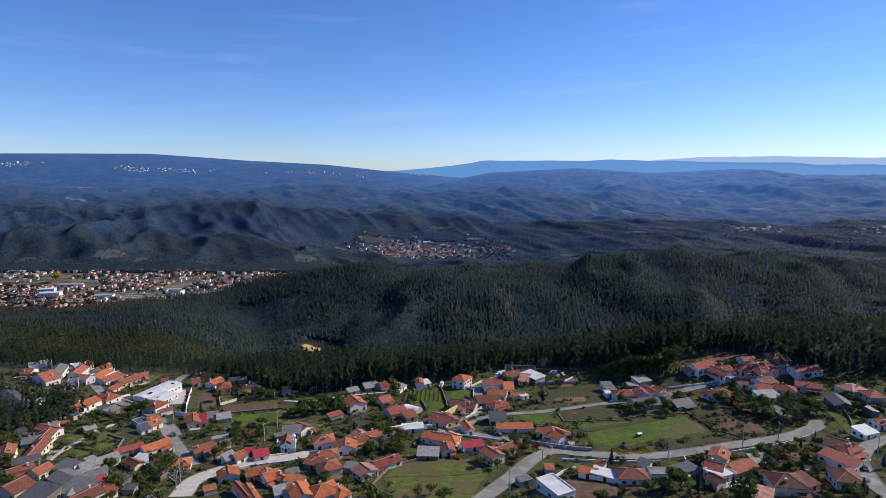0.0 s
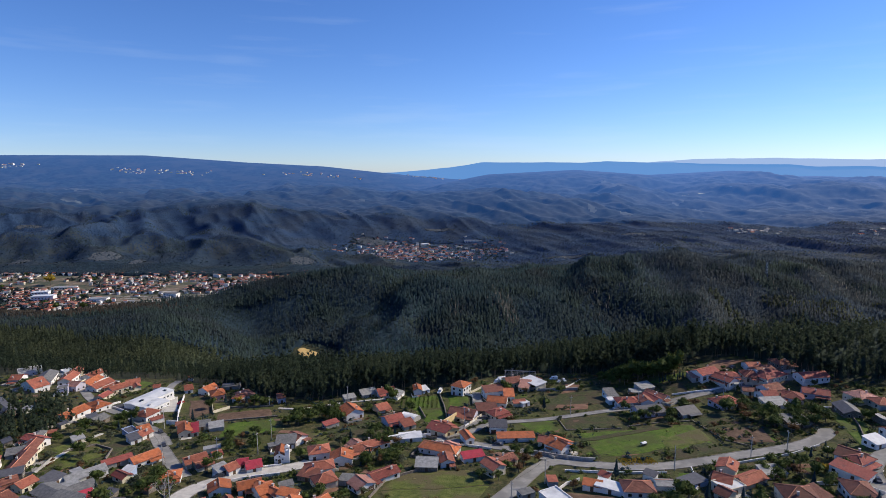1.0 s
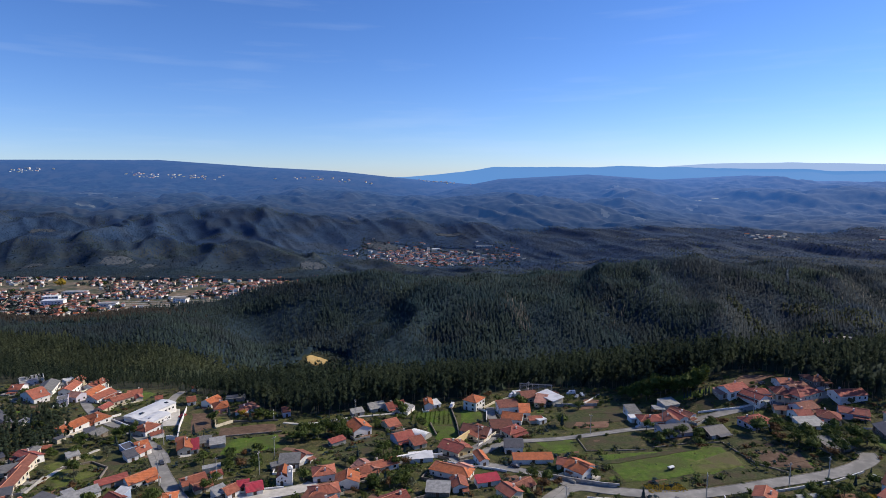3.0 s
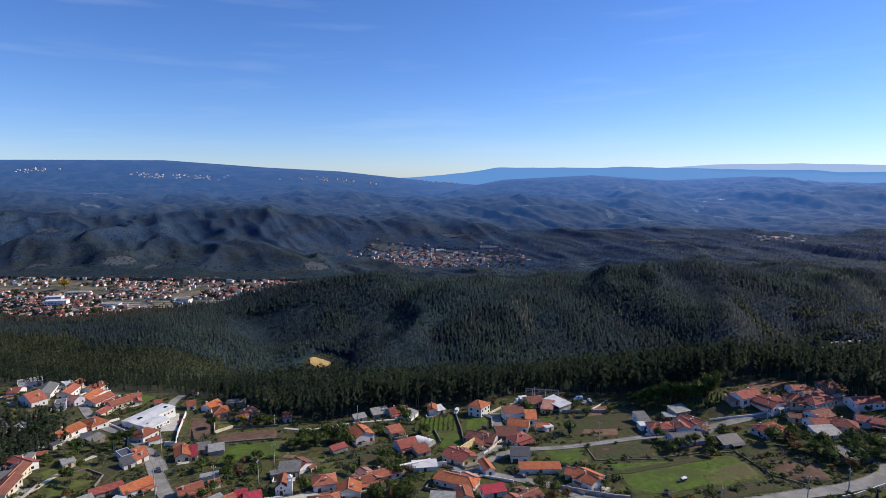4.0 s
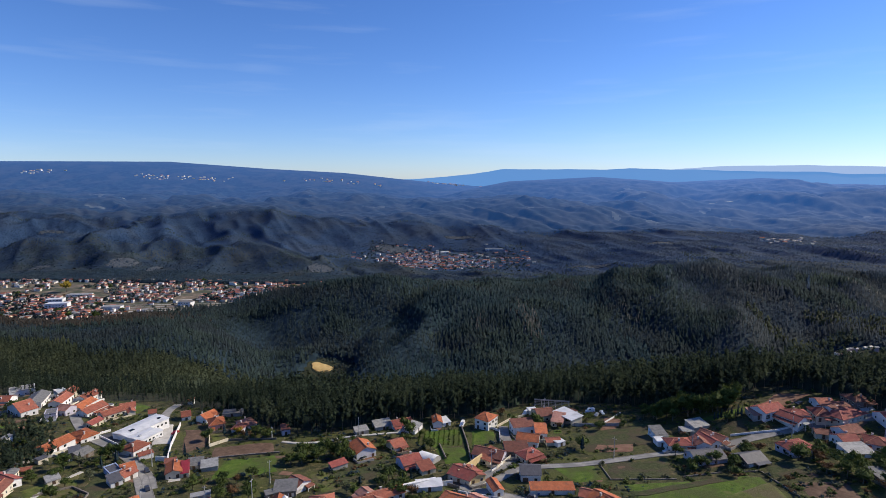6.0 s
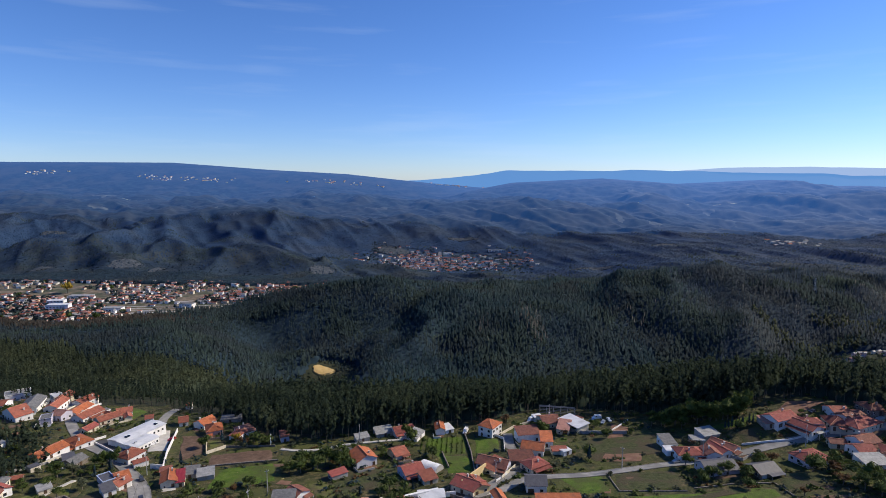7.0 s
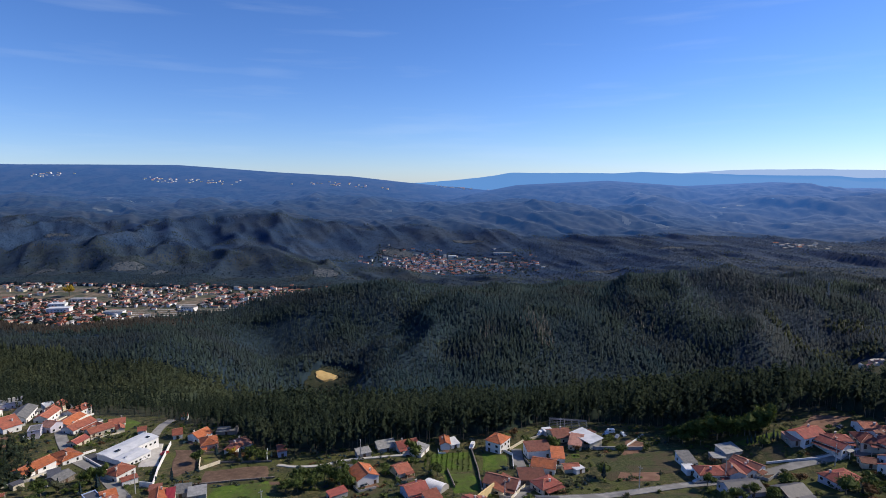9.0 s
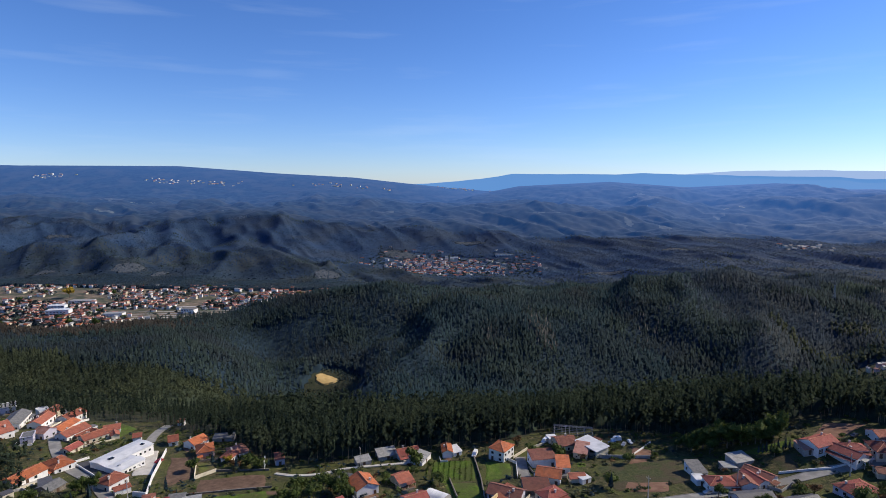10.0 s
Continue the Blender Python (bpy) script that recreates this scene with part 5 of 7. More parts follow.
house(170.1, 264.2, 9, 11.6, 9.0, 2.4, "lean", "grey", "stone")
house(202.1, 273.7, -102, 12.7, 9.0, 2.6, "gable", "slate", "stone")
house(187.8, 236.8, 18, 8.3, 6.4, 2.6, "lean", "white", "white")
house(200.5, 244.8, 2, 6.2, 6.4, 3.0, "gable", "red", "white")

house(167.1, 222.6, -51, 9.3, 10.4, 3.7, "gable", "brown", "white")
house(167.3, 219.1, 27, 9.8, 7.2, 3.7, "hip", "red", "white")
house(158.5, 210.6, -60, 13.1, 6.4, 3.0, "lean", "red", "white")
house(149.8, 195.3, -14, 9.0, 10.4, 3.7, "hip", "brown", "white")
house(126.7, 192.9, -9, 11.4, 10.4, 4.1, "hip", "brown", "cream")
house(135.1, 194.9, 23, 5.6, 7.2, 2.6, "lean", "brown", "cream")
house(118.8, 209.6, 25, 12.2, 6.4, 2.4, "gable", "terracotta", "grey")
house(130.2, 214.7, 7, 9.3, 5.6, 2.4, "lean", "light", "grey")
house(113.6, 186.7, -35, 8.3, 7.2, 2.4, "lean", "pink", "white")
house(115.6, 219.9, -35, 6.9, 8.0, 3.3, "cross", "terracotta", "cream")
house(108.0, 208.3, -34, 6.4, 7.2, 3.4, "gable", "terracotta", "cream")
house(108.2, 204.4, 20, 9.4, 7.2, 2.7, "flat", "white", "cream")
house(103.6, 197.8, -56, 4.8, 6.4, 3.1, "gable", "brown", "cream")
# made-up dark shed in place of a house's shadow on pale paving
house(97.1, 210.0, 25, 10.3, 6.4, 2.4, "flat", "slate", "blue")

house(74.6, 205.2, -4, 11.3, 8.0, 3.0, "hip", "brown", "white")
house(65.7, 207.4, -30, 11.7, 6.4, 2.4, "flat", "white", "white")
house(58.9, 209.4, -21, 6.9, 4.0, 2.4, "lean", "orange", "white")
house(43.2, 195.6, -62, 13.0, 7.8, 3.6, "flat", "white", "white")
house(32.8, 204.4, 24, 5.6, 4.0, 2.4, "flat", "grey", "grey")

house(22.5, 226.8, 36, 6.7, 8.0, 4.1, "cross", "terracotta", "cream")
house(28.6, 234.8, 36, 8.0, 6.4, 2.8, "gable", "brown", "cream")
house(14.9, 240.7, 17, 9.7, 4.8, 2.4, "lean", "crimson", "white")
house(54.7, 247.2, -55, 7.4, 7.2, 3.7, "gable", "orange", "white")
house(54.2, 248.8, 46, 10.0, 8.8, 3.7, "cross", "orange", "white")
house(49.1, 255.5, -22, 5.1, 6.4, 3.0, "gable", "terracotta", "cream")
house(36.4, 262.4, 2, 17.6, 4.8, 2.4, "lean", "orange", "white")
house(13.4, 263.1, 18, 4.1, 8.8, 3.3, "cross", "orange", "white")
house(3.9, 276.1, 33, 8.3, 9.6, 3.0, "cross", "yellow", "yellow")
house(1.1, 276.5, -32, 11.0, 10.0, 3.1, "gable", "red", "cream")
house(0.3, 250.1, -22, 17.6, 7.2, 3.0, "hip", "orange", "white")
house(3.3, 236.6, 9, 6.0, 7.2, 3.1, "cross", "terracotta", "white")
house(-5.0, 232.7, -3, 9.3, 6.4, 2.4, "lean", "light", "stone")
house(5.5, 250.8, 52, 7.1, 5.6, 3.0, "cross", "pink", "white")
house(12.9, 298.7, -22, 14.1, 9.0, 3.0, "gable", "brown", "lavender")
house(13.2, 296.9, 61, 12.7, 6.0, 2.5, "lean", "terracotta", "cream")
house(-16.4, 284.5, 29, 6.6, 7.0, 2.4, "lean", "terracotta", "cream")
house(-31.2, 256.9, 31, 15.0, 6.4, 2.8, "gable", "terracotta", "white")
house(-13.8, 266.2, 10, 10.6, 4.8, 2.4, "lean", "white", "white")
house(-36.8, 255.1, -46, 11.0, 5.6, 2.7, "gable", "pink", "stone")
house(-68.8, 266.1, 55, 7.9, 7.2, 3.3, "cross", "brown", "white")
house(-72.5, 261.4, 9, 9.0, 7.2, 3.0, "lean", "grey", "stone")
house(-77.5, 257.7, 30, 4.6, 4.0, 2.4, "flat", "grey", "stone")

house(-54.0, 247.9, 17, 9.1, 8.0, 3.7, "hip", "terracotta", "white")
house(-42.5, 240.4, 7, 9.4, 7.2, 3.4, "cross", "orange", "white")
house(-49.6, 229.2, 18, 11.4, 7.2, 3.7, "hip", "terracotta", "white")
house(-45.3, 217.5, 31, 8.6, 8.0, 3.3, "hip", "terracotta", "cream")
house(-52.4, 223.7, -17, 8.5, 5.6, 2.4, "lean", "brown", "stone")
house(-35.3, 219.4, -9, 8.2, 5.6, 2.4, "flat", "grey", "grey")
house(-30.0, 214.1, 41, 8.1, 7.2, 2.7, "cross", "pink", "white")
house(-22.4, 223.5, 35, 11.8, 6.4, 2.7, "gable", "red", "white")
house(-39.4, 250.1, 28, 8.8, 6.4, 2.6, "gable", "terracotta", "grey")
house(-50.9, 193.6, 30, 7.4, 9.6, 3.4, "cross", "orange", "white")
house(-42.6, 194.7, 32, 10.3, 8.8, 3.5, "hip", "orange", "white")
house(-36.4, 193.8, 43, 5.3, 7.2, 3.0, "hip", "orange", "white")
house(-55.7, 203.9, 85, 5.2, 7.2, 3.0, "lean", "orange", "white")

house(-78.9, 234.2, 25, 6.1, 7.2, 2.5, "gable", "crimson", "white")
house(-84.5, 237.2, 18, 4.2, 5.6, 2.4, "gable", "crimson", "white")
house(-90.8, 229.6, 49, 5.1, 5.6, 2.5, "lean", "light", "white")
house(-87.5, 230.6, 52, 4.9, 6.4, 2.7, "gable", "terracotta", "white")
house(-84.3, 211.4, 25, 7.9, 6.4, 2.7, "cross", "orange", "white")
house(-73.3, 213.0, 23, 8.6, 6.4, 3.0, "gable", "orange", "white")
house(-66.5, 208.9, 44, 6.2, 7.2, 3.0, "gable", "orange", "white")
house(-64.6, 209.0, 55, 3.8, 12.8, 3.1, "cross", "orange", "white")
house(-68.7, 192.9, 35, 3.2, 12.8, 3.0, "cross", "orange", "cream")
house(-73.1, 195.2, 40, 2.9, 12.8, 3.0, "cross", "terracotta", "white")
house(-59.2, 196.5, 23, 4.8, 7.2, 2.5, "flat", "light", "white")

house(-108.6, 222.1, 18, 8.1, 7.2, 2.8, "hip", "orange", "white")
house(-106.0, 239.3, 38, 9.1, 7.2, 3.0, "gable", "terracotta", "cream")
house(-100.3, 235.1, 38, 6.7, 5.6, 2.5, "gable", "brown", "cream")
house(-128.9, 241.3, 50, 11.3, 7.2, 3.0, "gable", "orange", "white")
house(-128.1, 222.6, 60, 4.4, 7.2, 2.5, "cross", "red", "cream")
house(-127.8, 224.5, -14, 4.5, 7.2, 2.4, "lean", "white", "blue")
house(-139.0, 238.1, 39, 11.6, 4.0, 2.4, "lean", "red", "grey")
house(-142.8, 222.9, 46, 14.5, 4.8, 2.4, "lean", "light", "white")
house(-153.3, 217.2, 79, 8.7, 6.4, 2.4, "lean", "slate", "white")
house(-143.1, 212.5, 44, 6.9, 5.6, 2.4, "flat", "light", "white")
house(-133.7, 195.4, -17, 11.8, 8.8, 3.1, "lean", "grey", "white")
house(-132.9, 193.9, 105, 8.1, 4.0, 2.7, "lean", "light", "white")
house(-144.0, 204.8, -27, 12.8, 8.0, 3.0, "gable", "grey", "grey")
house(-127.1, 189.0, 59, 9.9, 7.2, 3.3, "gable", "brown", "white")
house(-123.1, 194.8, 57, 4.8, 6.4, 3.0, "gable", "terracotta", "white")
house(-130.6, 203.1, 42, 4.9, 4.8, 2.5, "lean", "crimson", "white")
house(-136.5, 210.0, 49, 9.1, 4.8, 2.4, "lean", "grey", "white")
house(-168.5, 212.7, 45, 8.7, 5.6, 3.0, "gable", "brown", "white")
house(-160.0, 212.3, 71, 6.3, 6.4, 3.0, "gable", "terracotta", "cream")
house(-178.0, 234.7, 105, 17.6, 5.6, 3.1, "gable", "brown", "cream")
house(-185.5, 250.3, 104, 13.2, 5.6, 3.3, "gable", "brown", "cream")
house(-187.9, 230.5, 30, 6.1, 9.6, 3.5, "cross", "terracotta", "white")
house(-191.8, 262.3, -21, 12.3, 5.6, 3.3, "gable", "red", "white")
house(-193.1, 263.7, 104, 12.6, 4.8, 3.0, "gable", "grey", "cream")
house(-189.0, 246.2, 29, 7.1, 5.6, 2.4, "lean", "grey", "grey")
house(-157.5, 195.8, -19, 10.3, 8.0, 3.1, "cross", "brown", "cream")
house(-144.1, 189.1, -17, 10.8, 9.6, 3.0, "lean", "slate", "stone")
house(-173.5, 222.4, 28, 9.1, 4.8, 2.4, "lean", "slate", "stone")
house(-249.8, 314.5, -38, 28.5, 9.0, 3.0, "gable", "slate", "stone")
house(-174.1, 265.8, 48, 4.9, 4.8, 2.4, "lean", "light", "cream")
house(-146.9, 273.9, 67, 6.0, 6.4, 2.6, "gable", "terracotta", "white")
house(-147.8, 266.7, 48, 4.7, 6.4, 2.6, "lean", "blue", "white")

# ---- the school hall, the chapel and other single buildings ----
def school_hall():
    """Long white hall with a wing towards the yard, both under pale sheet roofs with white parapets."""
    th = tagged(new("school_hall"), "long white school hall with pale sheet roofs and a yard", "school")
    th.matrix_world = pose(-169.5, 333.0, ground_z(-172, 335) + 0.8, 0, 0, 68)
    th.scale = (0.86, 0.86, 0.86)
    BLOCKED.extend([(-174 + dx, 333 + dy, 13) for dx, dy in ((-4, -7), (0, 0), (4, 12), (8, -10))])
    part("wall", boxes((-17, -1, -5, 13, 12, 4.6)), WALLS["white"], th)
    bm = bmesh.new()
    uv = bm.loops.layers.uv.new("sheets")
    slab(bm, uv, ((-17.4, -1.4, 4.75), (13.4, -1.4, 4.75), (13.4, 5.5, 5.5), (-17.4, 5.5, 5.5)), 0.12)
    slab(bm, uv, ((13.4, 12.4, 4.75), (-17.4, 12.4, 4.75), (-17.4, 5.5, 5.5), (13.4, 5.5, 5.5)), 0.12)
    part("roof", bm, TILES["white"], th, "pale sheet roof")
    wing = part("wing", boxes((-17, -12, -5, -1, -1.02, 4.2)), WALLS["white"], th, "lower wing with white walls")
    bm = bmesh.new()
    uv = bm.loops.layers.uv.new("sheets")
    slab(bm, uv, ((-17.4, -12.4, 4.3), (-0.6, -12.4, 4.3), (-0.6, -7, 4.9), (-17.4, -7, 4.9)), 0.12)
    slab(bm, uv, ((-1.6, -1.45, 4.6), (-17.4, -1.45, 4.6), (-17.4, -7, 5.0), (-1.6, -7, 5.0)), 0.12)
    part("wing_roof", bm, TILES["white"], wing, "pale sheet roof")
    fr, pn = WINDOWS[1]
    for k in range(4):
        win = part("window", fr, FRAME, th, at=pose(1.4 + 3.0 * k, -1.04, 1.6))
        part("pane", pn, GLASS, win)
    for k in range(6):
        win = part("window", fr, FRAME, th, at=pose(-15.5 + 2.6 * k, -12.04, 1.5))
        part("pane", pn, GLASS, win)
    for k in range(3):
        win = part("window", fr, FRAME, th, at=pose(13.04, 1.5 + 3.6 * k, 1.6, 0, 0, 90))
        part("pane", pn, GLASS, win)
    part("skylight", boxes((-12, 2.5, 5.15, -9, 4.5, 5.65)), GLASS, th)
    part("skylight", boxes((8, 2.5, 5.15, 10, 4.5, 5.6)), GLASS, th)
    part("vent", boxes((-14, -8, 4.9, -12.6, -6.8, 5.6)), STEEL, th)


school_hall()
field("court", material("dark_sports_court", [(0.05, 0.05, 0.055), (0.075, 0.075, 0.08)], 3.0, 0.9), ((-196.6, 327.8), (-193.3, 335.1), (-167.9, 313.4), (-166.8, 307.0)), "dark tarmac court beside the school hall")


def chapel(x, y, turn):
    z = ground_z(x, y)
    th = tagged(new("chapel"), "small white chapel with a square bell tower and orange roof", "chapel")
    th.matrix_world = pose(x, y, z, 0, 0, turn)
    th.scale = (0.76, 0.76, 0.76)
    BLOCKED.extend([(x, y + 4, 6), (x + 4, y + 2, 4)])
    bm = bmesh.new()
    v = [bm.verts.new(p) for sy in (0, 12) for p in ((-3, sy, -1.5), (3, sy, -1.5), (3, sy, 4.6), (0, sy, 6.6), (-3, sy, 4.6))]
    bm.faces.new(v[:5]), bm.faces.new(v[5:][::-1])
    for a, b in ((0, 1), (1, 2), (4, 0)):
        bm.faces.new((v[a], v[a + 5], v[b + 5], v[b]))
    part("wall", bm, WALLS["white"], th)
    bm = bmesh.new()
    uv = bm.loops.layers.uv.new("tiles")
    slab(bm, uv, ((3.3, 0.25, 4.5), (3.3, 12.3, 4.5), (0, 12.3, 6.75), (0, 0.25, 6.75)))
    slab(bm, uv, ((-3.3, 12.3, 4.5), (-3.3, 0.25, 4.5), (0, 0.25, 6.75), (0, 12.3, 6.75)))
    part("roof", bm, TILES["orange"], th)
    part("coping", boxes((-0.35, -0.1, 6.6, 0.35, 0.24, 7.1), (-0.08, 0.0, 7.1, 0.08, 0.16, 8.0), (-0.3, 0.0, 7.5, 0.3, 0.16, 7.66)), WALLS["white"], th, "small stone cross on the gable")
    tw = part("tower", boxes((3.02, 0.1, -1.5, 5.6, 2.7, 7.6), (3.02, 0.1, 7.6, 3.5, 0.6, 9.2), (5.1, 0.1, 7.6, 5.6, 0.6, 9.2), (3.02, 2.2, 7.6, 3.5, 2.7, 9.2), (5.1, 2.2, 7.6, 5.6, 2.7, 9.2), (2.9, -0.02, 9.2, 5.72, 2.82, 9.5)), WALLS["white"], th, "square white bell tower")
    bm = bmesh.new()
    b = [bm.verts.new(p) for p in ((2.95, 0.03, 9.5), (5.67, 0.03, 9.5), (5.67, 2.77, 9.5), (2.95, 2.77, 9.5))]
    t = bm.verts.new((4.31, 1.4, 11.2))
    for k in range(4):
        bm.faces.new((b[k], b[(k + 1) % 4], t))
    bm.faces.new(b[::-1])
    part("spire", bm, WALLS["white"], tw)
    bm = bmesh.new()
    tube(bm, (4.3, 1.4, 8.2), (4.3, 1.4, 8.9), 0.45, 0.2, 10)
    part("bell", bm, material("bronze_bell", [(0.12, 0.08, 0.03), (0.2, 0.13, 0.05)], 0.3, 0.4, metal=0.8), tw)
    bm = bmesh.new()
    pts = [(-0.8, 0), (0.8, 0)] + [(0.8 * math.cos(a), 2.0 + 0.8 * math.sin(a)) for a in np.linspace(0, math.pi, 9)]
    front = [bm.verts.new((px, -0.06, pz)) for px, pz in pts]
    back = [bm.verts.new((px, 0.02, pz)) for px, pz in pts]
    bm.faces.new(front)
    for k in range(len(pts)):
        q = (k + 1) % len(pts)
        bm.faces.new((front[k], back[k], back[q], front[q]))
    part("door", bm, DOOR, th, "dark arched door")
    fr, pn = WINDOWS[2]
    for px in (-1.8, 1.8):
        win = part("window", fr, FRAME, th, at=pose(px, -0.02, 2.2))
        part("pane", pn, GLASS, win)
    win = part("window", fr, FRAME, th, at=pose(0, -0.02, 3.9))
    part("pane", pn, GLASS, win)


chapel(-69.5, 240.0, 10)


def barrel_shed(x, y, turn, w, d, h):
    th = tagged(new("barrel_shed"), "white barrel-vaulted sheet shed among gardens", "shed")
    th.matrix_world = pose(x, y, ground_z(x, y), 0, 0, turn)
    BLOCKED.append((x, y, max(w, d) / 2 + 1))
    bm = bmesh.new()
    n = 14
    arcs = []
    for sy in (-d / 2, d / 2):
        arcs.append([bm.verts.new((-w / 2 * math.cos(math.pi * k / n), sy, 0.8 + (h - 0.8) * math.sin(math.pi * k / n))) for k in range(n + 1)])
    for k in range(n):
        bm.faces.new((arcs[0][k], arcs[0][k + 1], arcs[1][k + 1], arcs[1][k]))
    part("roof", bm, TILES["white"], th, "curved white sheet")
    bm = bmesh.new()
    box(bm, -w / 2 - 0.1, -d / 2, -1.0, w / 2 + 0.1, d / 2, 0.78)
    for sy in (-d / 2 + 0.05, d / 2 - 0.05):
        ring = [bm.verts.new((-w / 2 * math.cos(math.pi * k / n), sy, 0.8 + (h - 0.85) * math.sin(math.pi * k / n))) for k in range(n + 1)]
        bm.faces.new(ring)
    part("wall", bm, WALLS["grey"], th)
    for k in range(5):
        y0 = -d / 2 + d * (k + 0.5) / 5
        bm = bmesh.new()
        pts = [Vector((-(w / 2 + 0.04) * math.cos(math.pi * q / n), y0, 0.8 + (h - 0.76) * math.sin(math.pi * q / n))) for q in range(n + 1)]
        for p, q in zip(pts, pts[1:]):
            tube(bm, p, q, 0.05, 0.05, 4)
        part("rib", bm, STEEL, th)


barrel_shed(-16.0, 297.0, 60, 7.2, 9.5, 3.3)


DARK_STEEL = material("weathered_steel", [(0.16, 0.165, 0.17), (0.24, 0.245, 0.25)], 1.0, 0.6)


def steel_frame(x, y, turn):
    """The bare portal frames of a hall that is being built."""
    th = tagged(new("steel_frame"), "bare galvanised steel frame of an unfinished hall", "steel frame")
    th.matrix_world = pose(x, y, ground_z(x, y) - 2.4, 0, 0, turn)
    BLOCKED.append((x, y, 11))
    for k in range(6):
        px = -10 + 4 * k
        bm = bmesh.new()
        for sy in (-5.5, 5.5):
            tube(bm, (px, sy, -1.0), (px, sy, 5.0), 0.14, 0.14, 4)
            tube(bm, (px, sy, 5.0), (px, 0, 6.4), 0.14, 0.14, 4)
        part("portal", bm, DARK_STEEL, th)
    for sy in (-5.5, -4.1, -2.75, -1.4, 0, 1.4, 2.75, 4.1, 5.5):
        bm, sz = bmesh.new(), 6.45 - 1.4 * abs(sy) / 5.5
        tube(bm, (-10.6, sy, sz), (10.6, sy, sz), 0.11, 0.11, 4)
        part("purlin", bm, DARK_STEEL, th)


steel_frame(54, 374, -8)


def workshop_canopy():
    """Broad white sheet roof over an open-fronted bay beside the red-roofed workshop."""
    th = tagged(new("workshop_bay"), "open workshop bay under a broad white sheet roof", "workshop")
    z = ground_z(58, 345)
    th.matrix_world = pose(58.6, 346.6, z, 0, 0, -56)
    BLOCKED.append((58.6, 346.6, 9))
    bm = bmesh.new()
    uv = bm.loops.layers.uv.new("sheets")
    slab(bm, uv, ((-8.0, -4.6, 4.2), (7.2, -4.6, 4.2), (7.2, 4.8, 5.0), (-8.0, 4.8, 5.0)), 0.14)
    part("roof", bm, TILES["white"], th, "white corrugated sheet")
    part("back_wall", boxes((-7.4, 3.9, -1.2, 6.6, 4.2, 4.7)), WALLS["cream"], th)
    part("side_wall", boxes((-7.4, -3.9, -1.2, -7.1, 3.88, 4.05)), WALLS["cream"], th)
    part("side_wall", boxes((6.3, -3.9, -1.2, 6.6, 3.88, 4.05)), WALLS["cream"], th)
    for k in range(4):
        part("post", boxes((-6.9 + 4.3 * k, -4.2, -1.2, -6.65 + 4.3 * k, -3.95, 4.0)), CONCRETE, th)
    part("fascia", boxes((-8.0, -4.72, 3.95, 7.2, -4.62, 4.3)), STEEL, th)


workshop_canopy()


# ---- masts, poles and bare tree ----
def pole_thing():
    th = tagged(new("utility_pole"), "tall grey concrete utility pole with a crossarm", "pole", "village power poles")
    bm = bmesh.new()
    tube(bm, (0, 0, -1.0), (0, 0, 10.5), 0.22, 0.13, 8)
    part("shaft", bm, CONCRETE, th)
    part("crossarm", boxes((-0.9, -0.06, 9.7, 0.9, 0.06, 9.85)), STEEL, th)
    for k in (-0.8, 0.0, 0.8):
        bm = bmesh.new()
        tube(bm, (k, 0, 9.85), (k, 0, 10.2 if k else 10.75), 0.06, 0.04, 6)
        part("insulator", bm, WALLS["white"], th)
    return th


POLES = ((-98.4, 244.7), (-82.5, 271.2), (-82.8, 251.6), (26.4, 196.2), (41.9, 215.5), (130.6, 230.2), (-101.1, 206.2), (96.0, 223.5), (-55.0, 330.5), (70.0, 294.8), (108.0, 301.0), (159.3, 310.8), (-143, 287), (-120, 239), (13, 283), (47, 358), (176, 214), (148, 234))
first = None
for k, (px, py) in enumerate(POLES):
    m = pose(px, py, ground_z(px, py), 0, 0, (37 * k) % 180)
    if first is None:
        first = pole_thing()
        first.matrix_world = m
    else:
        copy_thing(first, m)


def wire(a, b, sag):
    cu = bpy.data.curves.new("power_line", "CURVE")
    cu.dimensions, cu.bevel_depth = "3D", 0.025
    sp = cu.splines.new("POLY")
    sp.points.add(12)
    for k in range(13):
        t = k / 12
        p = Vector(a).lerp(Vector(b), t) - Vector((0, 0, sag * 4 * t * (1 - t)))
        sp.points[k].co = (*p, 1)
    cu.materials.append(RUBBER)
    tagged(new("power_line", cu), "thin black overhead cable slung between poles", "cable")


for a, b in ((0, 2), (2, 1), (3, 4), (4, 7), (7, 17), (9, 10), (10, 11), (6, 13), (13, 12)):
    pa, pb = POLES[a], POLES[b]
    wire((*pa, ground_z(*pa) + 10.7), (*pb, ground_z(*pb) + 10.7), 1.0)


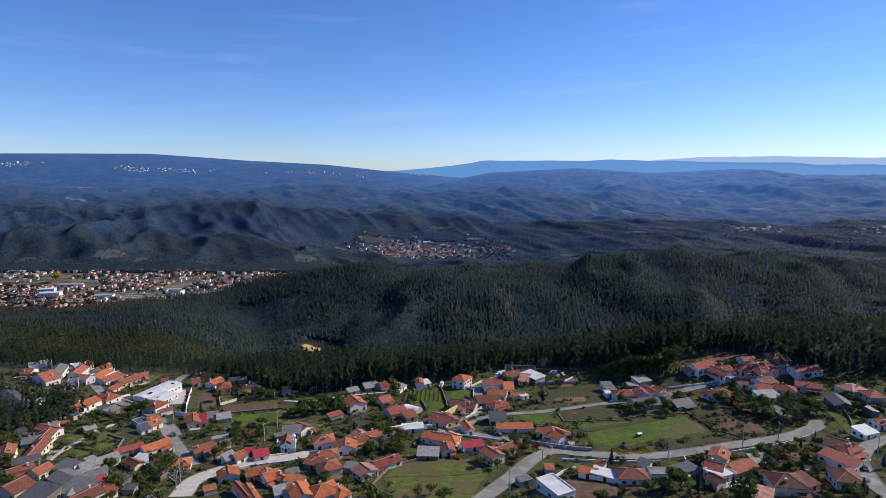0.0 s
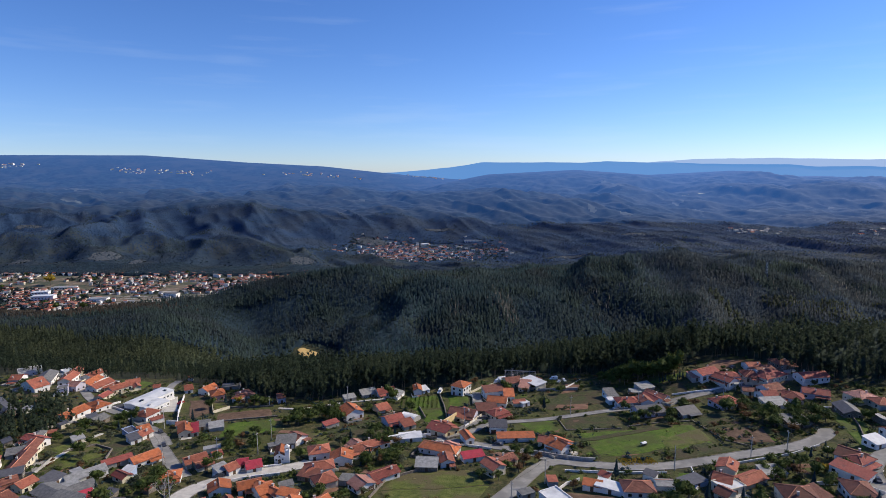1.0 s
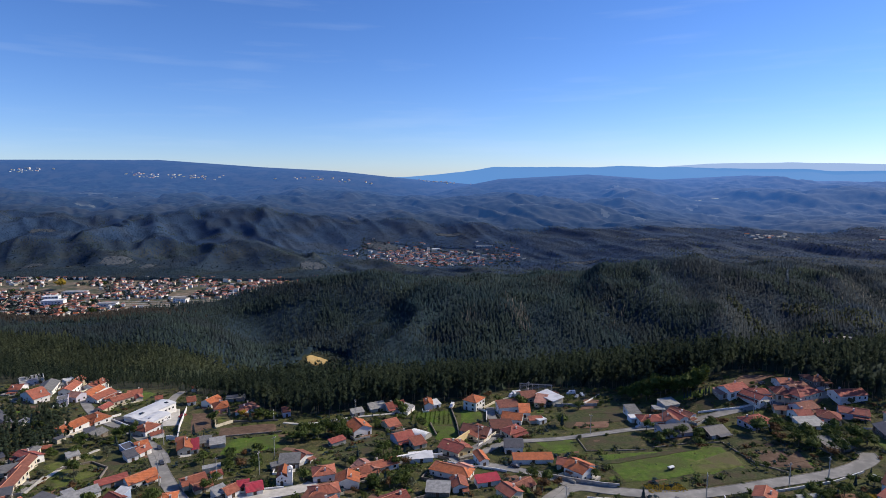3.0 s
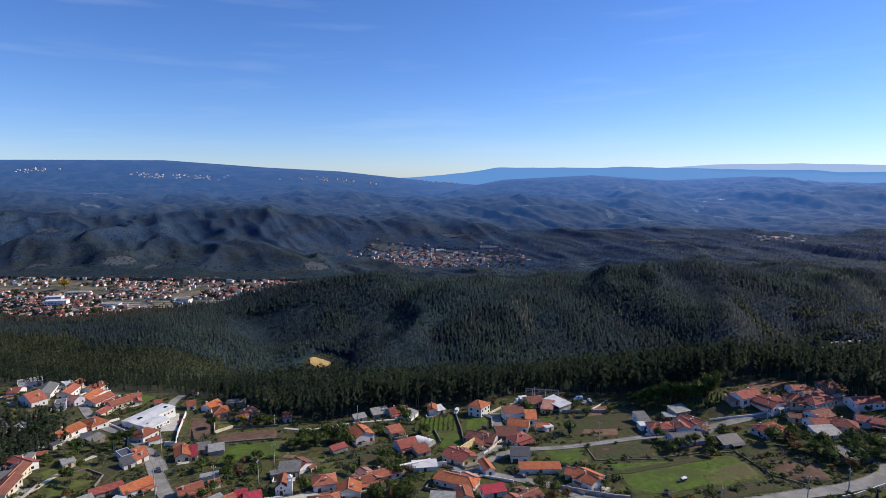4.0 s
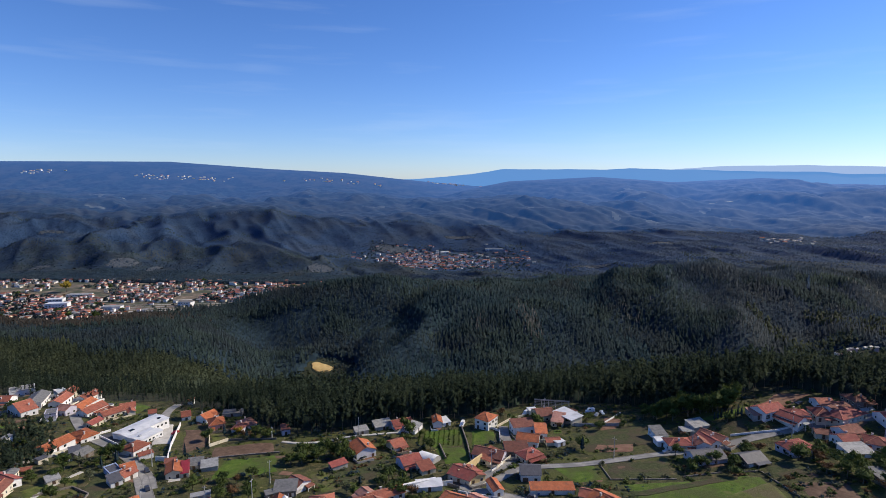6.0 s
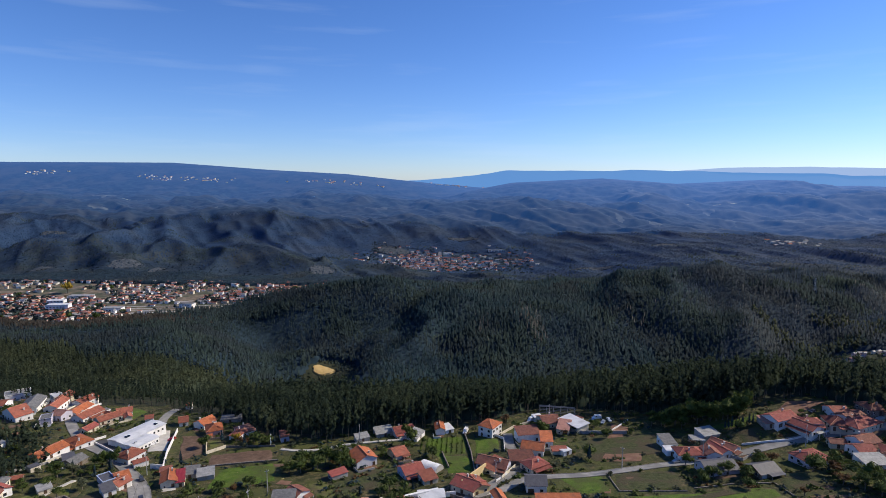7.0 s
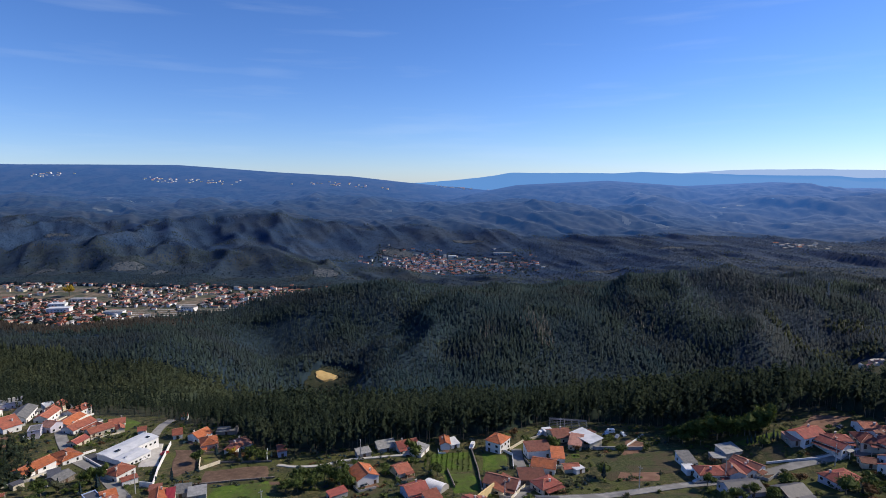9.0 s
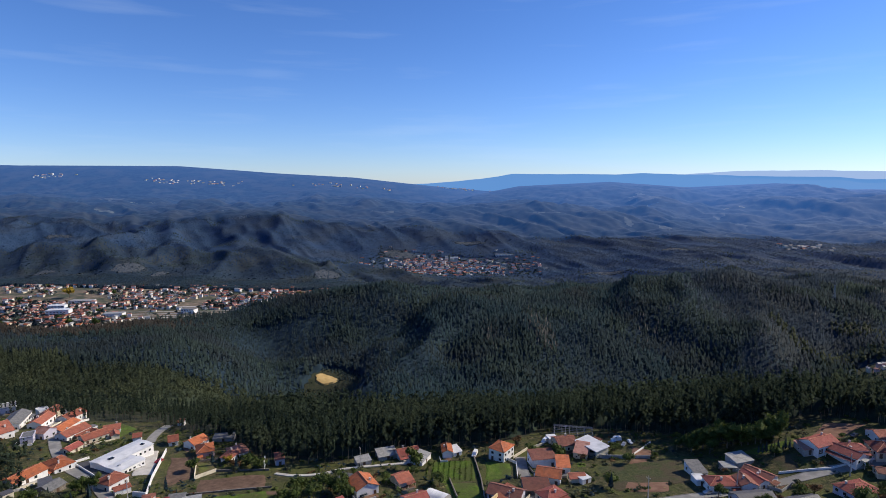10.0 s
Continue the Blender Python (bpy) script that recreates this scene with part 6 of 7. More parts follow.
# ---- vehicles ----
def car(x, y, turn, paint, van=False, word="small"):
    th = tagged(new("van" if van else "car"), "%s %s parked on open ground" % (paint, "delivery van" if van else word + " car"), "van" if van else "car")
    th.matrix_world = pose(x, y, ground_z(x, y) + 0.2, 0, 0, turn)
    L, W, H = (5.2, 2.0, 2.2) if van else (4.1, 1.7, 1.45)
    prof = ((-L / 2, 0.3), (-L / 2, 0.85), (-L / 2 + 0.9, 0.98), (-L / 2 + 1.5, H), (L / 2 - (0.15 if van else 0.7), H), (L / 2, 0.95), (L / 2, 0.3))
    bm = bmesh.new()
    sides = [[bm.verts.new((px, s * (W / 2 - (0.14 if pz > 1.0 else 0)), pz)) for px, pz in prof] for s in (-1, 1)]
    bm.faces.new(sides[0]), bm.faces.new(sides[1][::-1])
    for k in range(len(prof)):
        q = (k + 1) % len(prof)
        bm.faces.new((sides[0][k], sides[1][k], sides[1][q], sides[0][q]))
    body = part("body", bm, CAR_PAINT[paint], th)
    part("windscreen", boxes((-0.02, -W / 2 + 0.2, 0, 0.02, W / 2 - 0.2, 0.55)), GLASS, body, at=pose(-L / 2 + 1.16, 0, 1.0 if not van else 1.2) @ pose(0, 0, 0, 0, 42 if not van else 24, 0))
    for s in (-1, 1):
        part("side_window", boxes((-L / 2 + 1.7, s * (W / 2 - 0.1) - 0.03, 1.02, L / 2 - (2.6 if van else 0.9), s * (W / 2 - 0.1) + 0.03, H - 0.16)), GLASS, body)
        for px in (-L / 2 + 0.8, L / 2 - 0.8):
            bm = bmesh.new()
            tube(bm, (px, s * (W / 2 - 0.2), 0.32), (px, s * (W / 2 + 0.02), 0.32), 0.32, 0.32, 12)
            wh = part("wheel", bm, RUBBER, th)
            bm = bmesh.new()
            tube(bm, (px, s * (W / 2), 0.32), (px, s * (W / 2 + 0.04), 0.32), 0.19, 0.19, 10)
            part("rim", bm, STEEL, wh)
        part("headlight", boxes((-L / 2 - 0.03, s * 0.6 - 0.16, 0.66, -L / 2 + 0.05, s * 0.6 + 0.16, 0.8)), GLASS, body)


def trailer(x, y, turn):
    """A small covered farm trailer on two wheels."""
    th = tagged(new("trailer"), "small dark farm trailer with a white cover on the meadow", "trailer")
    th.matrix_world = pose(x, y, ground_z(x, y) + 0.35, 0, 0, turn)
    part("body", boxes((-1.25, -0.75, 0.35, 1.25, 0.75, 0.95)), CAR_PAINT["dark"], th)
    bm = bmesh.new()
    arcs = [[bm.verts.new((sx, -0.8 * math.cos(math.pi * k / 8), 0.97 + 0.5 * math.sin(math.pi * k / 8))) for k in range(9)] for sx in (-1.3, 1.3)]
    for k in range(8):
        bm.faces.new((arcs[0][k], arcs[0][k + 1], arcs[1][k + 1], arcs[1][k]))
    bm.faces.new(arcs[0][::-1]), bm.faces.new(arcs[1])
    part("cover", bm, CAR_PAINT["white"], th, "white sheet cover")
    bm = bmesh.new()
    tube(bm, (-1.25, 0, 0.5), (-2.3, 0, 0.4), 0.06, 0.05, 6)
    part("drawbar", bm, STEEL, th)
    for sy in (-0.8, 0.8):
        bm = bmesh.new()
        tube(bm, (0, sy - 0.09, 0.3), (0, sy + 0.09, 0.3), 0.32, 0.32, 12)
        part("wheel", bm, RUBBER, th)


trailer(93.0, 250.0, 25)
for args in ((32.0, 261.0, 20, "blue"), (0.1, 345.3, 75, "white", True), (37.2, 361.4, 50, "white", True), (181.3, 329.1, 20, "silver"), (176.1, 335.0, 30, "dark"), (76, 354, 60, "silver"), (71, 357, 20, "blue"), (80, 357, 100, "white"), (67, 353, 140, "dark"), (74, 361, 10, "white", True), (27.5, 318.0, 88, "silver"), (-142, 281, 130, "dark"), (-131, 262, 128, "dark"), (-239, 368, 60, "silver"), (-90, 226, 25, "dark"), (28, 257, 155, "dark"), (205, 331, 20, "white"), (165, 206, 70, "dark"), (-162, 325, 60, "white"), (-156, 333, 60, "red"), (96, 300, 15, "silver")):
    car(*args)


# ---- garden and yard walls ----
def garden_wall(points, high=1.4, thick=0.25, wall="white", label=""):
    bm = bmesh.new()
    line = []
    for (ax, ay), (bx, by) in zip(points, points[1:]):
        n = max(1, int(math.hypot(bx - ax, by - ay) / 3))
        line += [(ax + (bx - ax) * k / n, ay + (by - ay) * k / n) for k in range(n)]
    line.append(points[-1])
    rings = []
    for k, p in enumerate(line):
        q, o = line[min(k + 1, len(line) - 1)], line[max(k - 1, 0)]
        s = Vector((q[1] - o[1], o[0] - q[0], 0)).normalized() * thick / 2
        z = ground_z(*p)
        rings.append([bm.verts.new((p[0] + s.x * e, p[1] + s.y * e, z + t)) for e, t in ((-1, -0.8), (-1, high), (1, high), (1, -0.8))])
    for a, b in zip(rings, rings[1:]):
        for k in range(4):
            bm.faces.new((a[k], b[k], b[(k + 1) % 4], a[(k + 1) % 4]))
    bm.faces.new(rings[0][::-1]), bm.faces.new(rings[-1])
    me = bpy.data.meshes.new("garden_wall")
    bmesh.ops.recalc_face_normals(bm, faces=bm.faces)
    bm.to_mesh(me), bm.free()
    me.materials.append(WALLS[wall])
    for p in line:
        BLOCKED.append((p[0], p[1], 0.7))
    return tagged(new("garden_wall", me), label or "low %s boundary wall between gardens" % WALL_WORD[wall], "wall")


garden_wall([(-160.5, 347.5), (-147.8, 312.7), (-139.4, 293.6)], 2.0, 0.35, "white", "tall white wall of the school yard")
garden_wall([(-145.7, 294.5), (-139.4, 293.6)], 2.4, 0.3, "white")
garden_wall([(-140.7, 341.1), (-128.6, 313.8), (-122.7, 323.4)], 1.6, 0.3, "cream")
garden_wall([(-122.7, 323.4), (-98.0, 326.0)], 1.0, 0.3, "stone")
garden_wall([(-100.6, 326.5), (-103.0, 334.0)], 4.2, 0.4, "white", "tall white plastered gate wall")
garden_wall([(-193.3, 335.1), (-196.6, 327.8), (-166.8, 307.0)], 1.2, 0.4, "white", "white parapet wall round the court")
garden_wall([(-166.8, 307.0), (-167.9, 313.4)], 1.2, 0.4, "white")
garden_wall([(40.5, 246.5), (52, 240.5), (61.3, 236.5), (67, 235.0)], 1.7, 0.5, "grey", "dark grey retaining wall above the road")
garden_wall([(-93.5, 226.5), (-80.0, 234.5), (-68.0, 238.0)], 0.9, 0.3, "white")
garden_wall([(-92, 215.5), (-80, 223.5), (-66, 228.0)], 1.2, 0.3, "white", "white street wall opposite the chapel")
garden_wall([(-34.7, 258.8), (-22, 264.5), (-14.1, 268.1), (-4, 270)], 2.2, 0.3, "white", "long white wall behind the orchard")
garden_wall([(14.2, 341.5), (20.0, 334), (19.2, 318)], 1.3, 0.3, "white")
garden_wall([(19, 341), (27, 352), (36, 358)], 1.3, 0.4, "cream", "pale wall along the lane to the workshop")
garden_wall([(50.5, 347.5), (62, 339), (72, 338), (84, 337)], 1.8, 0.4, "grey", "grey retaining wall below the workshop yard")
garden_wall([(76, 340), (84, 349), (90, 356)], 1.0, 0.4, "white")
garden_wall([(16.0, 300), (18.5, 291), (13, 283)], 1.0, 0.3, "white")
garden_wall([(-3.5, 263.5), (12.0, 257.5), (24, 252)], 1.1, 0.3, "white")
garden_wall([(132.0, 314.8), (154.6, 315.7), (167.8, 318.9), (193.0, 322.5)], 1.0, 0.3, "white")
garden_wall([(93.5, 274), (110, 277), (127, 277)], 0.5, 0.4, "stone", "dark dry-stone wall on a field bank")
garden_wall([(127.1, 276.8), (130.2, 252.1), (138, 243)], 0.5, 0.4, "stone", "dark dry-stone wall on a field bank")
garden_wall([(62, 290.6), (63, 273), (90, 272)], 0.5, 0.4, "stone")
garden_wall([(-0.4, 342.8), (2.8, 316), (4.2, 294)], 1.2, 0.5, "stone")
garden_wall([(-11.5, 316.4), (-7.6, 298.3)], 1.2, 0.5, "stone")
garden_wall([(-127, 296), (-105, 303), (-90, 307)], 0.8, 0.5, "stone")
garden_wall([(186, 240), (196, 258), (207, 284)], 1.2, 0.4, "stone")
garden_wall([(-172, 252), (-163, 262), (-152, 256), (-148, 244)], 1.0, 0.5, "stone")
garden_wall([(-205, 283), (-196, 296), (-184, 290)], 1.2, 0.4, "grey")
garden_wall([(-18.5, 192), (-26, 205), (-21, 222), (-4, 233)], 1.2, 0.4, "stone")
garden_wall([(52, 226), (75, 222.0), (92, 221)], 1.0, 0.3, "white")
garden_wall([(44, 207), (50, 214), (56, 217.5)], 1.2, 0.3, "white")
garden_wall([(103, 224), (99, 208), (92, 200)], 1.2, 0.3, "white")
garden_wall([(120, 226), (150, 233), (166, 240)], 1.0, 0.3, "white")
garden_wall([(140, 206), (156, 205), (160, 196)], 1.3, 0.3, "white")
garden_wall([(-24.8, 262.6), (-11.2, 269.9)], 3.6, 1.2, "white", "long white terrace wall below a roof")
garden_wall([(-1.6, 275.5), (9.0, 293.5)], 4.5, 0.6, "yellow", "ochre yellow gable wall along a lane")
garden_wall([(166, 236), (170, 226), (168, 216)], 1.6, 0.3, "white")

# ---- sheds and outbuildings in the gardens between the houses ----
shed_rng = random.Random(5)
blocked_now = np.array(BLOCKED)
shed_count = 0
while shed_count < 24:
    shed_count += 0.02
    sy = shed_rng.uniform(188, 380)
    sx = shed_rng.uniform(-0.8, 0.8) * sy
    if shed_rng.random() < 0.5 and abs(sx) < 0.3 * sy:
        continue
    sw, sd = shed_rng.uniform(3.5, 7.5), shed_rng.uniform(3.0, 5.0)
    gap = np.hypot(blocked_now[:, 0] - sx, blocked_now[:, 1] - sy) - blocked_now[:, 2]
    if gap.min() < 0.55 * sw or gap.min() > 5 or sy > edge_of_village(sx) - 8:
        continue
    if any(in_field(sx + ox, sy + oy) for ox, oy in ((0, 0), (4, 0), (-4, 0), (0, 4), (0, -4))):
        continue
    house(sx, sy, shed_rng.choice((0, 90, 30, -30)) + shed_rng.uniform(-12, 12), sw, sd, shed_rng.uniform(1.9, 2.7), shed_rng.choice(("lean", "gable", "lean", "flat")), shed_rng.choice(("grey", "light", "brown", "terracotta", "slate", "terracotta", "red")), shed_rng.choice(("stone", "grey", "white", "stone", "cream")), windows=False, chimney=False)
    blocked_now = np.array(BLOCKED)
    shed_count = int(shed_count) + 1

# ---- yards before the houses, kitchen gardens between them ----
def plot(name, mat, x, y, turn, w, d, label, lift=0.07):
    c, s = math.cos(radians(turn)), math.sin(radians(turn))
    n = 4
    rows = []
    for j in range(n + 1):
        for i in range(n + 1):
            u, v = (i / n - 0.5) * w, (j / n - 0.5) * d
            px, py = x + c * u - s * v, y + s * u + c * v
            rim = i in (0, n) or j in (0, n)
            rows.append((px, py, ground_z(px, py) + (-0.25 if rim else lift)))
    k = np.array([j * (n + 1) + i for j in range(n) for i in range(n)])
    return tagged(new("ground_" + name, mesh_from(name, rows, np.stack([k, k + 1, k + n + 2, k + n + 1], -1), mat)), label, "plot", kind="structure")


yard_rng = random.Random(12)
for k, (x, y, turn, w, d) in enumerate(list(YARDS)):
    if yard_rng.random() < 0.6:
        s, c = math.sin(radians(turn)), math.cos(radians(turn))
        deep = yard_rng.uniform(4, 7)
        off = d / 2 + deep / 2 - 1.0
        mat, what = yard_rng.choice(((PAVING, "pale concrete yard before a house"), (ASPHALT, "grey paved yard before a house"), (EARTH, "bare earth yard before a house"), (RED_EARTH, "reddish gravel yard before a house")))
        plot("yard", mat, x + s * off, y - c * off, turn + yard_rng.uniform(-4, 4), w + yard_rng.uniform(0, 4), deep, what, 0.06 + 0.0007 * k)
        if yard_rng.random() < 0.55:
            e, h2 = d / 2 + deep - 0.6, w / 2 + 1.5
            pts = [(x + c * u + s * v, y + s * u - c * v) for u, v in ((-h2, d / 2 - 1), (-h2, e), (h2 * yard_rng.uniform(-0.2, 1), e))]
            garden_wall(pts, yard_rng.uniform(0.8, 1.5), 0.22, yard_rng.choice(("white", "grey", "cream", "stone")))
block0 = np.array(BLOCKED)
made = 0
while made < 70:
    y = yard_rng.uniform(190, 350)
    x = yard_rng.uniform(-0.8, 0.8) * y
    w, d = yard_rng.uniform(6, 14), yard_rng.uniform(5, 10)
    if (np.hypot(block0[:, 0] - x, block0[:, 1] - y) < block0[:, 2] + 0.42 * max(w, d)).any() or y > edge_of_village(x) - 10:
        made += 0.02
        continue
    mat, what = yard_rng.choice(((EARTH, "dug kitchen garden bed of brown soil"), (MEADOW, "small bright green vegetable plot"), (SCRUB, "overgrown olive-green garden plot"), (PASTURE, "small dry grass plot"), (RED_EARTH, "bare reddish garden soil")))
    plot("garden_plot", mat, x, y, yard_rng.uniform(-35, 35), w, d, what, 0.05 + 0.0006 * made)
    made += 1

# ---- village trees and shrubs ----
def leaf_ball(n, size, squash=0.85, lumps=6):
    """A crown of small leaf triangles over a few dark lumps; radius about one metre."""
    out = []
    cs = rng.normal(0, 0.42, (lumps, 3)) * np.array([1, 1, squash * 0.8])
    for c in cs:
        v, f = octa(c, np.array([0.48, 0.48, 0.42]) * rng.uniform(0.75, 1.15))
        out.append((v + rng.normal(0, 0.07, v.shape), f))
    k = rng.integers(0, lumps, n)
    d = rng.normal(0, 1, (n, 3))
    d /= np.linalg.norm(d, axis=1)[:, None]
    c = cs[k] + d * rng.uniform(0.40, 0.62, n)[:, None] * np.array([1, 1, squash])
    v = c[:, None, :] + rng.normal(0, 1, (n, 3, 3)) * size
    out.append((v.reshape(-1, 3), np.arange(3 * n).reshape(-1, 3)))
    return join(out)


def broad_tree(label, leaves, crown_r, crown_h, trunk_h, mat, name="tree"):
    th = tagged(new(name), label, "tree", "village trees")
    bm = bmesh.new()
    tube(bm, (0, 0, -0.6), (0.05, 0, trunk_h), 0.24, 0.16, 7)
    for k in range(5):
        a = k * 1.26 + 0.4
        tube(bm, (0.05, 0, trunk_h * (0.75 + 0.05 * k)), (crown_r * 0.55 * math.cos(a), crown_r * 0.55 * math.sin(a), trunk_h + crown_h * (0.35 + 0.06 * k)), 0.10, 0.04, 5)
    part("trunk", bm, BARK, th)
    v, f = leaf_ball(leaves * 2, 0.075, lumps=8)
    v = v * np.array([crown_r, crown_r, crown_h / 2]) + np.array([0, 0, trunk_h + crown_h * 0.42])
    part("crown", mesh_from("crown", v, f, mat), mat, th)
    return th


def conifer(label, tall, wide, mat):
    th = tagged(new("conifer"), label, "tree", "village conifers")
    bm = bmesh.new()
    tube(bm, (0, 0, -0.6), (0, 0, tall * 0.8), 0.2, 0.06, 6)
    part("trunk", bm, BARK, th)
    out = [octa(np.array([0, 0, tall * (0.3 + 0.19 * k)]), np.array([wide * (0.85 - 0.22 * k), wide * (0.85 - 0.22 * k), tall * 0.24])) for k in range(4)]
    t = rng.random(190)
    a, rr = rng.random(190) * 6.283, wide * (1.05 - t) * rng.uniform(0.75, 1.05, 190)
    c = np.stack([rr * np.cos(a), rr * np.sin(a), tall * (0.1 + 0.9 * t)], -1)
    v = c[:, None] + rng.normal(0, 0.16, (190, 3, 3))
    out.append((v.reshape(-1, 3), np.arange(570).reshape(-1, 3)))
    v, f = join(out)
    part("crown", mesh_from("crown", v, f, mat), mat, th)
    return th


def bare_tree():
    th = tagged(new("bare_tree"), "leafless pale tree with many thin branches", "tree")
    bm = bmesh.new()
    tube(bm, (0, 0, -0.6), (0.1, 0, 4.0), 0.28, 0.18, 7)
    r = random.Random(3)

    def grow(p, way, length, rad, depth):
        q = p + way * length
        tube(bm, p, q, rad, rad * 0.6, 4)
        if depth:
            for k in range(3):
                w = (way + Vector((r.uniform(-0.8, 0.8), r.uniform(-0.8, 0.8), r.uniform(0.0, 0.5)))).normalized()
                grow(q, w, length * 0.72, rad * 0.6, depth - 1)
    for k in range(4):
        a = k * 1.57 + 0.3
        grow(Vector((0.1, 0, 2.6 + 0.4 * k)), Vector((math.cos(a) * 0.7, math.sin(a) * 0.7, 0.8)).normalized(), 2.6, 0.12, 3)
    part("crown", bm, material("pale_bare_bark", [(0.34, 0.31, 0.28), (0.48, 0.45, 0.41)], 0.5, 0.9), th)
    return th


bt = bare_tree()
bt.matrix_world = pose(-100.4, 201.0, ground_z(-100.4, 201.0))

KINDS = [broad_tree("leafy green broadleaf tree in a garden", 420, 2.6, 4.2, 2.4, BROAD), broad_tree("round dark green orchard tree", 420, 3.2, 4.6, 2.0, BROAD),
         broad_tree("silvery olive tree with a loose crown", 380, 2.4, 3.2, 1.6, OLIVE), broad_tree("russet autumn fruit tree", 360, 2.2, 3.2, 1.7, RUSSET),
         broad_tree("tall spreading green tree at a field edge", 520, 3.8, 6.6, 3.2, BROAD), conifer("dark slim conifer in a garden", 7.5, 1.5, DARK_EUCALYPT),
         broad_tree("golden yellow autumn tree", 360, 2.2, 4.2, 1.8, GOLD)]
block = np.array(BLOCKED)


def free(x, y, extra=0.0):
    d = np.hypot(block[:, 0] - x, block[:, 1] - y)
    return bool((d > block[:, 2] + extra).all())


used = set()


def set_tree(kind, x, y, scale=1.0):
    m = pose(x, y, ground_z(x, y), 0, 0, rng.uniform(0, 360))
    src = KINDS[kind]
    if kind not in used:
        used.add(kind)
        ob = src
        ob.matrix_world = m
    else:
        ob = copy_thing(src, m)
    ob.scale = (scale * rng.uniform(0.9, 1.1), scale * rng.uniform(0.9, 1.1), scale * rng.uniform(0.88, 1.15))


# trees that stand out: the row before the dark wood, the orchard, the conifers of the gardens
for k in range(17):
    t = k / 16
    set_tree(4, 104.0 + 41.7 * t + rng.uniform(-3, 3), 343.0 + -5.4 * t + rng.uniform(-2, 5), rng.uniform(0.9, 1.4))
for k in range(9):
    set_tree(5, 130.6 + 1.6 * k, 330.0 - 0.35 * k + rng.uniform(-1, 1), rng.uniform(0.5, 0.75))
for k in range(26):
    px, py = rng.uniform(-42, -12), rng.uniform(238, 261)
    if free(px, py, -0.4):
        set_tree(int(rng.choice([0, 1, 2, 3, 5, 2])), px, py, rng.uniform(0.6, 1.0))
for px, py, k, s in ((46.5, 238.6, 1, 0.9), (43, 236, 3, 1.0), (39, 240, 1, 0.9), (44, 232, 2, 0.8), (34, 243, 1, 0.9), (-121, 332.5, 6, 0.9), (-111, 331, 1, 1.0), (-106, 328, 1, 1.1), (-113, 327, 3, 0.8), (-128, 331, 5, 1.0), (-77, 300, 1, 1.2), (-72, 302, 1, 1.1), (-66, 303, 0, 1.3), (-61, 304, 1, 1.1), (-82, 296, 3, 0.9), (-80, 292, 1, 1.0), (-92, 277, 1, 0.9), (-75, 293, 1, 1.0), (-68, 296, 1, 1.2), (-58, 299, 0, 1.0), (105, 283, 1, 1.0), (112, 285, 0, 1.1), (118, 281, 1, 0.9), (126, 285, 1, 0.9), (136, 296, 3, 1.1), (129, 293, 1, 1.0), (148, 286, 1, 1.4), (155, 282, 3, 1.3), (160, 276, 1, 1.4), (152, 273, 3, 1.2), (164, 270, 1, 1.2), (-166, 298, 4, 0.8), (-172, 296, 4, 0.8), (-168, 297, 1, 1.0), (-176, 285, 2, 1.2), (-180, 281, 0, 1.2), (-185, 288, 6, 0.55), (60, 245, 1, 0.7), (-70, 246, 1, 1.0), (-62, 245, 1, 0.9), (-88, 262, 1, 0.9), (-93, 258, 3, 1.1), (-97, 254, 1, 1.0), (-86, 256, 1, 0.8), (28, 229, 1, 0.8), (22, 226, 1, 0.9), (24, 219, 0, 0.8), (17, 222, 1, 0.7), (33, 226, 3, 0.9), (36, 232, 3, 1.2), (31, 236, 1, 1.0), (-8, 194, 3, 1.0), (-3, 197, 3, 0.9), (2, 192, 1, 0.9), (90, 197, 4, 1.0), (95, 193, 5, 1.3), (84, 193, 1, 1.1), (152, 216, 6, 0.7), (146, 222, 1, 0.9), (135, 224, 1, 0.8), (139, 218, 0, 0.9), (128, 218, 1, 0.9), (-110, 208, 1, 1.3), (-118, 214, 2, 1.2), (-112, 220, 1, 1.2), (-106, 190, 1, 1.1), (-122, 199, 1, 1.2), (-130, 206, 2, 1.1), (-106, 228, 1, 1.0), (-98, 232, 0, 1.0), (165, 272, 4, 0.9), (172, 269, 1, 1.3), (178, 262, 4, 0.8), (160, 263, 1, 1.2), (183, 272, 1, 1.3), (168, 258, 1, 1.1), (175, 276, 4, 0.9), (186, 266, 1, 1.2), (163, 255, 3, 1.1), (157, 268, 0, 1.2), (-172, 244, 2, 1.0), (-163, 250, 1, 1.0), (-158, 243, 2, 0.9), (-176, 270, 1, 0.9), (-161, 270, 2, 1.1), (-166, 262, 0, 0.8)):
    if free(px, py, -0.9):
        set_tree(k, px, py, s)
count = 0
while count < 130:
    py = rng.uniform(182, 372)
    px = rng.uniform(-0.82, 0.82) * py
    if fbm(np.array([px]), np.array([py]), 34, 2, 88)[0] < -0.05 or not free(px, py, 0.7) or in_field(px, py) or py > edge_of_village(px) - 3:
        continue
    set_tree(int(rng.choice([0, 1, 2, 3, 1, 0, 4, 5], p=None)), px, py, rng.uniform(0.55, 1.05))
    count += 1

count = 0
while count < 130:
    py = rng.uniform(182, 335)
    px = rng.uniform(100, 0.82 * py + 4) if count < 85 else -rng.uniform(85, 0.82 * py + 4)
    if (count >= 85 and py > 300) or not free(px, py, 0.3) or in_field(px, py):
        count += 0.05
        continue
    set_tree(int(rng.choice([0, 1, 1, 2, 3, 2, 5])), px, py, rng.uniform(0.45, 0.85))
    count = int(count) + 1

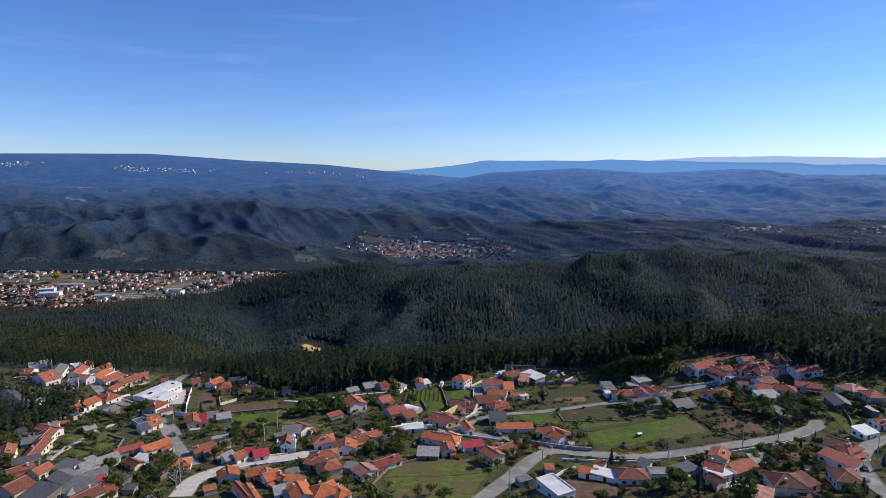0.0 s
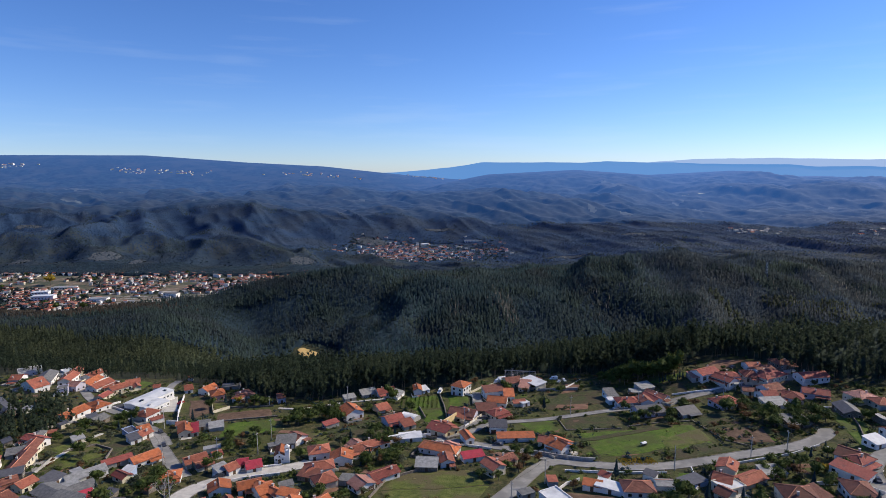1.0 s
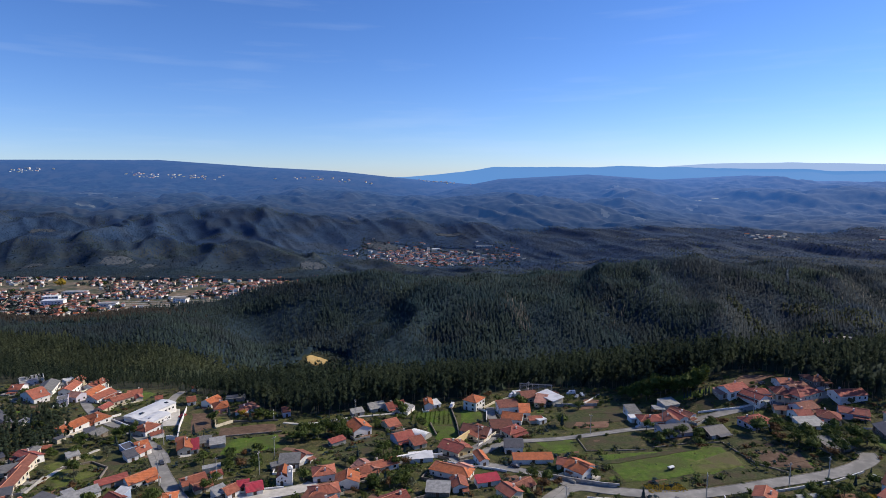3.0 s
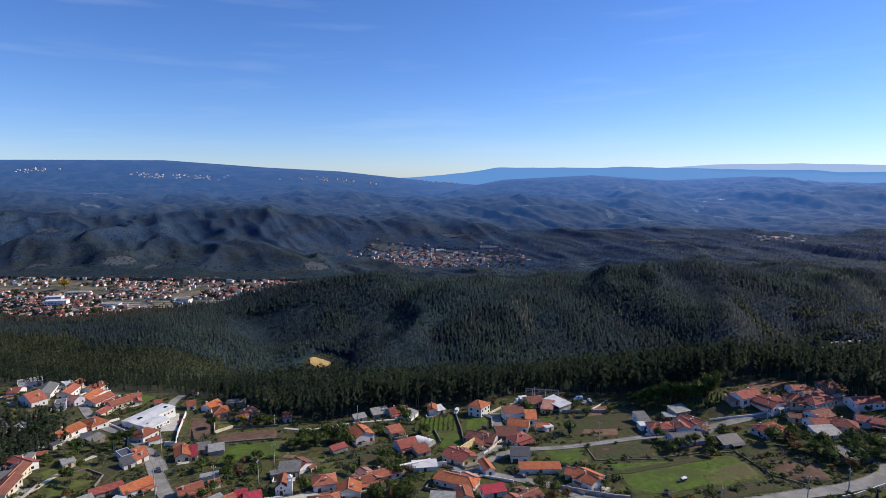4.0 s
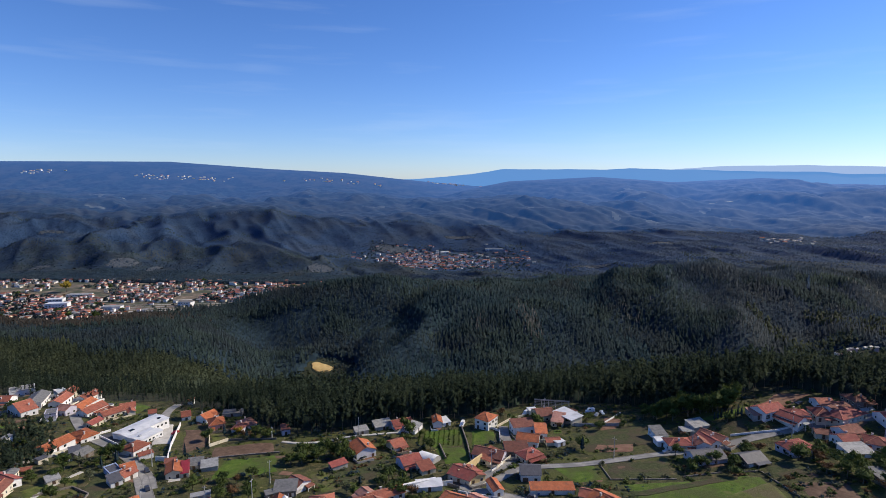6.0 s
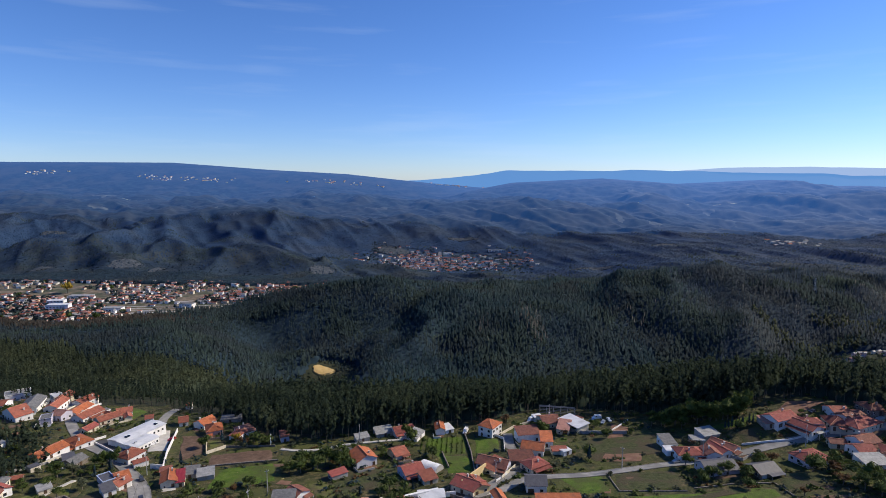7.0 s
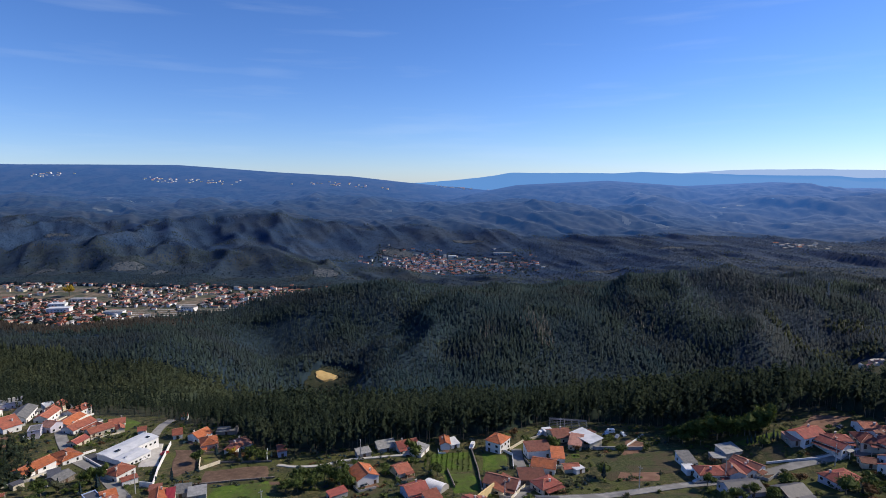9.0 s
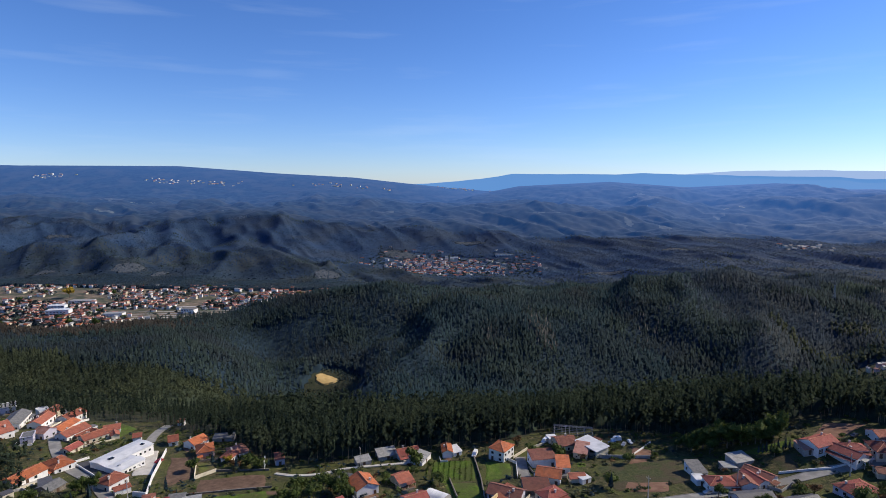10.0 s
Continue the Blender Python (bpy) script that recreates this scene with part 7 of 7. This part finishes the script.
# shrubs, hedges and weeds
spots = []
cand = np.stack([rng.uniform(-330, 330, 24000), rng.uniform(175, 392, 24000)], -1)
cand = cand[np.abs(cand[:, 0]) < 0.84 * cand[:, 1] + 10]
dens = fbm(cand[:, 0], cand[:, 1], 22, 3, 99) + 0.35 * smooth(95, 150, np.abs(cand[:, 0])) * smooth(300, 230, cand[:, 1])
cand = cand[(dens > rng.uniform(-0.9, 0.55, len(cand))) & (cand[:, 1] < edge_of_village(cand[:, 0]) + 6)]
cell = {}
for q in BLOCKED:
    cell.setdefault((int(q[0] // 8), int(q[1] // 8)), []).append(q)
for px, py in cand:
    i, j = int(px // 8), int(py // 8)
    near = [q for a in (-2, -1, 0, 1, 2) for b in (-2, -1, 0, 1, 2) for q in cell.get((i + a, j + b), ())]
    if any((q[0] - px) ** 2 + (q[1] - py) ** 2 < (q[2] - 0.3) ** 2 for q in near) or in_field(px, py):
        continue
    spots.append((px, py))
for a, b, n in (((127, 277), (131, 251), 22), ((94, 275), (126, 278), 22), ((64, 274), (92, 273), 14), ((42, 248), (62, 238), 18), ((1, 341), (4, 296), 20), ((-12, 316), (-7, 299), 10), ((-69, 262), (-20, 283), 26), ((78, 233), (128, 246), 24), ((134, 316), (160, 322), 22), ((-111, 271), (-84, 281), 18), ((186, 240), (207, 284), 20), ((-60, 290), (-30, 302), 18), ((55, 302), (92, 310), 20), ((-18, 192), (-20, 225), 14), ((-66, 278), (-30, 297), 46), ((-63, 272), (-26, 292), 46), ((-61, 267), (-22, 288), 40), ((121, 284), (140, 288), 20), ((128, 268), (150, 278), 26), ((132, 262), (158, 264), 26), ((134, 250), (150, 262), 22), ((140, 320), (164, 336), 30), ((-112, 296), (-88, 306), 20), ((-170, 256), (-150, 252), 30), ((-165, 240), (-156, 262), 26)):
    t = rng.random(n)
    spots += [(a[0] + (b[0] - a[0]) * s + rng.normal(0, 0.6), a[1] + (b[1] - a[1]) * s + rng.normal(0, 0.6)) for s in t]
spots = np.array(spots)
pick = rng.random(len(spots))
for name, label, mat, sel in (("green_shrubs", "dark green shrubs and hedges between the gardens", BROAD, pick < 0.45), ("olive_shrubs", "grey-green olive scrub in the gardens", OLIVE, (pick >= 0.45) & (pick < 0.74)), ("dry_scrub", "dry russet scrub and brambles", RUSSET, pick >= 0.9), ("dark_shrubs", "dark laurel bushes", DARK_EUCALYPT, (pick >= 0.74) & (pick < 0.9))):
    s = spots[sel]
    kinds = []
    for k in range(5):
        v, f = leaf_ball(34, 0.19, 0.8, 3)
        kinds.append((v * np.array([0.85, 0.85, 0.6]) + np.array([0, 0, 0.42]), f))
    plant(name, label, s, 0.45 + 1.9 * rng.random(len(s)) ** 2.2, kinds, mat)["category"] = "shrubs"

# weeds and tufts in the fields and over the rough ground
cand = np.stack([rng.uniform(-300, 300, 21000), rng.uniform(178, 385, 21000)], -1)
cand = cand[(np.abs(cand[:, 0]) < 0.84 * cand[:, 1] + 6) & (cand[:, 1] < edge_of_village(cand[:, 0]))]
cand = cand[fbm(cand[:, 0], cand[:, 1], 14, 3, 71) > rng.uniform(-0.7, 0.6, len(cand))]
tufts = np.array([q for q in cand if not any((b[0] - q[0]) ** 2 + (b[1] - q[1]) ** 2 < b[2] ** 2 for i in (-1, 0, 1) for j in (-1, 0, 1) for b in cell.get((int(q[0] // 8) + i, int(q[1] // 8) + j), ()))])
pick = rng.random(len(tufts))
for name, label, mat, sel in (("green_tufts", "tufts of rough green grass and weeds", BROAD, pick < 0.4), ("dry_tufts", "pale dry grass tufts", DRY_GRASS, (pick >= 0.4) & (pick < 0.75)), ("dark_weeds", "dark low brambles", VALLEY_LEAVES, pick >= 0.75)):
    kinds = []
    for k in range(4):
        v, f = leaf_ball(11, 0.3, 0.7, 1)
        kinds.append((v * np.array([1.0, 1.0, 0.5]) + np.array([0, 0, 0.2]), f))
    plant(name, label, tufts[sel], 0.35 + 0.75 * rng.random(int(sel.sum())) ** 2, kinds, mat)["category"] = "weeds"

# the dark stand of pines beside the western houses
p = scatter(-290, -185, 240, 350, 3.9)
keep = np.array([free(a, b, 0.2) for a, b in p])
p = p[keep & (p[:, 0] < -178 - 0.50 * (p[:, 1] - 250) + 5 * np.sin(p[:, 1] / 9.0)) & (p[:, 1] > 262) & (p[:, 1] < 335)]
plant("pine_stand", "dense dark pine stand beside the western houses", p, rng.uniform(5, 12, len(p)), [plume_tree(8, 70, 0.024, 0.08, 0.12) for k in range(5)], EUCALYPT, 0.5)
# vine rows
vr = []
for k in range(9):
    for s in np.arange(0, 1, 0.03):
        q = (-22.5 + 2.6 * k + 0.05 * s, 338.0 - 22 * s)
        if rng.random() < 0.9:
            vr.append((q[0] + rng.normal(0, 0.15), q[1]))
vr = np.array(vr)
kinds = [(lambda vf: (vf[0] * np.array([0.5, 0.7, 0.7]) + np.array([0, 0, 0.75]), vf[1]))(leaf_ball(16, 0.3, 0.8, 2)) for k in range(4)]
plant("vine_rows", "rows of low green vines in a plot", vr, rng.uniform(0.5, 0.9, len(vr)), kinds, MEADOW)["category"] = "vines"
yw = np.stack([rng.uniform(77, 92, 260), rng.uniform(229.5, 236.5, 260)], -1)
plant("yellow_flowers", "strip of yellow flowering broom along the road", yw, rng.uniform(0.4, 0.8, 260), kinds, GOLD)["category"] = "flowers"

# ---- the towns in the valley ----
town_rng = random.Random(21)


def town_house(x, y, turn, w, d, h, tile, wall, label):
    th = tagged(new("house"), label, "house", "houses of the valley towns")
    th.matrix_world = pose(x, y, ground_z(x, y), 0, 0, turn)
    bm = bmesh.new()
    rise = d * 0.2
    v = [bm.verts.new(p) for sx in (-w / 2, w / 2) for p in ((sx, -d / 2, -3), (sx, d / 2, -3), (sx, d / 2, h), (sx, 0, h + rise), (sx, -d / 2, h))]
    bm.faces.new(v[:5]), bm.faces.new(v[5:][::-1])
    for a, b in ((0, 1), (1, 2), (4, 0)):
        bm.faces.new((v[a], v[a + 5], v[b + 5], v[b]))
    part("wall", bm, WALLS[wall], th)
    bm = bmesh.new()
    uv = bm.loops.layers.uv.new("tiles")
    o = 0.5
    e = h - 0.1
    slab(bm, uv, ((-w / 2 - o, -d / 2 - o, e), (w / 2 + o, -d / 2 - o, e), (w / 2 + o, 0, h + rise + 0.25), (-w / 2 - o, 0, h + rise + 0.25)), 0.25)
    slab(bm, uv, ((w / 2 + o, d / 2 + o, e), (-w / 2 - o, d / 2 + o, e), (-w / 2 - o, 0, h + rise + 0.25), (w / 2 + o, 0, h + rise + 0.25)), 0.25)
    part("roof", bm, TILES[tile], th)
    if h > 4.5 and y < 1300:
        for k in range(max(1, int(w / 4))):
            part("window", boxes((-w / 2 + 1.2 + 4 * k, -d / 2 - 0.05, 1.2, -w / 2 + 2.6 + 4 * k, -d / 2 + 0.05, 2.6)), GLASS, th)


def joined_houses(name, label, rows):
    """Far houses joined into one mesh: walls and roofs as two materials a pair."""
    wallm, roofm = [WALLS["cream"], WALLS["pink"], WALLS["white"]], [TILES["terracotta"], TILES["brown"], TILES["light"], TILES["pink"]]
    vs, fs, ms, n = [], [], [], 0
    for x, y, turn, w, d, h, tile, wall in rows:
        c, s, z = math.cos(radians(turn)), math.sin(radians(turn)), ground_z(x, y)
        rise, o = d * 0.2, 0.5
        loc = [(sx, sy, sz) for sx in (-w / 2, w / 2) for sy, sz in ((-d / 2, -3), (d / 2, -3), (d / 2, h), (0, h + rise), (-d / 2, h))]
        loc += [(sx, sy, sz) for sx in (-w / 2 - o, w / 2 + o) for sy, sz in ((-d / 2 - o, h - 0.05), (0, h + rise + 0.25), (d / 2 + o, h - 0.05))]
        vs += [(x + c * a - s * b, y + s * a + c * b, z + q) for a, b, q in loc]
        quads = [(0, 1, 2, 4), (2, 3, 4, 4), (5, 9, 7, 6), (7, 9, 8, 8), (0, 4, 9, 5), (1, 6, 7, 2), (10, 13, 14, 11), (11, 14, 15, 12), (10, 11, 12, 12), (13, 15, 14, 14)]
        fs += [tuple(n + k for k in q) for q in quads]
        ms += [wall] * 6 + [3 + tile] * 4
        n += len(loc)
    me = bpy.data.meshes.new(name)
    me.from_pydata(vs, [], [q if q[2] != q[3] else q[:3] for q in fs])
    for m in wallm + roofm:
        me.materials.append(m)
    me.polygons.foreach_set("material_index", np.array(ms, np.int32))
    return tagged(new(name, me), label, "houses", kind="stuff")


def town(n, spot, label, size=1.0, things=0, tiles=(0, 0, 0, 1, 2, 3), walls=(0, 0, 1, 2), name="town_houses"):
    placed, tries = [], 0
    while len(placed) < n and tries < 9000:
        tries += 1
        x, y = spot(town_rng)
        w, d = town_rng.uniform(8, 15) * size, town_rng.uniform(7, 10) * size
        if any((x - a) ** 2 + (y - b) ** 2 < (0.55 * (w + c)) ** 2 for a, b, c, *_ in placed):
            continue
        placed.append((x, y, w, d))
    placed.sort(key=lambda q: q[1])
    rows = []
    for k, (x, y, w, d) in enumerate(placed):
        turn, h = town_rng.choice((0, 90, 20, -20)) + town_rng.uniform(-14, 14), town_rng.choice((2.8, 3.2, 4.8, 5.4))
        if k < things:
            town_house(x, y, turn, w, d, h, town_rng.choice(("terracotta", "terracotta", "brown", "pink", "orange", "light")), town_rng.choice(("cream", "white", "pink", "grey", "cream")), label)
        else:
            rows.append((x, y, turn, w, d, h, town_rng.choice(tiles), town_rng.choice(walls)))
    if rows:
        joined_houses(name, label, rows)
    return placed


def west_spot(r):
    t = min(1.0, abs(r.gauss(0.1, 0.55)))
    y = 842 + 348 * t + r.uniform(-8, 8)
    x0, x1 = -0.80 * y - 20, -250 - 0.25 * (y - 900) + 60 * t
    x = x0 + (x1 - x0) * r.random() ** (1.6 if t < 0.35 else 0.9)
    if y < 1000 and x > -0.63 * y and r.random() < 0.93:
        return west_spot(r)
    if value_noise(np.array([x / 55.0]), np.array([y / 38.0]), 4)[0] < -0.38 or y < 826 + 205 * float(smooth(-560, -330, x)):
        return west_spot(r)
    return x, y


WEST = town(620, west_spot, "white valley-town house with a clay tile roof", 0.60, things=95, tiles=(0, 1, 0, 3, 2, 3), walls=(2, 0, 2, 2))
town(260, lambda r: (r.gauss(-130, 95) if r.random() < 0.75 else r.uniform(-280, 230), r.gauss(1850, 62)), "pale houses of the town at the foot of the hills", 0.9, tiles=(0, 1, 0, 3, 2), walls=(2, 0, 2))
town(9, lambda r: (r.uniform(475, 545), r.uniform(754, 776)), "low pale houses on the valley floor", 0.42, tiles=(2, 2, 3), walls=(0, 1))
town(26, lambda r: (r.gauss(1120, 40), r.uniform(1960, 2080)), "pale houses of a far hamlet", 1.2, tiles=(0, 2, 2))
town(20, lambda r: (r.gauss(1540, 50), r.uniform(1920, 2040)), "pale houses of a far hamlet", 1.3, tiles=(0, 2, 2))
for cx, cy, n, sx in ((-2060, 3940, 26, 90), (-1800, 3960, 16, 80), (-2960, 3925, 20, 70), (-860, 3960, 26, 170), (-70, 4290, 22, 120)):
    town(n, lambda r: (cx + r.gauss(0, sx), cy + r.uniform(-50, 50)), "tiny white houses high on the far ridge", 1.1, tiles=(2, 3), walls=(2, 2, 0))


def big_building(x, y, turn, w, d, h, label, tile="white"):
    th = tagged(new("warehouse"), label, "building")
    th.matrix_world = pose(x, y, ground_z(x, y), 0, 0, turn)
    part("wall", boxes((-w / 2, -d / 2, -3, w / 2, d / 2, h)), WALLS["white"], th)
    part("roof", boxes((-w / 2 - 0.3, -d / 2 - 0.3, h + 0.01, w / 2 + 0.3, d / 2 + 0.3, h + 0.5)), TILES[tile], th)
    for k in range(int(w / 5)):
        for s in range(int(h / 3)):
            part("window", boxes((-w / 2 + 1.5 + 5 * k, -d / 2 - 0.06, 1 + 3 * s, -w / 2 + 4 + 5 * k, -d / 2 + 0.06, 2.3 + 3 * s)), GLASS, th)


big_building(-672, 945, 12, 34, 14, 11, "large white three-storey block in the valley town")
big_building(-583, 950, 8, 30, 14, 5, "low white barn on the valley floor", "light")
big_building(-705, 985, 15, 26, 14, 9, "white apartment block among tiled houses")
big_building(-470, 975, -10, 24, 12, 7, "pale grey workshop at the town's edge", "grey")
big_building(-700, 1040, 5, 40, 16, 6, "long white hall with a pale roof", "light")
big_building(-60, 1960, 10, 26, 12, 8, "white block above the middle town", "white")
big_building(110, 1990, 0, 60, 12, 6, "long pale factory behind the middle town", "light")


def road_far(name, points, w):
    line = smooth_line(points, 12)
    tagged(new("road_" + name, strip_mesh("road", strip(line, (-w / 2, w / 2), (0.5, 0.5)), PAVING)), "pale road across the valley floor", "road", kind="structure")


road_far("valley", ((-760, 905), (-640, 912), (-560, 922), (-470, 942), (-400, 968), (-330, 1010)), 7)
road_far("valley_upper", ((-900, 1010), (-700, 1005), (-560, 1010), (-420, 1040), (-330, 1100)), 6)
for k in range(8):
    road_far("terrace_lane", ((-640 + 8 * k, 856 + 17 * k), (-560 + 10 * k, 864 + 17 * k), (-480 + 10 * k, 882 + 16 * k), (-415 + 6 * k, 908 + 15 * k)), 2.6)
set_tree(6, -757, 1085, 4.2)
for k in range(75):
    px, py = west_spot(town_rng)
    if all((px - a) ** 2 + (py - b) ** 2 > (0.6 * c + 3) ** 2 for a, b, c, q in WEST):
        set_tree(int(rng.choice([0, 1, 3, 4])), px, py, rng.uniform(1.0, 1.8))


def lattice_mast(x, y, tall):
    th = tagged(new("lattice_mast"), "slender steel transmission mast above the woods", "mast")
    th.matrix_world = pose(x, y, ground_z(x, y))
    for sx in (-1, 1):
        for sy in (-1, 1):
            bm = bmesh.new()
            tube(bm, (sx * 2.2, sy * 2.2, -1), (sx * 0.5, sy * 0.5, tall), 0.22, 0.12, 4)
            part("leg", bm, STEEL, th)
    for k in range(6):
        z = tall * k / 6 + 1
        q = 2.2 - 1.7 * z / tall
        bm = bmesh.new()
        for a, b in (((-q, -q), (q, -q)), ((q, -q), (q, q)), ((q, q), (-q, q)), ((-q, q), (-q, -q))):
            tube(bm, (*a, z), (*b, z + tall / 6 * 0.9), 0.1, 0.1, 4)
        part("brace", bm, STEEL, th)


lattice_mast(560, 967, 32)

# trees among the houses of the two towns
green = []
for k in range(2300):
    px, py = west_spot(town_rng) if k < 1500 else (town_rng.uniform(-340, 210), town_rng.uniform(1690, 2020))
    green.append((px, py))
green = np.array(green)
kinds = [(lambda vf: (vf[0] * np.array([0.6, 0.6, 0.5]) + np.array([0, 0, 0.5]), vf[1]))(leaf_ball(16, 0.2, 0.8, 2)) for k in range(4)]
plant("town_trees", "dark garden trees between the town houses", green, rng.uniform(5, 10, len(green)), kinds, VALLEY_LEAVES, 0.4)
